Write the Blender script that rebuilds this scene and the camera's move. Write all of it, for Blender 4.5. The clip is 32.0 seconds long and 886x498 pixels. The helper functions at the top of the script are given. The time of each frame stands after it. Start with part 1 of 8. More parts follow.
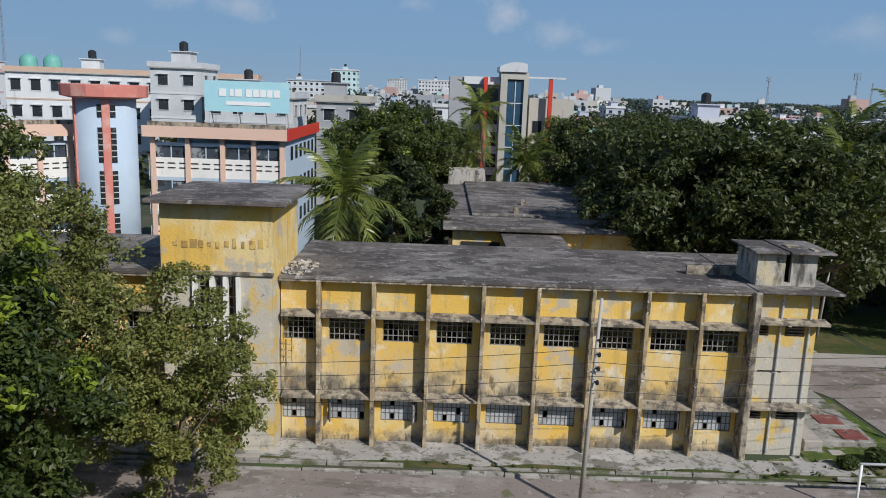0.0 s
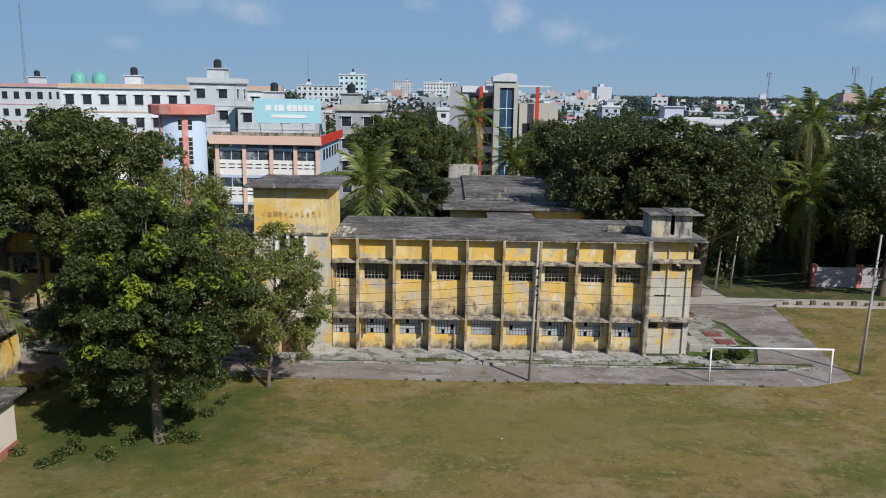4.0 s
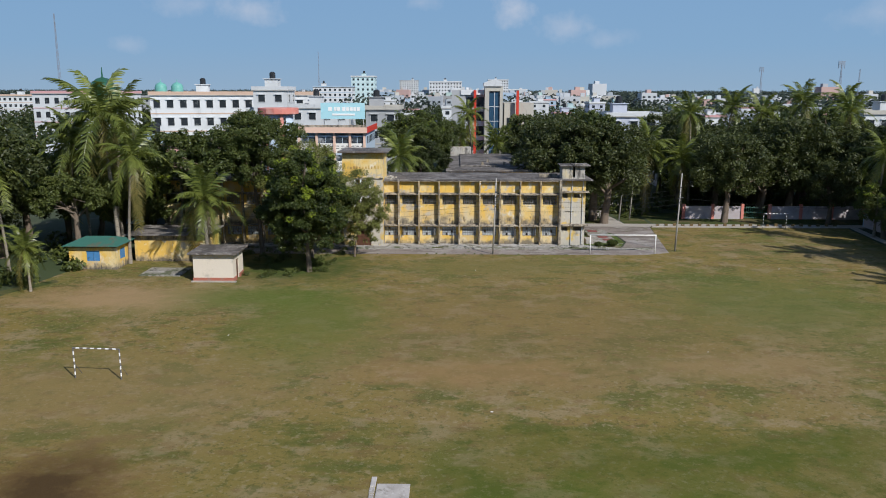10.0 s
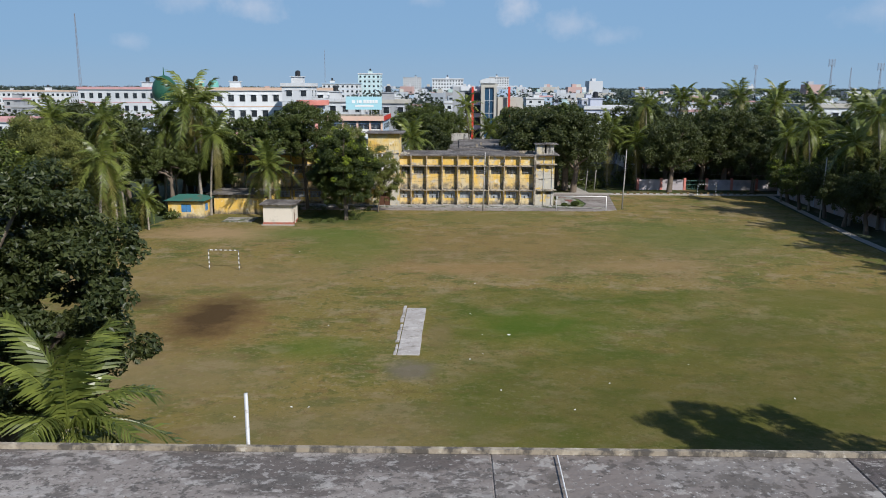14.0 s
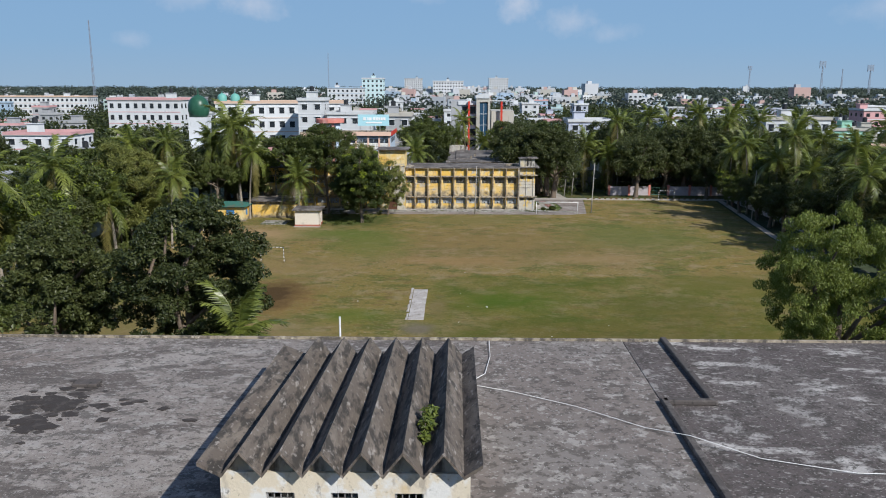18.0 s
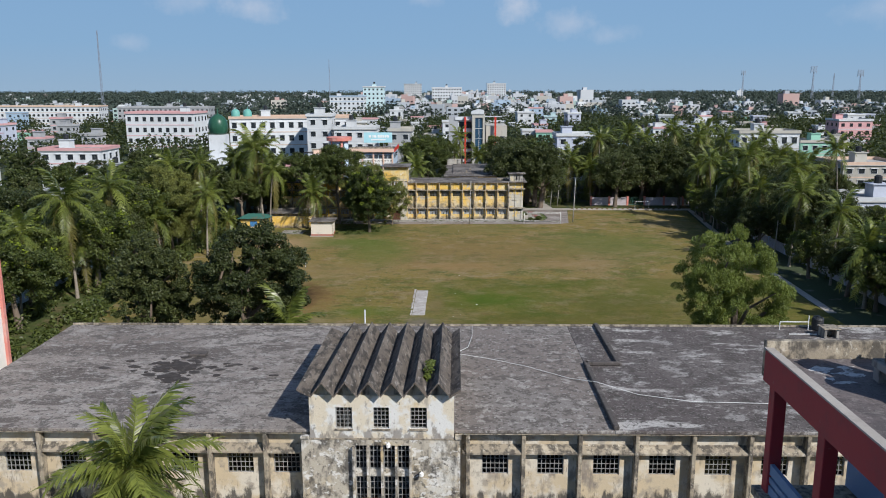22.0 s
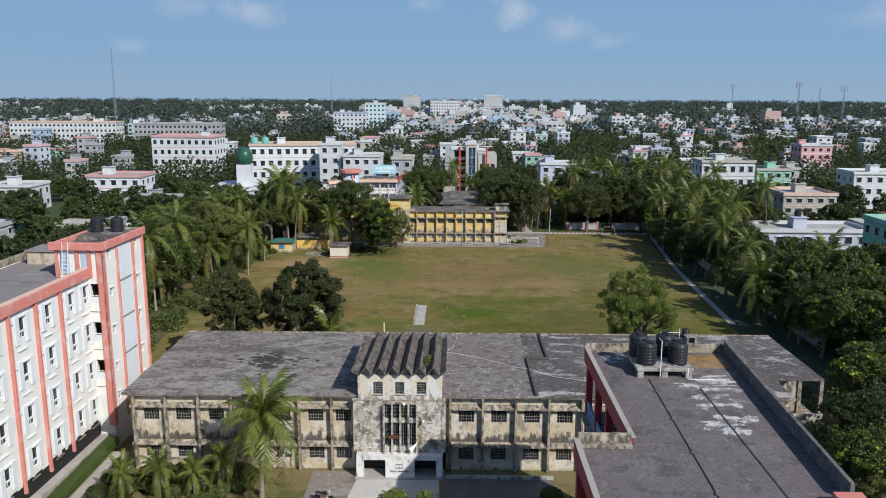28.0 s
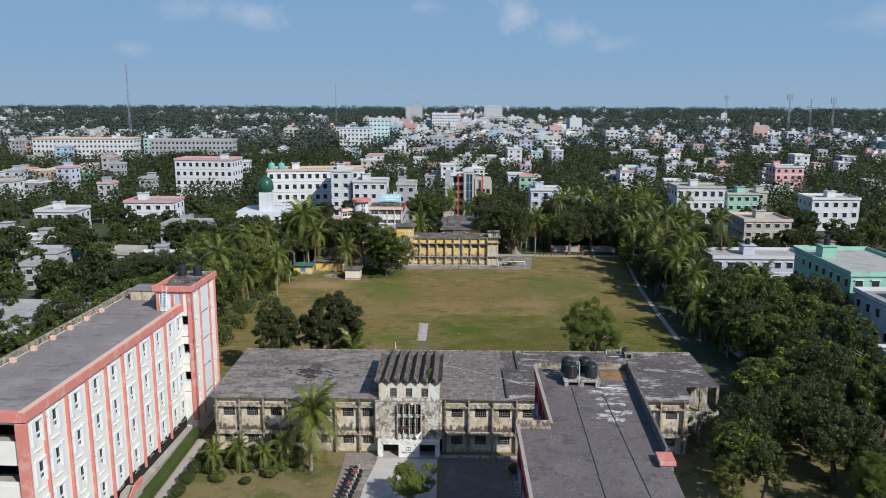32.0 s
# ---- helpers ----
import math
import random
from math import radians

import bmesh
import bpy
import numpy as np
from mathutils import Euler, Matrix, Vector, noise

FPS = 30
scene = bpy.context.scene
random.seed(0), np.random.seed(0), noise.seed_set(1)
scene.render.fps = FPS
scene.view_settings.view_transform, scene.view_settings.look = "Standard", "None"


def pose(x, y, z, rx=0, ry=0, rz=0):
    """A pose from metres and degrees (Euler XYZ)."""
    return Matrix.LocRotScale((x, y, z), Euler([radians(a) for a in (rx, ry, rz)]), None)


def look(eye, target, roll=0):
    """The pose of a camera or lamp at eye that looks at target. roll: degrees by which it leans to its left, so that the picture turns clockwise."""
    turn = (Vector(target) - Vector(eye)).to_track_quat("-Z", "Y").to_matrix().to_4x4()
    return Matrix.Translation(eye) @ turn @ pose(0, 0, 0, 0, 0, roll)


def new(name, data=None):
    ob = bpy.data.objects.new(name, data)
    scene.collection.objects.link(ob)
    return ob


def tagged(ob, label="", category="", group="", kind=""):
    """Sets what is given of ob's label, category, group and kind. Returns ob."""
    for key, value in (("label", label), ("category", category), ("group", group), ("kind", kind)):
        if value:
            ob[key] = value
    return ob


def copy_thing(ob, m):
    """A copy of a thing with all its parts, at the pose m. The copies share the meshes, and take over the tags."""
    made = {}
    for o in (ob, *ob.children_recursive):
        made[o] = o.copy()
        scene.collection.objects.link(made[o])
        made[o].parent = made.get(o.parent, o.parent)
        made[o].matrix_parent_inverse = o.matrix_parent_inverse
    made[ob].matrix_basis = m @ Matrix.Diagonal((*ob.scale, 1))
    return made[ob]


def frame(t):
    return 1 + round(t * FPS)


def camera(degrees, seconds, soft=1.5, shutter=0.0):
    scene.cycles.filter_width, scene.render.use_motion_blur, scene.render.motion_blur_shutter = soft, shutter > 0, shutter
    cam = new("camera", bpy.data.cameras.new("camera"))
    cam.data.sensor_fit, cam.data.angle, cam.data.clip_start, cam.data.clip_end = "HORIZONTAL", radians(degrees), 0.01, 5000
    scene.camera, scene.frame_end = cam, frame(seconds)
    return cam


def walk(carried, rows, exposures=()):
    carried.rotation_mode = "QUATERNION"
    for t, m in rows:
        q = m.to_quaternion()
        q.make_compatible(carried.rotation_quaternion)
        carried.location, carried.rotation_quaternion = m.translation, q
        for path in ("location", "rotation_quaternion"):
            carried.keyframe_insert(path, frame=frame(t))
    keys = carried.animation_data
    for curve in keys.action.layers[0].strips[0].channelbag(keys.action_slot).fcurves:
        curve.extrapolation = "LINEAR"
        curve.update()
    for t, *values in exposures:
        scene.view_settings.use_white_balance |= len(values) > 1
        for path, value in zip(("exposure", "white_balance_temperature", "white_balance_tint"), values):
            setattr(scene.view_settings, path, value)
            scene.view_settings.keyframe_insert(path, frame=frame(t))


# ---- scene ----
cam = camera(58.5, 32.0, 1.0)
PATH = [
    (0, (1.05, -0.235, 16.057), (1.062, 1.727, 15.669), 2),
    (0.5, (1.091, -1.154, 16.04), (1.101, 0.808, 15.653), 1.9),
    (1, (1.162, -2.641, 16.128), (1.169, -0.678, 15.742), 1.8),
    (1.5, (1.26, -4.556, 16.318), (1.265, -2.594, 15.931), 1.6),
    (2, (1.354, -6.768, 16.554), (1.356, -4.806, 16.165), 1.6),
    (2.5, (1.469, -9.247, 16.769), (1.468, -7.286, 16.38), 1.4),
    (3, (1.606, -12.012, 16.9), (1.601, -10.05, 16.513), 1.2),
    (3.5, (1.564, -14.904, 17.235), (1.553, -12.942, 16.847), 1.07),
    (4, (1.747, -17.715, 17.291), (1.738, -15.753, 16.903), 0.91),
    (4.5, (1.763, -20.868, 17.497), (1.752, -18.905, 17.108), 0.82),
    (5, (1.766, -24.181, 17.692), (1.754, -22.218, 17.301), 0.76),
    (5.5, (1.642, -27.732, 17.984), (1.626, -25.77, 17.592), 0.74),
    (6, (1.807, -31.173, 17.983), (1.792, -29.211, 17.592), 0.6),
    (6.5, (1.856, -34.754, 18.111), (1.838, -32.792, 17.722), 0.5),
    (7, (1.909, -38.35, 18.18), (1.888, -36.389, 17.791), 0.4),
    (7.5, (1.976, -41.938, 18.237), (1.952, -39.977, 17.847), 0.3),
    (8, (2.089, -45.53, 18.245), (2.063, -43.569, 17.854), 0.2),
    (8.5, (2.218, -49.152, 18.251), (2.192, -47.191, 17.858), 0.2),
    (9, (2.276, -52.813, 18.307), (2.25, -50.853, 17.911), 0.3),
    (9.5, (2.356, -56.559, 18.305), (2.33, -54.598, 17.911), 0.2),
    (10, (2.414, -60.324, 18.417), (2.388, -58.364, 18.023), 0.1),
    (10.5, (2.433, -64.038, 18.545), (2.407, -62.078, 18.149), 0.1),
    (11, (2.476, -67.752, 18.577), (2.449, -65.792, 18.18), 0.1),
    (11.5, (2.515, -71.492, 18.586), (2.486, -69.533, 18.188), 0.1),
    (12, (2.55, -75.22, 18.572), (2.52, -73.261, 18.172), 0.1),
    (12.5, (2.618, -78.879, 18.514), (2.587, -76.92, 18.113), 0.2),
    (13, (2.699, -82.533, 18.431), (2.668, -80.574, 18.03), 0.2),
    (13.5, (2.783, -86.158, 18.303), (2.751, -84.199, 17.902), 0.2),
    (14, (2.834, -89.747, 18.244), (2.803, -87.788, 17.843), 0.2),
    (14.5, (2.853, -93.237, 18.463), (2.82, -91.279, 18.06), 0.32),
    (15, (2.959, -96.646, 18.737), (2.929, -94.687, 18.335), 0.32),
    (15.5, (3.027, -99.84, 19.357), (2.998, -97.882, 18.954), 0.41),
    (16, (3.108, -102.847, 20.106), (3.079, -100.889, 19.701), 0.48),
    (16.5, (3.205, -105.583, 20.993), (3.173, -103.625, 20.585), 0.49),
    (17, (3.345, -108.247, 21.627), (3.315, -106.289, 21.221), 0.4),
    (17.5, (3.507, -110.73, 22.316), (3.475, -108.772, 21.91), 0.2),
    (18, (3.648, -113.212, 22.983), (3.614, -111.254, 22.576), 0.1),
    (18.5, (3.784, -115.716, 23.591), (3.75, -113.758, 23.185), 0),
    (19, (3.915, -118.106, 24.074), (3.88, -116.148, 23.669), -0.1),
    (19.5, (4.035, -120.326, 24.53), (4, -118.367, 24.127), -0.2),
    (20, (4.142, -122.439, 25.027), (4.107, -120.48, 24.625), -0.3),
    (20.5, (4.213, -124.527, 25.591), (4.179, -122.569, 25.189), -0.3),
    (21, (4.218, -126.571, 26.198), (4.185, -124.612, 25.796), -0.2),
    (21.5, (4.203, -128.614, 26.815), (4.17, -126.655, 26.412), -0.1),
    (22, (4.225, -130.775, 27.44), (4.192, -128.816, 27.038), -0.1),
    (22.5, (4.254, -133.146, 28.084), (4.222, -131.187, 27.682), -0),
    (23, (4.261, -135.667, 28.745), (4.231, -133.708, 28.342), 0.1),
    (23.5, (4.279, -138.044, 29.413), (4.25, -136.085, 29.01), 0.2),
    (24, (4.337, -140.317, 30.061), (4.308, -138.358, 29.658), 0.3),
    (24.5, (4.383, -142.59, 30.677), (4.354, -140.631, 30.275), 0.3),
    (25, (4.426, -144.881, 31.302), (4.398, -142.921, 30.902), 0.3),
    (25.5, (4.562, -147.111, 32.228), (4.532, -145.151, 31.826), 0.34),
    (26, (4.611, -149.519, 32.743), (4.583, -147.558, 32.347), 0.25),
    (26.5, (4.751, -151.975, 33.626), (4.724, -150.014, 33.231), 0.21),
    (27, (4.902, -154.596, 34.628), (4.874, -152.636, 34.235), 0.18),
    (27.5, (5.095, -157.45, 36.055), (5.066, -155.49, 35.66), 0.29),
    (28, (5.173, -160.553, 37.021), (5.145, -158.592, 36.631), 0.2),
    (28.5, (5.287, -163.739, 38.33), (5.259, -161.777, 37.94), 0.2),
    (29, (5.392, -167.096, 39.69), (5.363, -165.134, 39.302), 0.3),
    (29.5, (5.522, -170.562, 41.094), (5.493, -168.6, 40.706), 0.3),
    (30, (5.693, -174.111, 42.529), (5.663, -172.149, 42.142), 0.3),
    (30.5, (5.842, -177.71, 43.96), (5.812, -175.748, 43.574), 0.3),
    (31, (5.946, -181.259, 45.371), (5.916, -179.297, 44.987), 0.3),
    (31.5, (6.022, -184.687, 46.7), (5.992, -182.725, 46.316), 0.3),
    (32, (6.123, -188.078, 47.935), (6.091, -186.115, 47.552), 0.2),
]
EXPOSURES = [(0, 0.02), (3, 0.12), (7, 0.16), (12, 0.23), (15, 0.31), (20, 0.28), (25, 0.23), (28, 0.21), (32, 0.19)]
walk(cam, [(t, look(eye, target, roll)) for t, eye, target, roll in PATH], EXPOSURES)

# ---- world, sun, exposure ----
SUN_ELEV, SUN_AZ = 37.5, 139.5
world = bpy.data.worlds.new("sky")
scene.world = world
world.use_nodes = True
wn, wl = world.node_tree.nodes, world.node_tree.links
sky = wn.new("ShaderNodeTexSky")
sky.sky_type, sky.sun_disc = "NISHITA", False
sky.sun_elevation, sky.sun_rotation = radians(SUN_ELEV), radians(SUN_AZ)
sky.air_density, sky.dust_density, sky.ozone_density = 1.0, 0.25, 3.5
wtc = wn.new("ShaderNodeTexCoord")
wnoise = wn.new("ShaderNodeTexNoise")
wnoise.inputs["Scale"].default_value, wnoise.inputs["Detail"].default_value, wnoise.inputs["Roughness"].default_value = 30.0, 7.0, 0.6
wl.new(wtc.outputs["Generated"], wnoise.inputs["Vector"])
cover = None
# small fair-weather clouds: direction, half width and height, strength
for cx, cz, rw, rh, amount in ((0.073, 0.096, 0.034, 0.024, 0.95), (0.135, 0.075, 0.042, 0.018, 0.6), (0.185, 0.060, 0.034, 0.013, 0.4), (-0.245, 0.092, 0.050, 0.020, 0.65), (-0.305, 0.097, 0.040, 0.018, 0.45),
                               (-0.375, 0.051, 0.024, 0.012, 0.4), (-0.042, 0.103, 0.024, 0.012, 0.4), (0.455, 0.082, 0.04, 0.02, 0.35), (-0.6, 0.25, 0.2, 0.06, 0.6), (0.35, 0.3, 0.25, 0.07, 0.6)):
    wmap = wn.new("ShaderNodeMapping")
    wmap.vector_type = "TEXTURE"
    wmap.inputs["Location"].default_value = (cx, math.sqrt(1 - cx * cx - cz * cz), cz)
    wmap.inputs["Scale"].default_value = (rw, 0.5, rh)
    wl.new(wtc.outputs["Generated"], wmap.inputs["Vector"])
    wlen = wn.new("ShaderNodeVectorMath")
    wlen.operation = "LENGTH"
    wl.new(wmap.outputs["Vector"], wlen.inputs[0])
    wsum = wn.new("ShaderNodeMath")
    wsum.operation = "MULTIPLY_ADD"
    wsum.inputs[1].default_value = 2.2
    wl.new(wnoise.outputs["Fac"], wsum.inputs[0])
    wl.new(wlen.outputs["Value"], wsum.inputs[2])
    wramp = wn.new("ShaderNodeMapRange")
    wramp.inputs["From Min"].default_value, wramp.inputs["From Max"].default_value = 2.1, 0.85
    wramp.inputs["To Max"].default_value = amount
    wl.new(wsum.outputs[0], wramp.inputs["Value"])
    if cover is None:
        cover = wramp.outputs["Result"]
    else:
        wmax = wn.new("ShaderNodeMath")
        wmax.operation = "MAXIMUM"
        wl.new(cover, wmax.inputs[0])
        wl.new(wramp.outputs["Result"], wmax.inputs[1])
        cover = wmax.outputs[0]
wmix = wn.new("ShaderNodeMix")
wmix.data_type = "RGBA"
wmix.inputs["B"].default_value = (4.3, 4.8, 5.8, 1.0)
wl.new(cover, wmix.inputs["Factor"])
# hazy band of air above the horizon: paler low down, bluer higher up
wsep = wn.new("ShaderNodeSeparateXYZ")
wl.new(wtc.outputs["Generated"], wsep.inputs[0])
wband = wn.new("ShaderNodeValToRGB")
wband.color_ramp.elements[0].position, wband.color_ramp.elements[0].color = 0.0, (2.35, 3.45, 4.75, 1)
wband.color_ramp.elements[1].position, wband.color_ramp.elements[1].color = 0.20, (1.55, 2.9, 5.0, 1)
mid = wband.color_ramp.elements.new(0.05)
mid.color = (1.95, 3.30, 5.0, 1)
wl.new(wsep.outputs["Z"], wband.inputs["Fac"])
wfade = wn.new("ShaderNodeMapRange")
wfade.inputs["From Min"].default_value, wfade.inputs["From Max"].default_value = 0.12, 0.45
wl.new(wsep.outputs["Z"], wfade.inputs["Value"])
wsky = wn.new("ShaderNodeMix")
wsky.data_type = "RGBA"
wl.new(wfade.outputs["Result"], wsky.inputs["Factor"])
wl.new(wband.outputs["Color"], wsky.inputs["A"])
wl.new(sky.outputs["Color"], wsky.inputs["B"])
wl.new(wsky.outputs["Result"], wmix.inputs["A"])

wl.new(wmix.outputs["Result"], wn["Background"].inputs["Color"])
wn["Background"].inputs["Strength"].default_value = 0.105
sun = new("sun", bpy.data.lights.new("sun", "SUN"))
sun.data.energy, sun.data.angle, sun.data.color = 4.15, radians(0.5), (1.0, 0.965, 0.92)
sun_way = Vector((math.sin(radians(SUN_AZ)) * math.cos(radians(SUN_ELEV)), math.cos(radians(SUN_AZ)) * math.cos(radians(SUN_ELEV)), math.sin(radians(SUN_ELEV))))
sun.matrix_world = look((80, -120, 160), Vector((80, -120, 160)) - sun_way)

# ---- materials ----
def surface(name, base, layers=(), rough=0.85, bump=0.25, grain=6.0, metal=0.0, shift=0.0, island=0.0, spec=0.3):
    """A surface in world coordinates. layers: (colour, scale, threshold, softness, amount, stretch, z band or None)."""
    m = bpy.data.materials.new(name)
    m.use_nodes = True
    n, l = m.node_tree.nodes, m.node_tree.links
    p = n["Principled BSDF"]
    p.inputs["Roughness"].default_value, p.inputs["Metallic"].default_value = rough, metal
    p.inputs["Specular IOR Level"].default_value = spec
    geo = n.new("ShaderNodeNewGeometry")
    colour = n.new("ShaderNodeRGB")
    colour.outputs[0].default_value = (*base, 1)
    out = colour.outputs[0]
    for lay in layers:
        col, scale, thr, soft, amount = lay[:5]
        stretch = lay[5] if len(lay) > 5 else (1, 1, 1)
        band = lay[6] if len(lay) > 6 else None
        mp = n.new("ShaderNodeMapping")
        mp.inputs["Scale"].default_value = stretch
        mp.inputs["Location"].default_value = (scale * 3.1, scale * 7.7, scale * 1.3)
        l.new(geo.outputs["Position"], mp.inputs["Vector"])
        tex = n.new("ShaderNodeTexNoise")
        tex.inputs["Scale"].default_value, tex.inputs["Detail"].default_value, tex.inputs["Roughness"].default_value = scale, 7.0, 0.62
        l.new(mp.outputs["Vector"], tex.inputs["Vector"])
        rng = n.new("ShaderNodeMapRange")
        rng.inputs["From Min"].default_value, rng.inputs["From Max"].default_value = thr, thr + soft
        rng.inputs["To Max"].default_value = amount
        value = tex.outputs["Fac"]
        if band:
            sep = n.new("ShaderNodeSeparateXYZ")
            l.new(geo.outputs["Position"], sep.inputs[0])
            for z0, z1, gain in band:
                br = n.new("ShaderNodeMapRange")
                br.inputs["From Min"].default_value, br.inputs["From Max"].default_value = z0, z1
                br.inputs["To Min"].default_value, br.inputs["To Max"].default_value = gain, 0.0
                l.new(sep.outputs["Z"], br.inputs["Value"])
                low = n.new("ShaderNodeMath")
                low.operation = "GREATER_THAN"
                l.new(sep.outputs["Z"], low.inputs[0])
                low.inputs[1].default_value = z0
                mul = n.new("ShaderNodeMath")
                mul.operation = "MULTIPLY"
                l.new(br.outputs["Result"], mul.inputs[0])
                l.new(low.outputs[0], mul.inputs[1])
                add = n.new("ShaderNodeMath")
                add.operation = "ADD"
                l.new(value, add.inputs[0])
                l.new(mul.outputs[0], add.inputs[1])
                value = add.outputs[0]
        l.new(value, rng.inputs["Value"])
        mix = n.new("ShaderNodeMix")
        mix.data_type = "RGBA"
        l.new(rng.outputs["Result"], mix.inputs["Factor"])
        l.new(out, mix.inputs["A"])
        mix.inputs["B"].default_value = (*col, 1)
        out = mix.outputs["Result"]
    for amount, source in ((shift, "object"), (island, "island")):
        if amount:
            rnd = n.new("ShaderNodeObjectInfo").outputs["Random"] if source == "object" else geo.outputs["Random Per Island"]
            rr = n.new("ShaderNodeMapRange")
            rr.inputs["To Min"].default_value, rr.inputs["To Max"].default_value = 1 - amount, 1 + amount
            l.new(rnd, rr.inputs["Value"])
            hsv = n.new("ShaderNodeHueSaturation")
            l.new(rr.outputs["Result"], hsv.inputs["Value"])
            l.new(out, hsv.inputs["Color"])
            out = hsv.outputs["Color"]
    l.new(out, p.inputs["Base Color"])
    if bump:
        bt = n.new("ShaderNodeTexNoise")
        bt.inputs["Scale"].default_value, bt.inputs["Detail"].default_value = grain, 6.0
        l.new(geo.outputs["Position"], bt.inputs["Vector"])
        bp = n.new("ShaderNodeBump")
        bp.inputs["Strength"].default_value, bp.inputs["Distance"].default_value = bump, 0.05
        l.new(bt.outputs["Fac"], bp.inputs["Height"])
        l.new(bp.outputs["Normal"], p.inputs["Normal"])
    return m


def foliage(name, dark, light, through_col, gloss=0.45):
    m = bpy.data.materials.new(name)
    m.use_nodes = True
    n, l = m.node_tree.nodes, m.node_tree.links
    p = n["Principled BSDF"]
    p.inputs["Roughness"].default_value = gloss
    p.inputs["Specular IOR Level"].default_value = 0.3
    geo = n.new("ShaderNodeNewGeometry")
    tex = n.new("ShaderNodeTexNoise")
    tex.inputs["Scale"].default_value, tex.inputs["Detail"].default_value = 0.45, 3.0
    l.new(geo.outputs["Position"], tex.inputs["Vector"])
    info = n.new("ShaderNodeObjectInfo")
    s1 = n.new("ShaderNodeMath")
    s1.operation = "MULTIPLY_ADD"
    s1.inputs[1].default_value = 0.55
    l.new(geo.outputs["Random Per Island"], s1.inputs[0])
    s2 = n.new("ShaderNodeMath")
    s2.operation = "MULTIPLY_ADD"
    s2.inputs[1].default_value, s2.inputs[2].default_value = 0.9, -0.42
    l.new(tex.outputs["Fac"], s2.inputs[0])
    l.new(s2.outputs[0], s1.inputs[2])
    s3 = n.new("ShaderNodeMath")
    s3.operation = "MULTIPLY_ADD"
    s3.inputs[1].default_value = 0.35
    l.new(info.outputs["Random"], s3.inputs[0])
    l.new(s1.outputs[0], s3.inputs[2])
    mix = n.new("ShaderNodeMix")
    mix.data_type = "RGBA"
    l.new(s3.outputs[0], mix.inputs["Factor"])
    mix.inputs["A"].default_value, mix.inputs["B"].default_value = (*dark, 1), (*light, 1)
    l.new(mix.outputs["Result"], p.inputs["Base Color"])
    tr = n.new("ShaderNodeBsdfTranslucent")
    tr.inputs["Color"].default_value = (*through_col, 1)
    ms = n.new("ShaderNodeMixShader")
    ms.inputs[0].default_value = 0.22
    l.new(p.outputs[0], ms.inputs[1])
    l.new(tr.outputs[0], ms.inputs[2])
    l.new(ms.outputs[0], n["Material Output"].inputs["Surface"])
    return m


def glazing(name, tint=(0.03, 0.04, 0.045)):
    m = bpy.data.materials.new(name)
    m.use_nodes = True
    n, l = m.node_tree.nodes, m.node_tree.links
    n.remove(n["Principled BSDF"])
    clear, gl, fr, ms = n.new("ShaderNodeBsdfTransparent"), n.new("ShaderNodeBsdfGlossy"), n.new("ShaderNodeFresnel"), n.new("ShaderNodeMixShader")
    clear.inputs["Color"].default_value = (0.75, 0.8, 0.8, 1)
    gl.inputs["Roughness"].default_value = 0.08
    fr.inputs["IOR"].default_value = 1.6
    l.new(fr.outputs[0], ms.inputs[0])
    l.new(clear.outputs[0], ms.inputs[1])
    l.new(gl.outputs[0], ms.inputs[2])
    l.new(ms.outputs[0], n["Material Output"].inputs["Surface"])
    return m


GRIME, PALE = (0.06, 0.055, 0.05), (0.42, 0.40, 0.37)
M = {}
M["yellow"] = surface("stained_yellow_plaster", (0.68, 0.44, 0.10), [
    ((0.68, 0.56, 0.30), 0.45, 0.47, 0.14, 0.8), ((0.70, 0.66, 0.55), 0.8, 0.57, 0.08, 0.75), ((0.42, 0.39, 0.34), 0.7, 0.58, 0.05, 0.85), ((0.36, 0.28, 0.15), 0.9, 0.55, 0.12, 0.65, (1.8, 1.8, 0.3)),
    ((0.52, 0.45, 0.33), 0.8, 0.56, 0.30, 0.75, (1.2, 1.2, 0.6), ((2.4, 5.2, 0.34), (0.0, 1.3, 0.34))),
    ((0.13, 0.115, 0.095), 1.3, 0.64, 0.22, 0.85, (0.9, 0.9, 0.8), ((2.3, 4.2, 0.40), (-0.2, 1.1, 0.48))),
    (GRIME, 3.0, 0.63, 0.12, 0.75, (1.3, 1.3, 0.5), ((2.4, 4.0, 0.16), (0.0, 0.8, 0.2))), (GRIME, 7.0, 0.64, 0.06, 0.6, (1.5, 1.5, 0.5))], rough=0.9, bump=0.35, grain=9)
M["tower_plaster"] = surface("patched_grey_and_yellow_plaster", (0.60, 0.42, 0.13), [
    ((0.46, 0.44, 0.39), 0.42, 0.44, 0.06, 0.92), ((0.62, 0.55, 0.36), 0.9, 0.55, 0.1, 0.7), (GRIME, 1.1, 0.58, 0.2, 0.7, (1.4, 1.4, 0.5)), ((0.62, 0.6, 0.55), 2.5, 0.62, 0.1, 0.6), (GRIME, 5.0, 0.63, 0.06, 0.6)], rough=0.92, bump=0.4, grain=8)
M["lettering"] = surface("faded_brown_lettering", (0.36, 0.23, 0.08), [((0.6, 0.42, 0.14), 2.5, 0.45, 0.1, 0.9)], rough=0.9, bump=0.1)
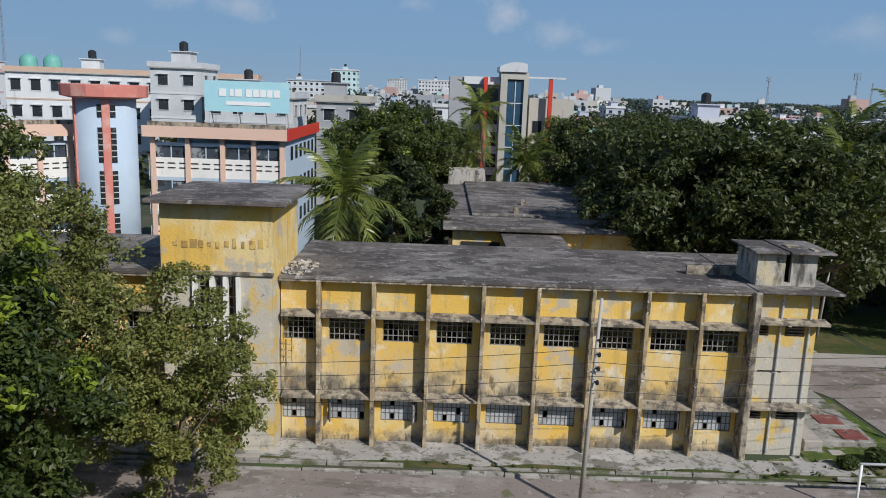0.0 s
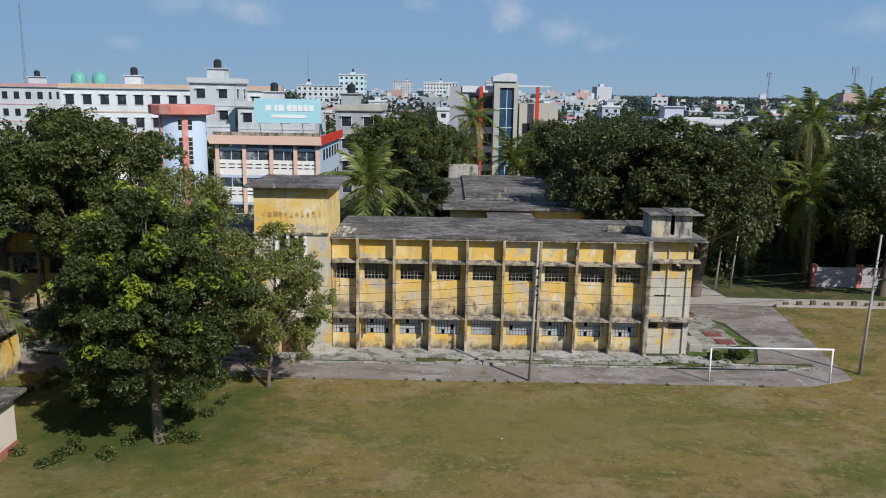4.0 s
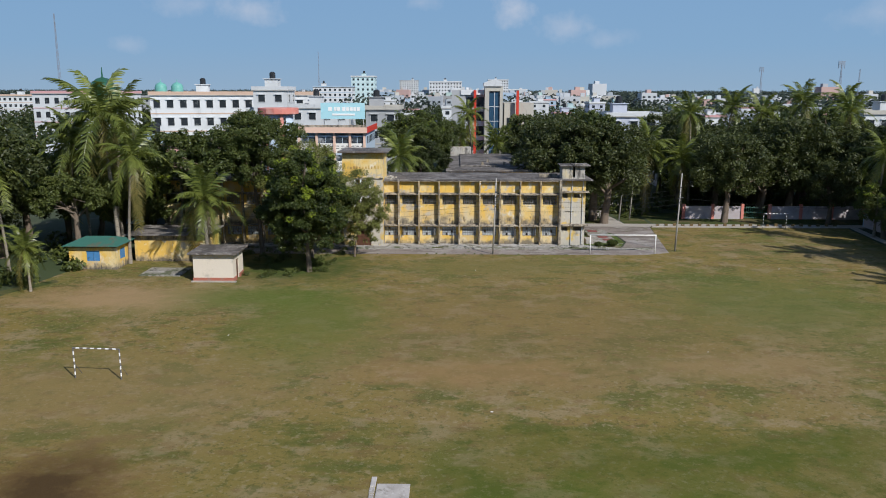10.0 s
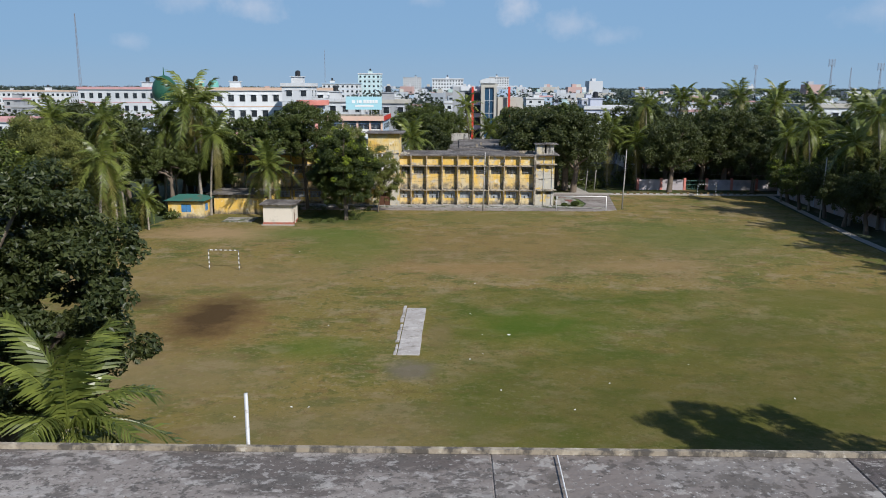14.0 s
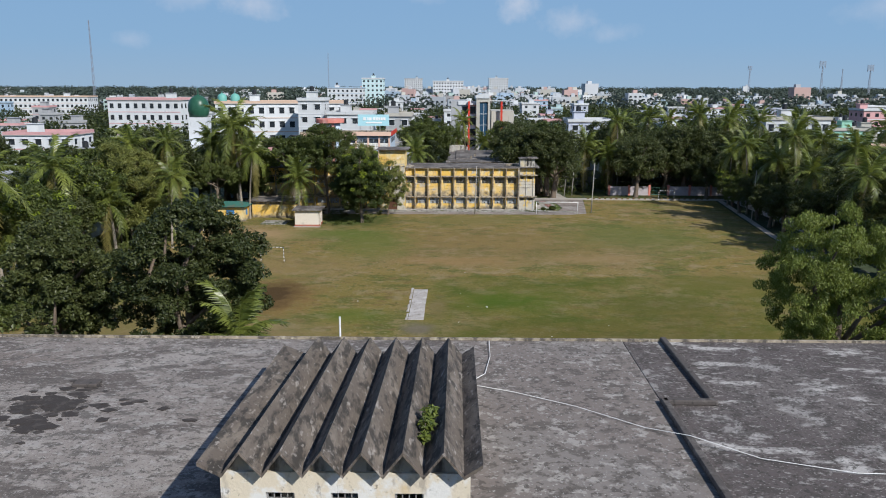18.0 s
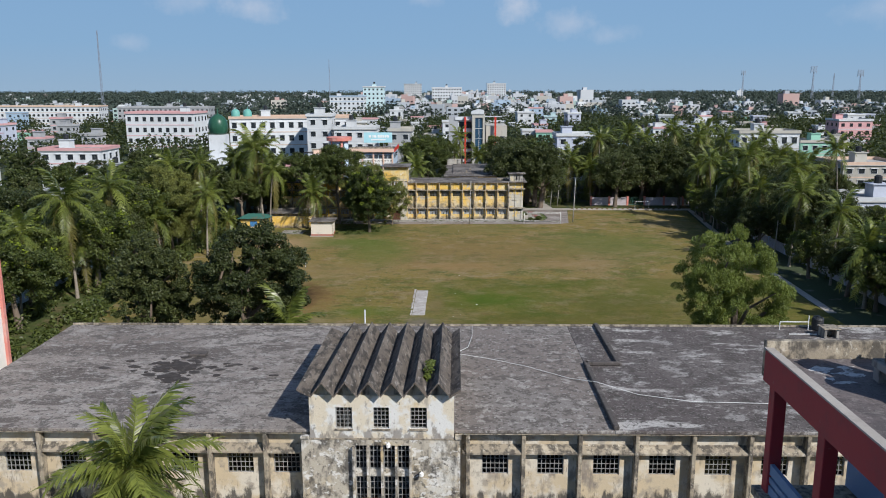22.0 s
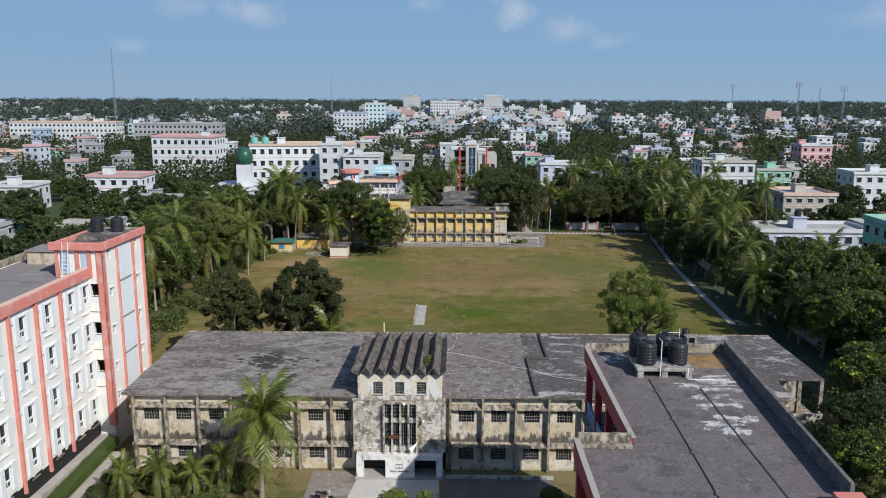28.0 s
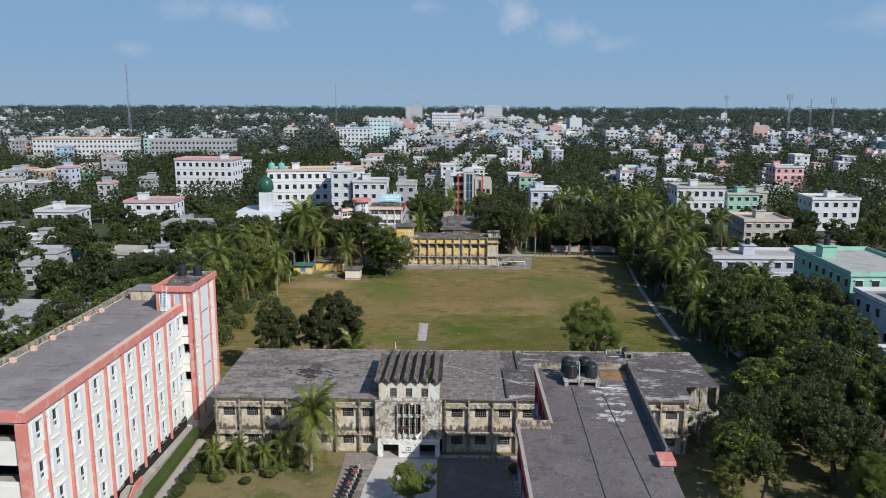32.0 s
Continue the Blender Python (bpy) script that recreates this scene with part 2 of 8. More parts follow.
M["hall_rib"] = surface("ochre_stained_rib", (0.37, 0.285, 0.165), [((0.52, 0.48, 0.40), 1.2, 0.52, 0.08, 0.75), ((0.20, 0.155, 0.11), 1.0, 0.50, 0.10, 0.8, (1, 1, 0.5)), (GRIME, 2.2, 0.49, 0.10, 0.85, (1, 1, 0.5)), ((0.66, 0.63, 0.58), 5.0, 0.61, 0.05, 0.8), ((0.30, 0.26, 0.2), 4.0, 0.58, 0.06, 0.7)], rough=0.92, bump=0.4, grain=12)
M["grey_plaster"] = surface("weathered_grey_plaster", (0.40, 0.38, 0.34), [
    ((0.56, 0.47, 0.28), 0.5, 0.53, 0.12, 0.8), (GRIME, 1.5, 0.47, 0.16, 0.88, (1.4, 1.4, 0.5)), ((0.62, 0.6, 0.55), 2.5, 0.6, 0.1, 0.6)], rough=0.92, bump=0.4, grain=8)
M["win_steel"] = surface("dull_window_steel", (0.27, 0.27, 0.265), [((0.12, 0.09, 0.07), 4.0, 0.55, 0.1, 0.7), ((0.5, 0.5, 0.5), 2.0, 0.62, 0.06, 0.6)], rough=0.6, bump=0, metal=0.2)
M["concrete_trim"] = surface("mouldy_concrete_trim", (0.31, 0.265, 0.20), [
    ((0.50, 0.44, 0.34), 1.3, 0.52, 0.10, 0.7), (GRIME, 2.6, 0.45, 0.14, 0.85, (1, 1, 0.6)), ((0.58, 0.54, 0.46), 4.0, 0.60, 0.06, 0.6)], rough=0.92, bump=0.4, grain=12)
M["roof"] = surface("mossy_concrete_roof", (0.135, 0.118, 0.106), [
    ((0.20, 0.183, 0.168), 0.13, 0.48, 0.10, 0.85), ((0.062, 0.054, 0.049), 0.35, 0.49, 0.06, 0.85), ((0.27, 0.25, 0.23), 0.7, 0.55, 0.05, 0.8, (0.5, 1.4, 1)),
    ((0.075, 0.068, 0.062), 1.5, 0.54, 0.06, 0.75), ((0.38, 0.365, 0.345), 3.0, 0.60, 0.05, 0.7), ((0.05, 0.046, 0.042), 5.5, 0.58, 0.06, 0.7)], rough=0.9, bump=0.6, grain=4)
M["roof_warm"] = surface("streaked_warm_grey_roof", (0.225, 0.200, 0.182), [
    ((0.30, 0.275, 0.252), 0.10, 0.50, 0.10, 0.8), ((0.15, 0.125, 0.112), 0.16, 0.52, 0.08, 0.7, (0.5, 1.6, 1)), ((0.098, 0.083, 0.075), 0.30, 0.51, 0.05, 0.85, (0.7, 1.4, 1)), ((0.31, 0.295, 0.275), 0.9, 0.56, 0.05, 0.7, (0.8, 1.2, 1)),
    ((0.10, 0.09, 0.082), 1.3, 0.54, 0.05, 0.8, (0.8, 1.2, 1)), ((0.36, 0.34, 0.32), 2.6, 0.57, 0.05, 0.65, (0.8, 1.2, 1)), ((0.07, 0.064, 0.058), 4.0, 0.56, 0.05, 0.75), ((0.38, 0.36, 0.34), 8.0, 0.58, 0.06, 0.6), ((0.06, 0.055, 0.05), 11.0, 0.57, 0.06, 0.6)], rough=0.9, bump=0.6, grain=4)
M["roof_brown"] = surface("pitted_brown_grey_roof", (0.18, 0.155, 0.140), [
    ((0.21, 0.192, 0.177), 0.16, 0.48, 0.12, 0.8), ((0.10, 0.088, 0.078), 0.9, 0.52, 0.06, 0.8), ((0.33, 0.31, 0.285), 1.6, 0.56, 0.05, 0.8), ((0.08, 0.07, 0.062), 3.2, 0.55, 0.05, 0.8), ((0.42, 0.41, 0.39), 6.0, 0.60, 0.04, 0.7)], rough=0.92, bump=0.8, grain=5)
M["roof_lichen"] = surface("dark_roof_with_white_lichen", (0.098, 0.083, 0.079), [
    ((0.14, 0.123, 0.116), 0.15, 0.48, 0.12, 0.8), ((0.30, 0.285, 0.27), 0.45, 0.57, 0.05, 0.75), ((0.065, 0.057, 0.052), 1.1, 0.53, 0.06, 0.8), ((0.46, 0.44, 0.415), 0.30, 0.57, 0.06, 0.85, (0.7, 1.5, 1)), ((0.34, 0.32, 0.30), 2.2, 0.58, 0.06, 0.7, (0.7, 1.3, 1)), ((0.05, 0.045, 0.04), 4.5, 0.55, 0.05, 0.8), ((0.36, 0.34, 0.32), 8.0, 0.59, 0.05, 0.6), ((0.05, 0.045, 0.042), 12.0, 0.57, 0.06, 0.6)], rough=0.92, bump=0.8, grain=5)
M["bitumen"] = surface("flaking_dark_bitumen", (0.045, 0.039, 0.036), [((0.08, 0.07, 0.064), 2.0, 0.52, 0.08, 0.7)], rough=0.85, bump=0.5, grain=8)
M["kerb_dark"] = surface("blackened_brick_kerb", (0.085, 0.075, 0.07), [((0.16, 0.145, 0.135), 1.4, 0.54, 0.1, 0.7), ((0.04, 0.036, 0.034), 4.0, 0.54, 0.1, 0.8)], rough=0.92, bump=0.5, grain=10)
M["roof_dark"] = surface("purple_grey_bitumen_roof", (0.14, 0.12, 0.12), [
    ((0.165, 0.147, 0.143), 0.2, 0.48, 0.14, 0.8), ((0.075, 0.068, 0.068), 0.8, 0.53, 0.10, 0.75), ((0.22, 0.20, 0.19), 2.2, 0.57, 0.07, 0.6), ((0.06, 0.055, 0.055), 5, 0.56, 0.06, 0.65), ((0.25, 0.235, 0.225), 9, 0.58, 0.06, 0.5), ((0.055, 0.05, 0.05), 13, 0.57, 0.06, 0.5)], rough=0.85, bump=0.4, grain=6)
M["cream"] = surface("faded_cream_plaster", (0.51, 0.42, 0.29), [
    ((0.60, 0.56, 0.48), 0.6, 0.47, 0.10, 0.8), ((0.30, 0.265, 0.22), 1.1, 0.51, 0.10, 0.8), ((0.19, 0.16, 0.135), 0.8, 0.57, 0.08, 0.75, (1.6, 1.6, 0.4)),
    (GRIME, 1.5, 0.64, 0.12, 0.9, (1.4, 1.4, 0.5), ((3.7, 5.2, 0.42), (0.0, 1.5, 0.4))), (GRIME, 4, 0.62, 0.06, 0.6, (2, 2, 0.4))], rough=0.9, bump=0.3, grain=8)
M["porch"] = surface("blotched_pale_porch_plaster", (0.42, 0.38, 0.31), [((0.56, 0.54, 0.49), 0.7, 0.50, 0.05, 0.9), 
    ((0.50, 0.38, 0.20), 0.45, 0.52, 0.14, 0.75), (GRIME, 1.3, 0.47, 0.14, 0.85, (1.2, 1.2, 0.6)), ((0.64, 0.63, 0.60), 2.2, 0.56, 0.05, 0.85, (1, 1, 1.6)), (GRIME, 3.2, 0.57, 0.06, 0.75), (GRIME, 8, 0.60, 0.08, 0.6)], rough=0.92, bump=0.4, grain=9)
M["clerestory"] = surface("cream_white_clerestory_plaster", (0.58, 0.52, 0.41), [((0.62, 0.63, 0.62), 0.7, 0.46, 0.06, 0.85), ((0.30, 0.27, 0.23), 1.2, 0.56, 0.08, 0.7, (1.2, 1.2, 0.6)), ((0.55, 0.42, 0.22), 0.8, 0.58, 0.1, 0.7), ((0.20, 0.18, 0.16), 1.6, 0.62, 0.08, 0.8, (1.2, 1.2, 0.7), ((8.4, 9.3, 0.25),)), (GRIME, 6, 0.63, 0.06, 0.6)], rough=0.9, bump=0.3, grain=9)
M["whitewash"] = surface("grimy_whitewash", (0.70, 0.69, 0.66), [((0.45, 0.43, 0.38), 0.8, 0.5, 0.12, 0.8), (GRIME, 1.6, 0.58, 0.12, 0.8, (1.2, 1.2, 0.6)), (GRIME, 5, 0.62, 0.08, 0.6)], rough=0.9, bump=0.3)
M["white"] = surface("white_painted_plaster", (0.74, 0.73, 0.69), [((0.6, 0.6, 0.58), 0.5, 0.5, 0.2, 0.6), ((0.45, 0.44, 0.42), 1.8, 0.62, 0.14, 0.6, (1.5, 1.5, 0.3))], rough=0.8, bump=0.12)
M["offwhite"] = surface("cool_white_plaster", (0.74, 0.725, 0.665), [((0.66, 0.66, 0.63), 0.35, 0.5, 0.12, 0.7), ((0.5, 0.49, 0.46), 1.6, 0.62, 0.14, 0.5, (1.5, 1.5, 0.3))], rough=0.8, bump=0.12)
M["pale_blue"] = surface("pale_blue_plaster", (0.40, 0.49, 0.58), [((0.47, 0.55, 0.62), 0.4, 0.5, 0.2, 0.6), ((0.4, 0.42, 0.44), 1.5, 0.64, 0.12, 0.5)], rough=0.8, bump=0.12)
M["salmon"] = surface("salmon_pink_paint", (0.58, 0.21, 0.17), [((0.60, 0.38, 0.33), 0.7, 0.5, 0.14, 0.7), ((0.25, 0.2, 0.18), 1.8, 0.62, 0.14, 0.7)], rough=0.8, bump=0.2)
M["peach"] = surface("pale_peach_paint", (0.66, 0.46, 0.36), [((0.5, 0.42, 0.38), 1.2, 0.56, 0.2, 0.6)], rough=0.85, bump=0.15)
M["red"] = surface("dark_red_paint", (0.30, 0.035, 0.045), [((0.18, 0.04, 0.05), 1.0, 0.5, 0.2, 0.6), ((0.3, 0.25, 0.24), 2.5, 0.66, 0.08, 0.5)], rough=0.6, bump=0.1)
M["slate_blue"] = surface("slate_blue_paint", (0.16, 0.24, 0.38), [((0.3, 0.36, 0.44), 1.4, 0.55, 0.2, 0.6), (GRIME, 3.0, 0.62, 0.16, 0.6)], rough=0.75, bump=0.15)
# near-black base colour stands in for shade inside rooms, slots and vents
M["dark"] = surface("dark_interior_shade", (0.035, 0.033, 0.032), rough=0.9, bump=0)
M["black_paint"] = surface("black_base_paint", (0.02, 0.02, 0.02), [((0.2, 0.19, 0.18), 2.0, 0.62, 0.1, 0.5)], rough=0.7, bump=0.1)
M["steel"] = surface("grey_window_steel", (0.52, 0.53, 0.53), [((0.2, 0.14, 0.1), 4.0, 0.58, 0.1, 0.7)], rough=0.6, bump=0, metal=0.2)
M["whitepaint"] = surface("white_painted_steel", (0.78, 0.78, 0.76), [((0.4, 0.3, 0.24), 5.0, 0.66, 0.08, 0.6)], rough=0.5, bump=0)
M["redpaint"] = surface("red_painted_steel", (0.55, 0.05, 0.03), [((0.3, 0.1, 0.08), 5.0, 0.62, 0.1, 0.6)], rough=0.5, bump=0)
M["pane"] = glazing("window_glass")
M["dark_pane"] = surface("dark_window_glass", (0.025, 0.03, 0.035), [((0.12, 0.13, 0.13), 0.9, 0.58, 0.06, 0.7)], rough=0.12, bump=0, spec=0.6)
M["blue_pane"] = surface("blue_curtain_glass", (0.03, 0.075, 0.13), [((0.02, 0.03, 0.045), 0.5, 0.5, 0.2, 0.7)], rough=0.08, bump=0, spec=0.8)
M["black_tank"] = surface("black_plastic_tank", (0.022, 0.024, 0.027), [((0.07, 0.068, 0.065), 2.0, 0.55, 0.2, 0.6)], rough=0.45, bump=0.05)
M["bark"] = surface("grey_brown_bark", (0.16, 0.125, 0.095), [((0.08, 0.065, 0.05), 3.0, 0.5, 0.2, 0.8, (1, 1, 0.3)), ((0.26, 0.24, 0.2), 1.4, 0.6, 0.12, 0.6)], rough=0.95, bump=0.6, grain=14)
M["palm_bark"] = surface("ringed_grey_palm_bark", (0.27, 0.235, 0.19), [((0.12, 0.1, 0.08), 3.0, 0.5, 0.15, 0.7, (0.4, 0.4, 3.0))], rough=0.95, bump=0.6, grain=10)
M["leaf_dark"] = foliage("dark_mango_leaves", (0.016, 0.026, 0.009), (0.090, 0.104, 0.033), (0.12, 0.15, 0.02))
M["leaf_mid"] = foliage("mid_green_leaves", (0.020, 0.036, 0.010), (0.120, 0.142, 0.036), (0.17, 0.21, 0.03))
M["leaf_fig"] = foliage("glossy_yellow_green_leaves", (0.013, 0.026, 0.008), (0.112, 0.138, 0.030), (0.15, 0.19, 0.025))
M["leaf_young"] = foliage("bright_young_leaves", (0.10, 0.14, 0.015), (0.27, 0.33, 0.03), (0.3, 0.38, 0.035))
M["leaf_light"] = foliage("yellow_green_leaves", (0.055, 0.080, 0.018), (0.205, 0.245, 0.050), (0.28, 0.34, 0.05))
M["leaf_dry"] = foliage("dry_olive_leaves", (0.060, 0.078, 0.020), (0.245, 0.255, 0.068), (0.28, 0.29, 0.07))
M["frond"] = foliage("coconut_fronds", (0.036, 0.056, 0.015), (0.215, 0.245, 0.052), (0.30, 0.34, 0.05), 0.33)
M["frond_old"] = foliage("yellowed_coconut_fronds", (0.10, 0.10, 0.025), (0.25, 0.21, 0.07), (0.28, 0.26, 0.06), 0.4)
# greyed and blued leaf colour carries the haze of the distance
M["leaf_far"] = foliage("haze_tinted_far_leaves", (0.034, 0.050, 0.040), (0.080, 0.102, 0.076), (0.09, 0.11, 0.08), 0.7)
M["hedge"] = foliage("clipped_hedge_leaves", (0.04, 0.075, 0.015), (0.12, 0.17, 0.04), (0.18, 0.26, 0.03))
M["path"] = surface("worn_concrete_path", (0.36, 0.33, 0.295), [((0.46, 0.43, 0.39), 0.3, 0.5, 0.16, 0.8), ((0.22, 0.2, 0.18), 0.9, 0.55, 0.14, 0.7), ((0.13, 0.13, 0.09), 3.0, 0.62, 0.1, 0.6)], rough=0.92, bump=0.4, grain=8)
M["road"] = surface("pinkish_worn_road", (0.235, 0.20, 0.178), [((0.33, 0.305, 0.28), 0.25, 0.5, 0.12, 0.8), ((0.14, 0.118, 0.098), 0.5, 0.52, 0.06, 0.75, (0.5, 1.5, 1)), ((0.10, 0.115, 0.045), 0.8, 0.61, 0.05, 0.75), ((0.38, 0.36, 0.33), 1.6, 0.60, 0.05, 0.7), ((0.09, 0.08, 0.07), 4.0, 0.60, 0.05, 0.7)], rough=0.93, bump=0.4, grain=7)
M["wood"] = surface("dark_brown_door_wood", (0.10, 0.045, 0.025), [((0.05, 0.025, 0.015), 3, 0.5, 0.2, 0.7, (3, 3, 0.4))], rough=0.7, bump=0.2)
M["blue_shutter"] = surface("blue_painted_shutter", (0.06, 0.20, 0.42), [((0.2, 0.3, 0.4), 2, 0.58, 0.14, 0.6)], rough=0.6, bump=0.1)
M["green_tin"] = surface("green_tin_roof", (0.05, 0.16, 0.13), [((0.16, 0.12, 0.08), 0.9, 0.55, 0.12, 0.7)], rough=0.5, bump=0.1, metal=0.1)
M["brick"] = surface("worn_red_brick", (0.36, 0.13, 0.09), [((0.25, 0.2, 0.17), 1.6, 0.52, 0.14, 0.8)], rough=0.92, bump=0.5, grain=14)

# ---- building helpers ----
WM = {}


def thing(name, label, category, at=(0, 0, 0), group="", kind=""):
    ob = new(name)
    ob.location, ob.empty_display_size = at, 0.3
    WM[ob] = Matrix.Translation(at)
    return tagged(ob, label, category, group, kind)


def finish(me, mats):
    for m in mats if isinstance(mats, (list, tuple)) else [mats]:
        me.materials.append(m)
    return me


def hang(ob, parent):
    """Puts ob under parent without moving it; parts are built in the same space as their thing."""
    WM[ob] = Matrix.Identity(4)
    if parent:
        ob.parent = parent
        ob.matrix_parent_inverse = WM[parent].inverted() if WM[parent] != Matrix.Identity(4) else Matrix.Identity(4)
    return ob


def part(name, bm, material, parent, label="", smooth=False):
    me = bpy.data.meshes.new(name)
    bm.to_mesh(me)
    bm.free()
    if smooth:
        me.polygons.foreach_set("use_smooth", [True] * len(me.polygons))
    finish(me, material)
    return tagged(hang(new(name, me), parent), label)


def solid(name, bm, material, label, category, kind="", group="", smooth=False):
    return tagged(part(name, bm, material, None, "", smooth), label, category, group, kind)


def shared(name, me, parent, m):
    """A part on mesh data that alike parts share, at the pose m."""
    ob = hang(new(name, me), parent)
    ob.matrix_basis = m
    return ob


def box(bm, x0, x1, y0, y1, z0, z1, mat=0):
    v = [bm.verts.new((x, y, z)) for z in (z0, z1) for y in (y0, y1) for x in (x0, x1)]
    for f in ((0, 2, 3, 1), (4, 5, 7, 6), (0, 1, 5, 4), (2, 6, 7, 3), (0, 4, 6, 2), (1, 3, 7, 5)):
        bm.faces.new([v[i] for i in f]).material_index = mat
    return v


def boxes(*rows):
    bm = bmesh.new()
    for r in rows:
        box(bm, *r)
    return bm


def soft(bm, width=0.03):
    """Rounds the edges of what stands in bm."""
    bmesh.ops.bevel(bm, geom=list(bm.edges), offset=width, segments=1, affect="EDGES")
    return bm


def rod(bm, p, q, r, sides=6, r2=None, mat=0):
    """A straight rod from p to q."""
    p, q = Vector(p), Vector(q)
    d = (q - p).normalized()
    a = d.orthogonal().normalized()
    b = d.cross(a)
    rings = []
    for c, rad in ((p, r), (q, r if r2 is None else r2)):
        rings.append([bm.verts.new(c + rad * (math.cos(k * math.tau / sides) * a + math.sin(k * math.tau / sides) * b)) for k in range(sides)])
    for k in range(sides):
        bm.faces.new((rings[0][k], rings[0][(k + 1) % sides], rings[1][(k + 1) % sides], rings[1][k])).material_index = mat
    bm.faces.new(rings[0][::-1]).material_index = mat
    bm.faces.new(rings[1]).material_index = mat


def turned(bm, profile, x, y, sides=20, mat=0):
    """A body of revolution round an upright axis; profile: (radius, z) from below upwards."""
    rings = [[bm.verts.new((x + r * math.cos(k * math.tau / sides), y + r * math.sin(k * math.tau / sides), z)) for k in range(sides)] for r, z in profile]
    for a, b in zip(rings, rings[1:]):
        for k in range(sides):
            bm.faces.new((a[k], a[(k + 1) % sides], b[(k + 1) % sides], b[k])).material_index = mat
    bm.faces.new(rings[0][::-1]).material_index = mat
    bm.faces.new(rings[-1]).material_index = mat


def prism(bm, pts, z0, z1, mat=0):
    """An upright prism over a plan outline that runs anticlockwise."""
    lo = [bm.verts.new((x, y, z0)) for x, y in pts]
    hi = [bm.verts.new((x, y, z1)) for x, y in pts]
    k = len(pts)
    for i in range(k):
        bm.faces.new((lo[i], lo[(i + 1) % k], hi[(i + 1) % k], hi[i])).material_index = mat
    bm.faces.new(lo[::-1]).material_index = mat
    bm.faces.new(hi).material_index = mat


def wall(bm, axis, at, thick, a0, a1, z0, z1, holes=()):
    """A wall with openings. axis 'y': it runs along x with its outer face at y = at; thick may be negative."""
    us = sorted({a0, a1, *[u for h in holes for u in h[:2]]})
    zs = sorted({z0, z1, *[z for h in holes for z in h[2:]]})
    lo, hi = sorted((at, at + thick))
    for za, zb in zip(zs, zs[1:]):
        start = None
        for u, v in list(zip(us, us[1:])) + [(None, None)]:
            gap = u is None or any(h[0] <= u and v <= h[1] and h[2] <= za and zb <= h[3] for h in holes)
            if gap and start is not None:
                box(bm, *((start, end, lo, hi) if axis == "y" else (lo, hi, start, end)), za, zb)
                start = None
            elif not gap:
                start, end = (u if start is None else start), v
    return bm


MESHES = {}


def window_meshes(w, h, cols, rows, seed, bar=0.035, broken=0.15, mats=("win_steel", "pane")):
    """Frame with glazing bars, and the panes that are left in it; both stand on z = 0 and face -y."""
    key = (round(w, 2), round(h, 2), cols, rows, seed, broken, mats)
    if key not in MESHES:
        rng = random.Random(seed)
        bm = bmesh.new()
        for i in range(cols + 1):
            t = bar * (1.6 if i in (0, cols) else 1)
            x = -w / 2 + w * i / cols
            box(bm, x - t / 2, x + t / 2, 0.0, 0.05, 0, h)
        for j in range(rows + 1):
            t = bar * (1.6 if j in (0, rows) else 1)
            z = h * j / rows
            box(bm, -w / 2, w / 2, 0.004, 0.046, z - t / 2, z + t / 2)
        fm = bpy.data.meshes.new("window_frame")
        bm.to_mesh(fm)
        bm.free()
        bm = bmesh.new()
        for i in range(cols):
            for j in range(rows):
                if rng.random() > broken:
                    box(bm, -w / 2 + w * i / cols, -w / 2 + w * (i + 1) / cols, 0.02, 0.026, h * j / rows, h * (j + 1) / rows)
        pm = bpy.data.meshes.new("pane")
        bm.to_mesh(pm)
        bm.free()
        MESHES[key] = finish(fm, M[mats[0]]), finish(pm, M[mats[1]])
    return MESHES[key]


FACING = {"-y": 0, "+x": 90, "+y": 180, "-x": -90}


def set_window(parent, u, at, z, w, h, cols, rows, seed, face="-y", broken=0.15, mats=("win_steel", "pane"), turn=0.0):
    """A window whose middle stands at u along the wall whose plane is at; its glass can be seen through."""
    f, p = window_meshes(w, h, cols, rows, seed, broken=broken, mats=mats)
    x, y = (u, at) if face in ("-y", "+y") else (at, u)
    m = pose(x, y, z, 0, 0, FACING[face] + turn)
    win = shared("window", f, parent, m)
    pn = new("pane", p)
    pn.parent = win
    pn.visible_shadow = False
    return win


def np_mesh(name, verts, faces, material, smooth=False):
    me = bpy.data.meshes.new(name)
    verts, faces = np.asarray(verts, np.float32), np.asarray(faces, np.int32)
    k = faces.shape[1]
    me.vertices.add(len(verts))
    me.vertices.foreach_set("co", verts.ravel())
    me.loops.add(faces.size)
    me.loops.foreach_set("vertex_index", faces.ravel())
    me.polygons.add(len(faces))
    me.polygons.foreach_set("loop_start", np.arange(len(faces), dtype=np.int32) * k)
    me.polygons.foreach_set("use_smooth", np.full(len(faces), smooth))
    me.update(calc_edges=True)
    me.validate()
    return finish(me, material)


def tube(points, radii, sides=7):
    """Vertices and quads of a bent, tapering tube."""
    pts = np.asarray(points, float)
    v, f = [], []
    for i, (p, r) in enumerate(zip(pts, radii)):
        d = pts[min(i + 1, len(pts) - 1)] - pts[max(i - 1, 0)]
        d /= np.linalg.norm(d) + 1e-9
        a = np.cross(d, (0.31, 0.95, 0.07))
        a /= np.linalg.norm(a) + 1e-9
        b = np.cross(d, a)
        for k in range(sides):
            v.append(p + r * (math.cos(k * math.tau / sides) * a + math.sin(k * math.tau / sides) * b))
        if i:
            for k in range(sides):
                f.append((i * sides - sides + k, i * sides - sides + (k + 1) % sides, i * sides + (k + 1) % sides, i * sides + k))
    return np.array(v), np.array(f)


